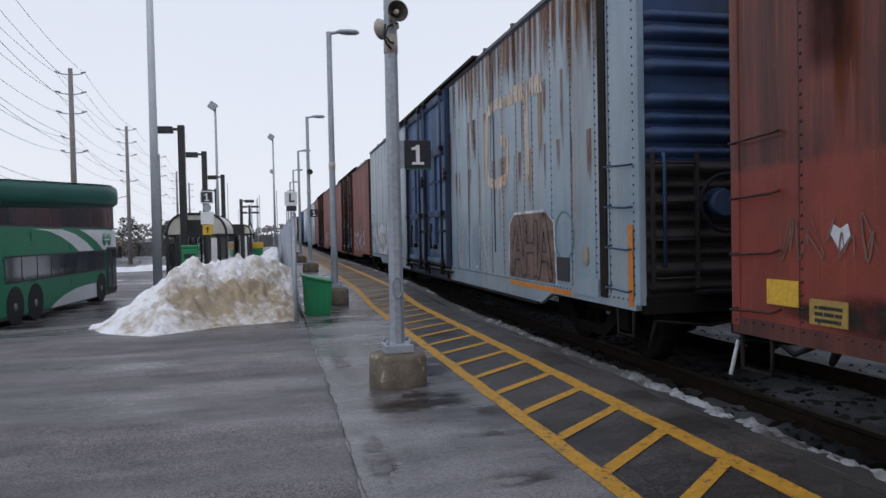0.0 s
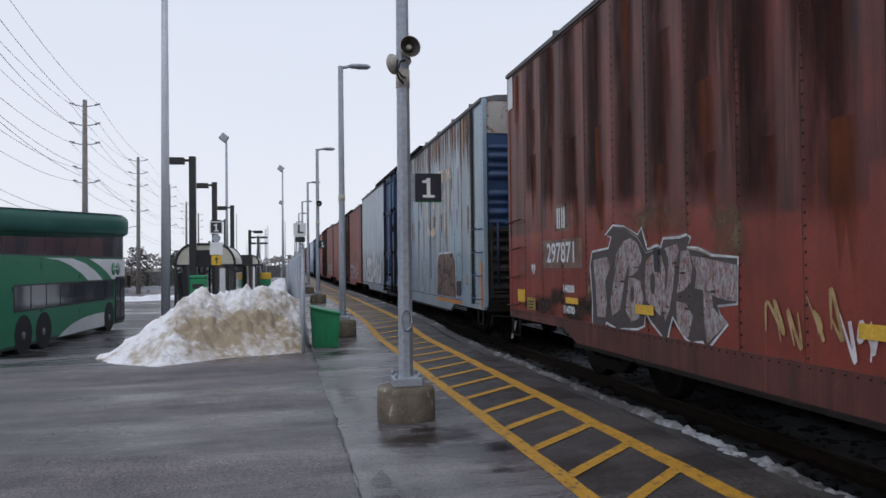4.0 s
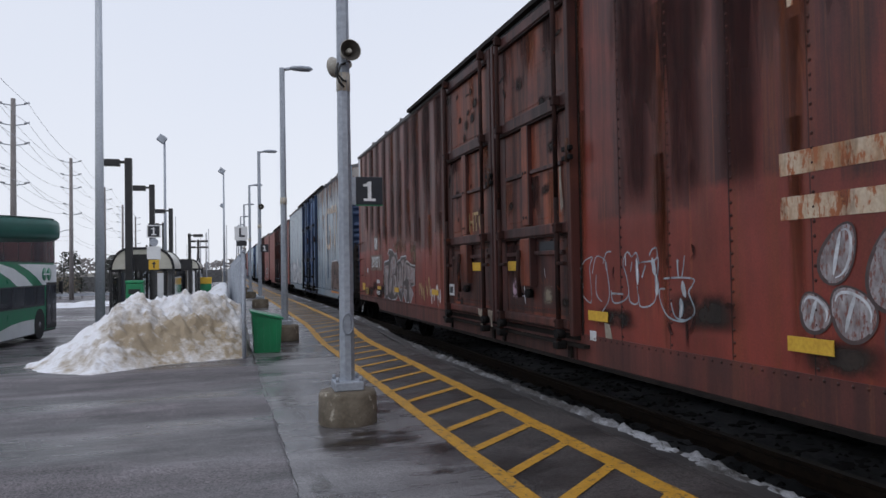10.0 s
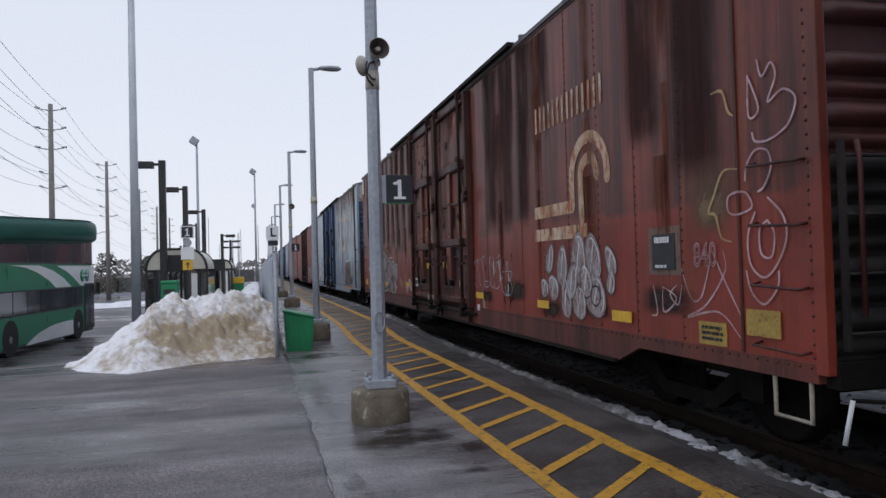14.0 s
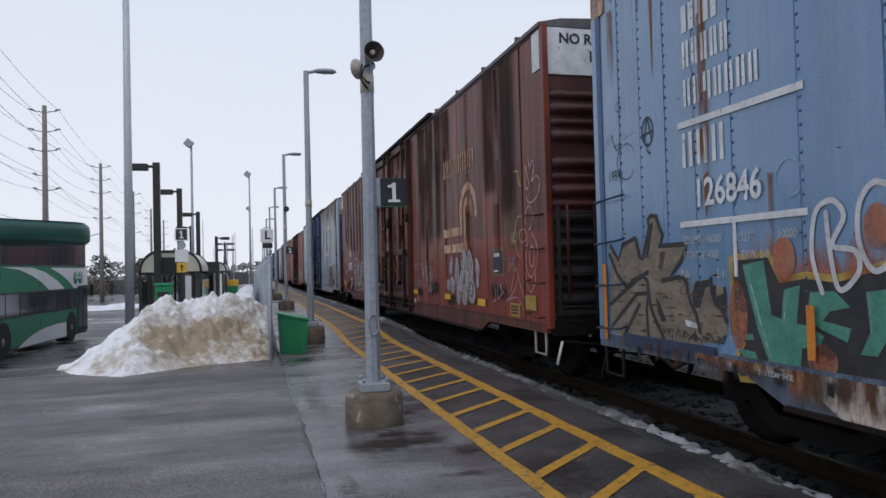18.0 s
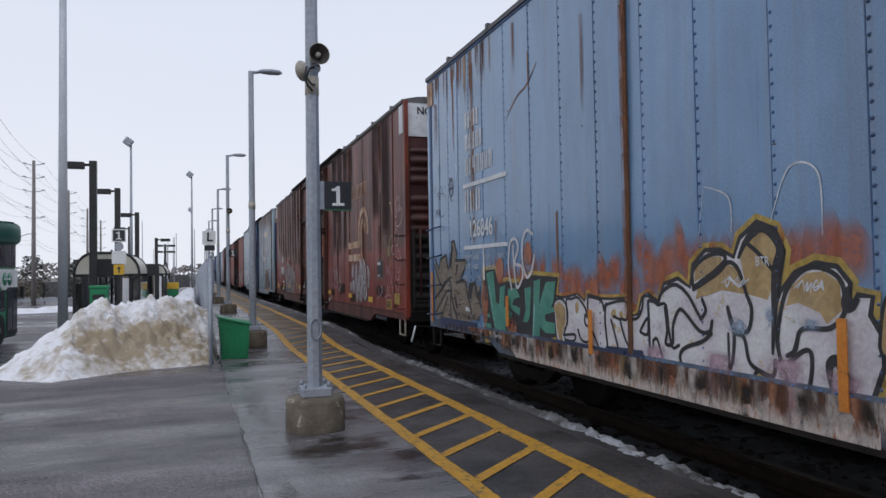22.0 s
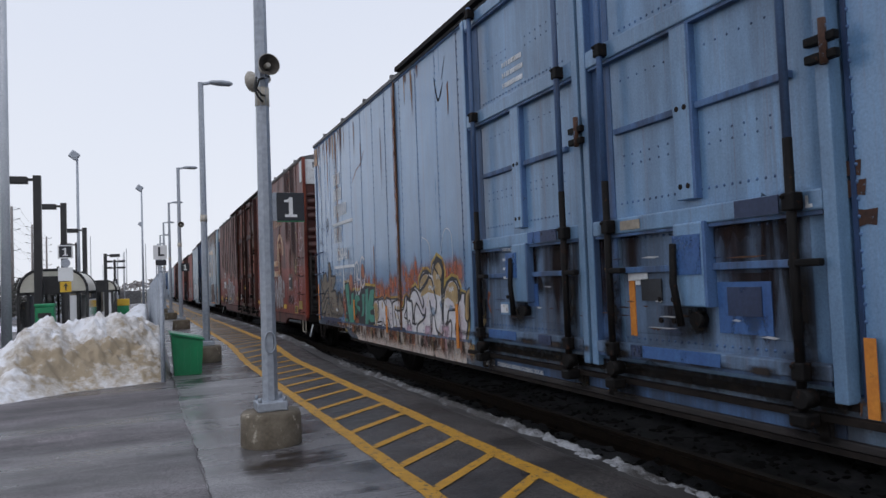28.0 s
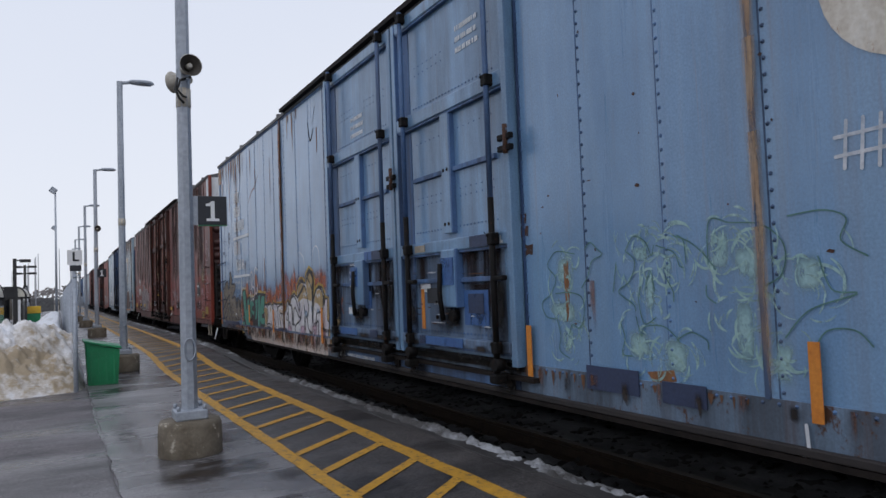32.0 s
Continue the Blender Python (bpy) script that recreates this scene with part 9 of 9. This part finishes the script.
D.strokes([[(-13.37, 1.07), (-13.42, 0.91), (-13.40, 0.72), (-13.36, 0.65), (-13.43, 0.55)], [(-13.55, 1.48), (-13.65, 1.41), (-13.77, 1.30)], [(-13.44, 0.91), (-13.51, 0.88), (-13.55, 0.74), (-13.65, 0.69), (-13.74, 0.68), (-13.76, 0.77)], [(-13.80, 0.77), (-13.78, 0.90), (-13.82, 1.10), (-13.88, 1.22), (-13.99, 1.31), (-14.10, 1.32), (-14.21, 1.27), (-14.25, 1.18), (-14.24, 1.07), (-14.15, 0.99), (-14.00, 0.98), (-13.94, 0.95), (-13.91, 0.85), (-13.85, 0.81)], [(-13.87, 0.78), (-13.97, 0.85), (-14.02, 0.84), (-14.02, 0.73), (-13.98, 0.62), (-13.88, 0.63), (-13.82, 0.72)], [(-12.90, 0.63), (-12.88, 0.71), (-12.94, 0.77), (-13.12, 0.83), (-13.21, 0.89)]], 0.030, M_op["black"], 0.0160, "black line of a letter")
D.strokes([[(-13.48, 1.39), (-13.54, 1.48), (-13.64, 1.56), (-13.73, 1.55), (-13.82, 1.44), (-13.78, 1.30), (-13.76, 1.03), (-13.74, 0.81)], [(-14.15, 0.66), (-14.14, 0.78), (-14.19, 0.82), (-14.24, 0.73), (-14.27, 0.59), (-14.32, 0.55)], [(-14.27, 1.21), (-14.26, 1.11), (-14.33, 1.15)], [(-13.94, 0.95), (-13.90, 0.85)], [(-13.37, 0.90), (-13.37, 0.69)]], 0.062, M_op["black"], 0.0172, "heavy black shade of a letter", taper=True)
small = [(-10.93, 0.97), (-11.07, 1.07), (-11.21, 1.06), (-11.35, 1.08), (-11.46, 1.10), (-11.58, 1.04), (-11.63, 1.10), (-11.86, 1.07), (-12.00, 1.07), (-12.24, 1.09), (-12.26, 0.94), (-12.39, 0.97), (-12.44, 1.10), (-12.51, 1.13), (-12.64, 1.07), (-12.76, 1.07), (-12.83, 1.14), (-12.88, 0.98), (-12.87, 0.70), (-12.65, 0.58), (-12.55, 0.68), (-12.44, 0.63), (-12.29, 0.70), (-11.99, 0.69), (-11.83, 0.57), (-11.70, 0.68), (-11.39, 0.66), (-11.12, 0.59), (-10.99, 0.82)]
D.strokes([small + small[:1]], 0.10, "yellow", 0.0086, "yellow edge of the cream letters", False)
D.strokes([small + small[:1]], 0.045, M_op["black"], 0.0098, "black outline of the cream letters", False)
D.fill([small], M_cream, 0.0106, "cream letter body")
D.strokes([[(-10.97, 0.97), (-11.07, 1.05), (-11.19, 1.05), (-11.27, 0.97), (-11.27, 0.85), (-11.19, 0.72)], [(-11.27, 0.83), (-11.26, 1.00), (-11.27, 1.06), (-11.35, 1.06), (-11.45, 1.08), (-11.52, 1.05), (-11.60, 0.98), (-11.63, 0.91), (-11.59, 0.93), (-11.59, 0.85), (-11.68, 0.81), (-11.77, 0.71), (-11.84, 0.58)], [(-11.19, 0.72), (-11.40, 0.74), (-11.38, 0.68), (-11.22, 0.68)], [(-11.46, 0.79), (-11.51, 0.71), (-11.59, 0.69), (-11.67, 0.71)], [(-11.64, 0.91), (-11.64, 1.07), (-11.69, 1.09), (-11.86, 1.06), (-11.90, 0.98), (-11.93, 1.03), (-12.22, 1.07), (-12.23, 0.93), (-12.14, 0.92), (-12.19, 0.79), (-12.25, 0.71)]], 0.026, M_op["black"], 0.0152, "black line of a cream letter")
D.strokes([[(-11.93, 1.04), (-11.91, 0.90), (-11.94, 0.69)], [(-12.00, 0.91), (-12.06, 0.78), (-12.09, 0.70)], [(-12.04, 0.94), (-12.13, 0.92)], [(-12.28, 0.93), (-12.38, 0.95), (-12.44, 1.03), (-12.46, 1.11), (-12.53, 1.12), (-12.63, 1.06), (-12.73, 1.06), (-12.76, 0.88), (-12.80, 0.76), (-12.87, 0.78)], [(-12.41, 0.85), (-12.45, 0.90), (-12.51, 0.95), (-12.50, 0.83), (-12.41, 0.84)], [(-12.57, 0.79), (-12.62, 0.80), (-12.67, 0.67), (-12.65, 0.59), (-12.58, 0.66), (-12.57, 0.79)]], 0.026, M_op["black"], 0.0152, "black line of a cream letter")
D.fill([[(-11.00, 0.97), (-11.12, 1.03), (-11.23, 0.98), (-11.24, 0.84), (-11.16, 0.72), (-11.20, 0.62), (-11.13, 0.63), (-11.06, 0.79), (-11.05, 0.91)], [(-12.08, 0.96), (-12.07, 0.93), (-12.04, 0.92), (-12.01, 0.93), (-12.00, 0.96), (-12.02, 0.99), (-12.04, 1.00), (-12.07, 0.99)], [(-12.18, 0.96), (-12.17, 0.94), (-12.15, 0.93), (-12.13, 0.94), (-12.12, 0.96), (-12.13, 0.98), (-12.15, 0.99), (-12.17, 0.98)], [(-12.07, 0.86), (-12.06, 0.84), (-12.04, 0.83), (-12.03, 0.85), (-12.03, 0.87), (-12.04, 0.89), (-12.06, 0.88)], [(-11.48, 0.98), (-11.46, 0.94), (-11.44, 0.93), (-11.42, 0.96), (-11.42, 1.01), (-11.44, 1.04), (-11.47, 1.03)]], M_sp["gold"], 0.0138, "ochre patch in a letter")
D.fill([[(-10.63, 0.67), (-11.12, 0.64), (-11.18, 0.50), (-10.64, 0.53)], [(-11.28, 0.68), (-11.80, 0.67), (-11.83, 0.54), (-11.30, 0.54)], [(-11.92, 0.69), (-12.44, 0.70), (-12.50, 0.54), (-11.89, 0.54)]], M_navy, 0.0235, "navy blue panel above the sill", "sill_flap")
D.fill([petal(-12.6, 0.70, 0.16, 0.09), petal(-13.3, 0.70, 0.2, 0.10), petal(-13.85, 0.72, 0.25, 0.11), petal(-14.2, 0.7, 0.2, 0.09)], M_hazepink, 0.0188, "lilac pink shade at the foot of the letters")
D.fill([petal(-13.45, 0.95, 0.14, 0.06, 0.4), petal(-13.98, 1.0, 0.14, 0.05), petal(-12.62, 0.9, 0.1, 0.05), petal(-13.72, 1.0, 0.05, 0.12)], M_hazeblue, 0.0190, "blue grey shade in the letters")
D.scribble(-13.92, -14.16, 1.18, 1.26, 4, 0.010, "white", 47, "small white tag", lift=0.0215)
D.text("BTR", -13.60, -13.78, 1.36, 0.08, M_sp["white"], 0.0215, "sprayed_letters", "thin white sprayed letters", 0.8, 0.001)
D.scribble(-13.3, -13.55, 1.2, 1.28, 3, 0.010, "white", 43, "small white tag", lift=0.0215)
D.strokes([[(-13.16, 1.85), (-13.1, 1.5)], [(-13.16, 1.88), (-13.4, 1.78), (-13.42, 1.55)], [(-13.75, 1.6), (-13.9, 1.9), (-14.1, 1.85), (-14.12, 1.5)]], 0.012, "white", 0.0125, "thin white sprayed arcs", taper=True)
oe = [[(-14.52, 0.92), (-14.56, 1.14), (-14.68, 1.16), (-14.72, 0.95)], [(-14.80, 1.04), (-14.92, 1.08), (-14.95, 0.9), (-14.82, 0.86)]]
D.strokes(oe, 0.13, "black", 0.0355, "black outline running onto the door")
D.strokes(oe, 0.085, "gold", 0.0375, "ochre letter running onto the door")
D.fill([petal(-14.7, 0.98, 0.22, 0.22)], M_sootwash, 0.0392, "soot over the letters", "soot_stain")
D.scribble(-14.5, -15.1, 0.95, 1.3, 4, 0.05, "orange", 46, "orange licks on the door", lift=0.0348)
D.fill([[(-9.80, 0.635), (-14.45, 0.635), (-14.45, 0.405), (-10.2, 0.405)]], M_sillcream, 0.0300, "worn cream graffiti coat over the sill")
for k in range(82):
    rr_ = random.Random(900 + k)
    y = -8.80 - k * 0.071
    c_ = M_run[("orange", "cream", "dark", "ochre", "pink", "cream", "orange", "cream", "dark")[rr_.randrange(9)]]
    lo = 0.412 if y < -9.75 else 0.56
    D.fill([[(y + 0.03, 0.64), (y - 0.14 - rr_.uniform(0, 0.05), 0.64), (y - 0.13 - rr_.uniform(-0.05, 0.05), (lo + 0.64) / 2), (y - 0.12 - rr_.uniform(-0.05, 0.05), lo), (y + rr_.uniform(-0.04, 0.04), lo), (y + rr_.uniform(-0.04, 0.05), (lo + 0.64) / 2)]], c_, 0.0312 + 0.0003 * (k % 5), "graffiti colour running over the sill")
for k in range(46):
    rr_ = random.Random(960 + k)
    y = -8.0 - k * 0.142 if k < 46 else 0
    if not -7.9 < y:
        wash(D, y, rr_.uniform(0.04, 0.16), 0.64, rr_.uniform(0.36, 0.5), M_rustsill if k % 3 else M_splash, 3000 + k, 0.0335 + 0.0003 * (k % 3), "rust and dirt run on the sill")
for k in range(16):
    rr_ = random.Random(1010 + k)
    wash(D, -19.0 - k * 0.3, rr_.uniform(0.04, 0.12), 0.66, rr_.uniform(0.4, 0.56), M_rustsill if k % 2 else M_splash, 3100 + k, 0.0335 + 0.0003 * (k % 3), "rust and dirt run on the sill")
# pale green outline piece
D.strokes([[(-19.73, 1.49), (-19.53, 1.52), (-19.44, 1.47), (-19.41, 1.41), (-19.50, 1.32), (-19.43, 1.21), (-19.32, 1.14), (-19.37, 1.04), (-19.49, 1.03)], [(-19.49, 1.03), (-19.53, 0.91), (-19.51, 0.80), (-19.62, 0.75)], [(-19.49, 1.21), (-19.65, 1.22), (-19.79, 1.18), (-19.80, 1.05), (-19.75, 0.97), (-19.67, 0.99), (-19.63, 0.92)], [(-19.84, 1.52), (-19.90, 1.56), (-19.97, 1.51), (-20.01, 1.47), (-19.91, 1.43), (-19.86, 1.33), (-19.79, 1.25)], [(-20.15, 1.41), (-20.13, 1.31), (-20.11, 1.22)], [(-20.24, 1.48), (-20.32, 1.57), (-20.42, 1.53), (-20.47, 1.44), (-20.49, 1.50)], [(-20.24, 1.48), (-20.32, 1.41), (-20.27, 1.29), (-20.16, 1.22), (-20.29, 1.14), (-20.31, 1.10)]], 0.008, M_op["dkgreen"], 0.0150, "dark green outlines of an unfinished piece")
D.strokes([[(-20.36, 1.25), (-20.34, 1.16), (-20.38, 1.02), (-20.48, 1.06)], [(-20.40, 1.23), (-20.45, 1.35), (-20.48, 1.22)], [(-20.17, 1.01), (-20.20, 0.92), (-20.17, 0.82), (-20.26, 0.81)], [(-20.31, 1.06), (-20.35, 0.94), (-20.38, 1.00), (-20.53, 1.01), (-20.62, 0.96), (-20.66, 0.92)], [(-20.51, 1.50), (-20.65, 1.45), (-20.69, 1.37), (-20.72, 1.36)], [(-20.58, 1.30), (-20.63, 1.22), (-20.63, 1.16)], [(-20.65, 1.55), (-20.76, 1.51), (-20.86, 1.44), (-20.95, 1.34)], [(-20.68, 1.55), (-20.73, 1.51), (-20.74, 1.38)], [(-20.64, 0.93), (-20.75, 0.98), (-20.86, 0.94), (-20.87, 0.89)], [(-20.88, 1.25), (-20.88, 1.19), (-20.94, 1.15)]], 0.008, M_op["dkgreen"], 0.0150, "dark green outlines of an unfinished piece")
D.strokes([[(-20.9, 1.37), (-20.92, 1.61), (-21.06, 1.59), (-21.26, 1.56), (-21.38, 1.45), (-21.36, 1.30), (-21.22, 1.2), (-21.26, 1.0)], [(-21.41, 1.59), (-21.6, 1.60), (-21.71, 1.55), (-21.68, 1.45), (-21.8, 1.37)], [(-21.56, 1.38), (-21.62, 1.22), (-21.74, 1.2), (-21.5, 1.12), (-21.36, 0.98)], [(-21.5, 0.9), (-21.58, 1.02), (-21.72, 1.03), (-21.8, 0.96)]], 0.008, M_op["dkgreen"], 0.0150, "dark green outlines of an unfinished piece")
mint = [[(-19.53, 1.51), (-19.72, 1.48), (-19.73, 1.28), (-19.58, 1.24), (-19.48, 1.32)], [(-19.35, 1.14), (-19.54, 1.18), (-19.77, 1.16), (-19.77, 0.97), (-19.56, 0.97)], [(-19.53, 0.96), (-19.67, 0.97), (-19.67, 0.76), (-19.53, 0.80)], [(-20.27, 1.50), (-20.41, 1.52), (-20.46, 1.44), (-20.36, 1.39)], [(-20.38, 1.36), (-20.49, 1.37), (-20.48, 1.09), (-20.39, 1.06)], [(-20.20, 0.99), (-20.45, 1.00), (-20.46, 0.76), (-20.24, 0.78)], [(-20.50, 0.98), (-20.74, 0.89), (-20.75, 0.69), (-20.51, 0.72)], [(-20.56, 1.48), (-20.64, 1.44), (-20.64, 1.26), (-20.55, 1.31)]]
mint += [petal(-20.98, 1.45, 0.09, 0.16), petal(-21.15, 1.36, 0.12, 0.14), petal(-21.12, 1.0, 0.08, 0.25), petal(-21.35, 0.85, 0.08, 0.14), petal(-21.5, 1.3, 0.1, 0.12)]
D.fill(mint, M_hazemint, 0.0082, "hazy mint fill of the unfinished piece")
for k in range(300):
    rr_ = random.Random(300 + k)
    q = mint[k % len(mint)]
    y, z, r = sum(v[0] for v in q) / len(q) + rr_.uniform(-0.11, 0.11), sum(v[1] for v in q) / len(q) + rr_.uniform(-0.13, 0.13), rr_.uniform(0.05, 0.15)
    a0 = rr_.uniform(0, 360)
    D.strokes([arc(y, z, r, a0, a0 + rr_.uniform(30, 95), 5)], rr_.uniform(0.006, 0.020), M_mintline, 0.0095 + 0.00002 * k, "pale mint spray swirl", taper=True)
D.fill([[(-22.1 - 0.46 * math.cos(a), 2.68 + 0.46 * math.sin(a)) for a in [k * 0.1745 for k in range(36)]]], M_creammark, 0.0125, "large faded cream round mark", "round_mark")
D.strokes([[(-21.72, 1.78), (-21.74, 2.0)], [(-21.80, 1.77), (-21.82, 2.0)], [(-21.88, 1.77), (-21.90, 2.0)], [(-21.68, 1.93), (-21.95, 1.94)], [(-21.68, 1.84), (-21.95, 1.85)]], 0.018, "white", 0.013, "white hatch mark", False)
D.strokes([[(-21.46, 0.56), (-21.47, 0.40)], [(-21.41, 0.43), (-21.47, 0.39), (-21.55, 0.44)]], 0.02, "white", 0.03, "white chalk arrow", False)

for k in range(46):
    rr_ = random.Random(1500 + k)
    y = -19.3 - rr_.uniform(0, 3.2) if k % 2 else -7.5 - rr_.uniform(0, 6.8)
    z, w, hh_ = rr_.uniform(0.75, 3.9), rr_.uniform(0.012, 0.05), rr_.uniform(0.004, 0.014)
    D.fill([[(y, z), (y - w * 0.4, z + hh_), (y - w, z + hh_ * 0.3), (y - w * 0.8, z - hh_), (y - w * 0.3, z - hh_ * 0.6)]], M_rustbrown, 0.0075, "small rust chip", "rust_chip")
for k in range(40):
    rr_ = random.Random(1700 + k)
    y = -18.98 - k * 0.085 if k < 26 else -8.0 - (k - 26) * 0.44
    w, hh_ = rr_.uniform(0.015, 0.05), rr_.uniform(0.03, 0.12)
    D.fill([[(y, 0.645), (y - w, 0.645), (y - w * 0.8, 0.645 - hh_ * 0.6), (y - w * 0.5, 0.645 - hh_), (y - w * 0.2, 0.645 - hh_ * 0.5)]], M_rustdark, 0.029, "rust drip below the rivet line", "rust_drip")

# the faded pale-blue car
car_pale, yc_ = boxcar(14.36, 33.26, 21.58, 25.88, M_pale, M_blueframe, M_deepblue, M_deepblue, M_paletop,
                       "faded pale blue boxcar with rust streaks and dark blue doors",
                       rear=(14.90, 15.22, 15.85, 16.45, 17.10, 17.42, 17.73, 18.34, 18.93, 19.62, 20.30, 21.10))
P = Side(car_pale, yc_ - 0.16)
P.strip(14.86, 0.16, 0.62, 4.1, M_grime, "dark rusty vertical post", 0.008)
P.strip(18.6, 0.03, 1.0, 4.1, M_blueframe, "dark seam strip", 0.004)
for k in range(26):
    y = 15.15 + k * 0.215
    rr_ = random.Random(700 + k)
    P.fill([[(y, 4.08), (y + 0.2, 4.08), (y + 0.17, 3.8 - rr_.uniform(0, 0.3)), (y + 0.10, 3.5 - rr_.uniform(0, 0.8)), (y + 0.06, 3.75 - rr_.uniform(0, 0.5)), (y + 0.02, 3.9)]], M_rustwash, 0.0076, "rust run from the eave", "rust_run")
for k in range(64):
    rr_ = random.Random(3200 + k)
    z1_ = rr_.choice((4.08, 4.08, 3.2, 2.4))
    wash(P, 14.9 + rr_.uniform(0, 6.5), rr_.uniform(0.05, 0.25), z1_, z1_ - rr_.uniform(0.5, 1.8), M_rustwash if k % 3 else M_rustpale, 3300 + k, 0.0085)
P.strokes([[(17.80, 3.18), (18.45, 3.24), (18.86, 3.20), (18.98, 3.05), (18.98, 2.45), (18.92, 2.12), (18.55, 2.02), (18.02, 2.08), (17.92, 2.3), (17.95, 2.62), (18.22, 2.66)]], 0.17, M_creamrust, 0.012, "rust eaten cream curved mark", False, name="faded_mark")
P.fill([[(17.74, 3.10), (16.52, 3.06), (16.50, 3.30), (17.74, 3.34)], [(17.20, 3.08), (17.06, 3.08), (17.04, 2.02), (17.15, 1.98)]], M_creamrust, 0.0125, "rust eaten cream bar mark", "faded_mark")
P.fill([[(17.95, 0.64), (17.9, 1.42), (17.7, 1.56), (16.5, 1.57), (16.22, 1.42), (16.15, 0.64)]], "brown", 0.010, "grey brown sprayed panel")
P.strokes([[(17.95, 0.64), (17.9, 1.42), (17.7, 1.56), (16.5, 1.57), (16.22, 1.42), (16.15, 0.64)]], 0.035, "white", 0.0125, "white outline of panel", False)
P.letters("AHA", 17.8, 16.3, 0.75, 1.45, 0.10, "brown", "black", 51, "dark letters in the panel", 0.013, edge=0.03)
P.letters("VIUN", 20.95, 18.9, 0.72, 1.35, 0.02, "white", "silver", 52, "thin pale letters", 0.011, edge=0.004)
P.letters("NSAW", 32.6, 27.2, 0.66, 1.5, 0.26, "white", "silver", 53, "white bubble letters", 0.011, gap=0.1, edge=0.05)
P.strokes([arc(15.9, 1.25, 0.28, 0, 360)], 0.025, "dkgreen", 0.013, "chalk ring tag")
P.label(16.12, 15.76, 0.72, 1.0, M_decal_k, "black stencil panel")
P.label(15.38, 15.24, 0.94, 1.13, M_sp["tan"], "tan notice")
P.label(14.33, 14.24, 0.58, 1.36, M_decal_o, "orange reflective stripe", lift=0.014)
P.label(15.62, 14.98, 0.60, 0.80, M_pale, "folded sill flap", "sill_flap", 0.02)
P.label(17.9, 15.7, 0.56, 0.62, M_decal_o, "orange painted sill patch")

# cars further along the train
FAR = [(33.95, 51.6, 0.43, M_red, "plain red boxcar further along the train"), (52.3, 70.2, 0.5, M_red, "brown red boxcar far along the train"),
       (70.9, 89.0, 0.5, M_pale, "pale blue boxcar far along the train"), (89.7, 107.8, 0.5, M_blue, "blue boxcar far along the train"),
       (108.5, 126.6, 0.5, M_red, "red boxcar far along the train"), (127.3, 145.4, 0.5, M_blue, "blue boxcar in the distance"),
       (146.1, 164.2, 0.5, M_red, "red boxcar in the distance"), (164.9, 183.0, 0.5, M_pale, "pale boxcar in the distance")]
M_redfar = car_paint("faded_red_paint", (0.33, 0.085, 0.06), (0.27, 0.075, 0.058), (0.18, 0.06, 0.05), (0.3, 0.12, 0.06), rust_at=0.74)
for k, (a_, b_, f_, m_, t_) in enumerate(FAR):
    c_ = a_ + (b_ - a_) * f_
    m_ = M_redfar if m_ is M_red else m_
    cr, yc_ = boxcar(a_, b_, c_ - 2.1, c_ + 2.1, m_, M_redframe if m_ is M_redfar else M_blueframe, M_redframe if m_ is M_redfar else M_blueframe,
                     M_redend if m_ is M_redfar else M_deepblue, m_, t_, detail=False, seams=1.4, eave=(4.0, 4.16, 4.1, 4.16)[k % 4])
    if k < 3:
        F_ = Side(cr, yc_)
        F_.letters(("SOKA", "NEMS", "TROA")[k], a_ + 5.2, a_ + 1.2, 0.7, 1.35, 0.12, "silver", "brown", 90 + k, "faded pale letters", 0.011)
        F_.label(a_ + 2.2, a_ + 3.1, 1.3, 2.0, M_sp["brown"], "dull repaint patch")


def motions():
    """The train rolls away, slowing down; its wheels turn with it."""
    for car, yc in CARS:
        walk(car, [(t, pose(TRACK, yc + s, RAIL)) for t, s in RUN])
    turn_times = [0.0]
    while turn_times[-1] < 32.0:
        t = turn_times[-1]
        s = run_at(t)
        while t < 32.0 and run_at(t) - s < 0.55:
            t = round(t + 0.1, 1)
        turn_times.append(min(32.0, t))
    for wheel, y in WHEELS[:24]:
        walk(wheel, [(t, pose(0, y, 0.42, -math.degrees(run_at(t) / 0.42))) for t in turn_times])


motions()
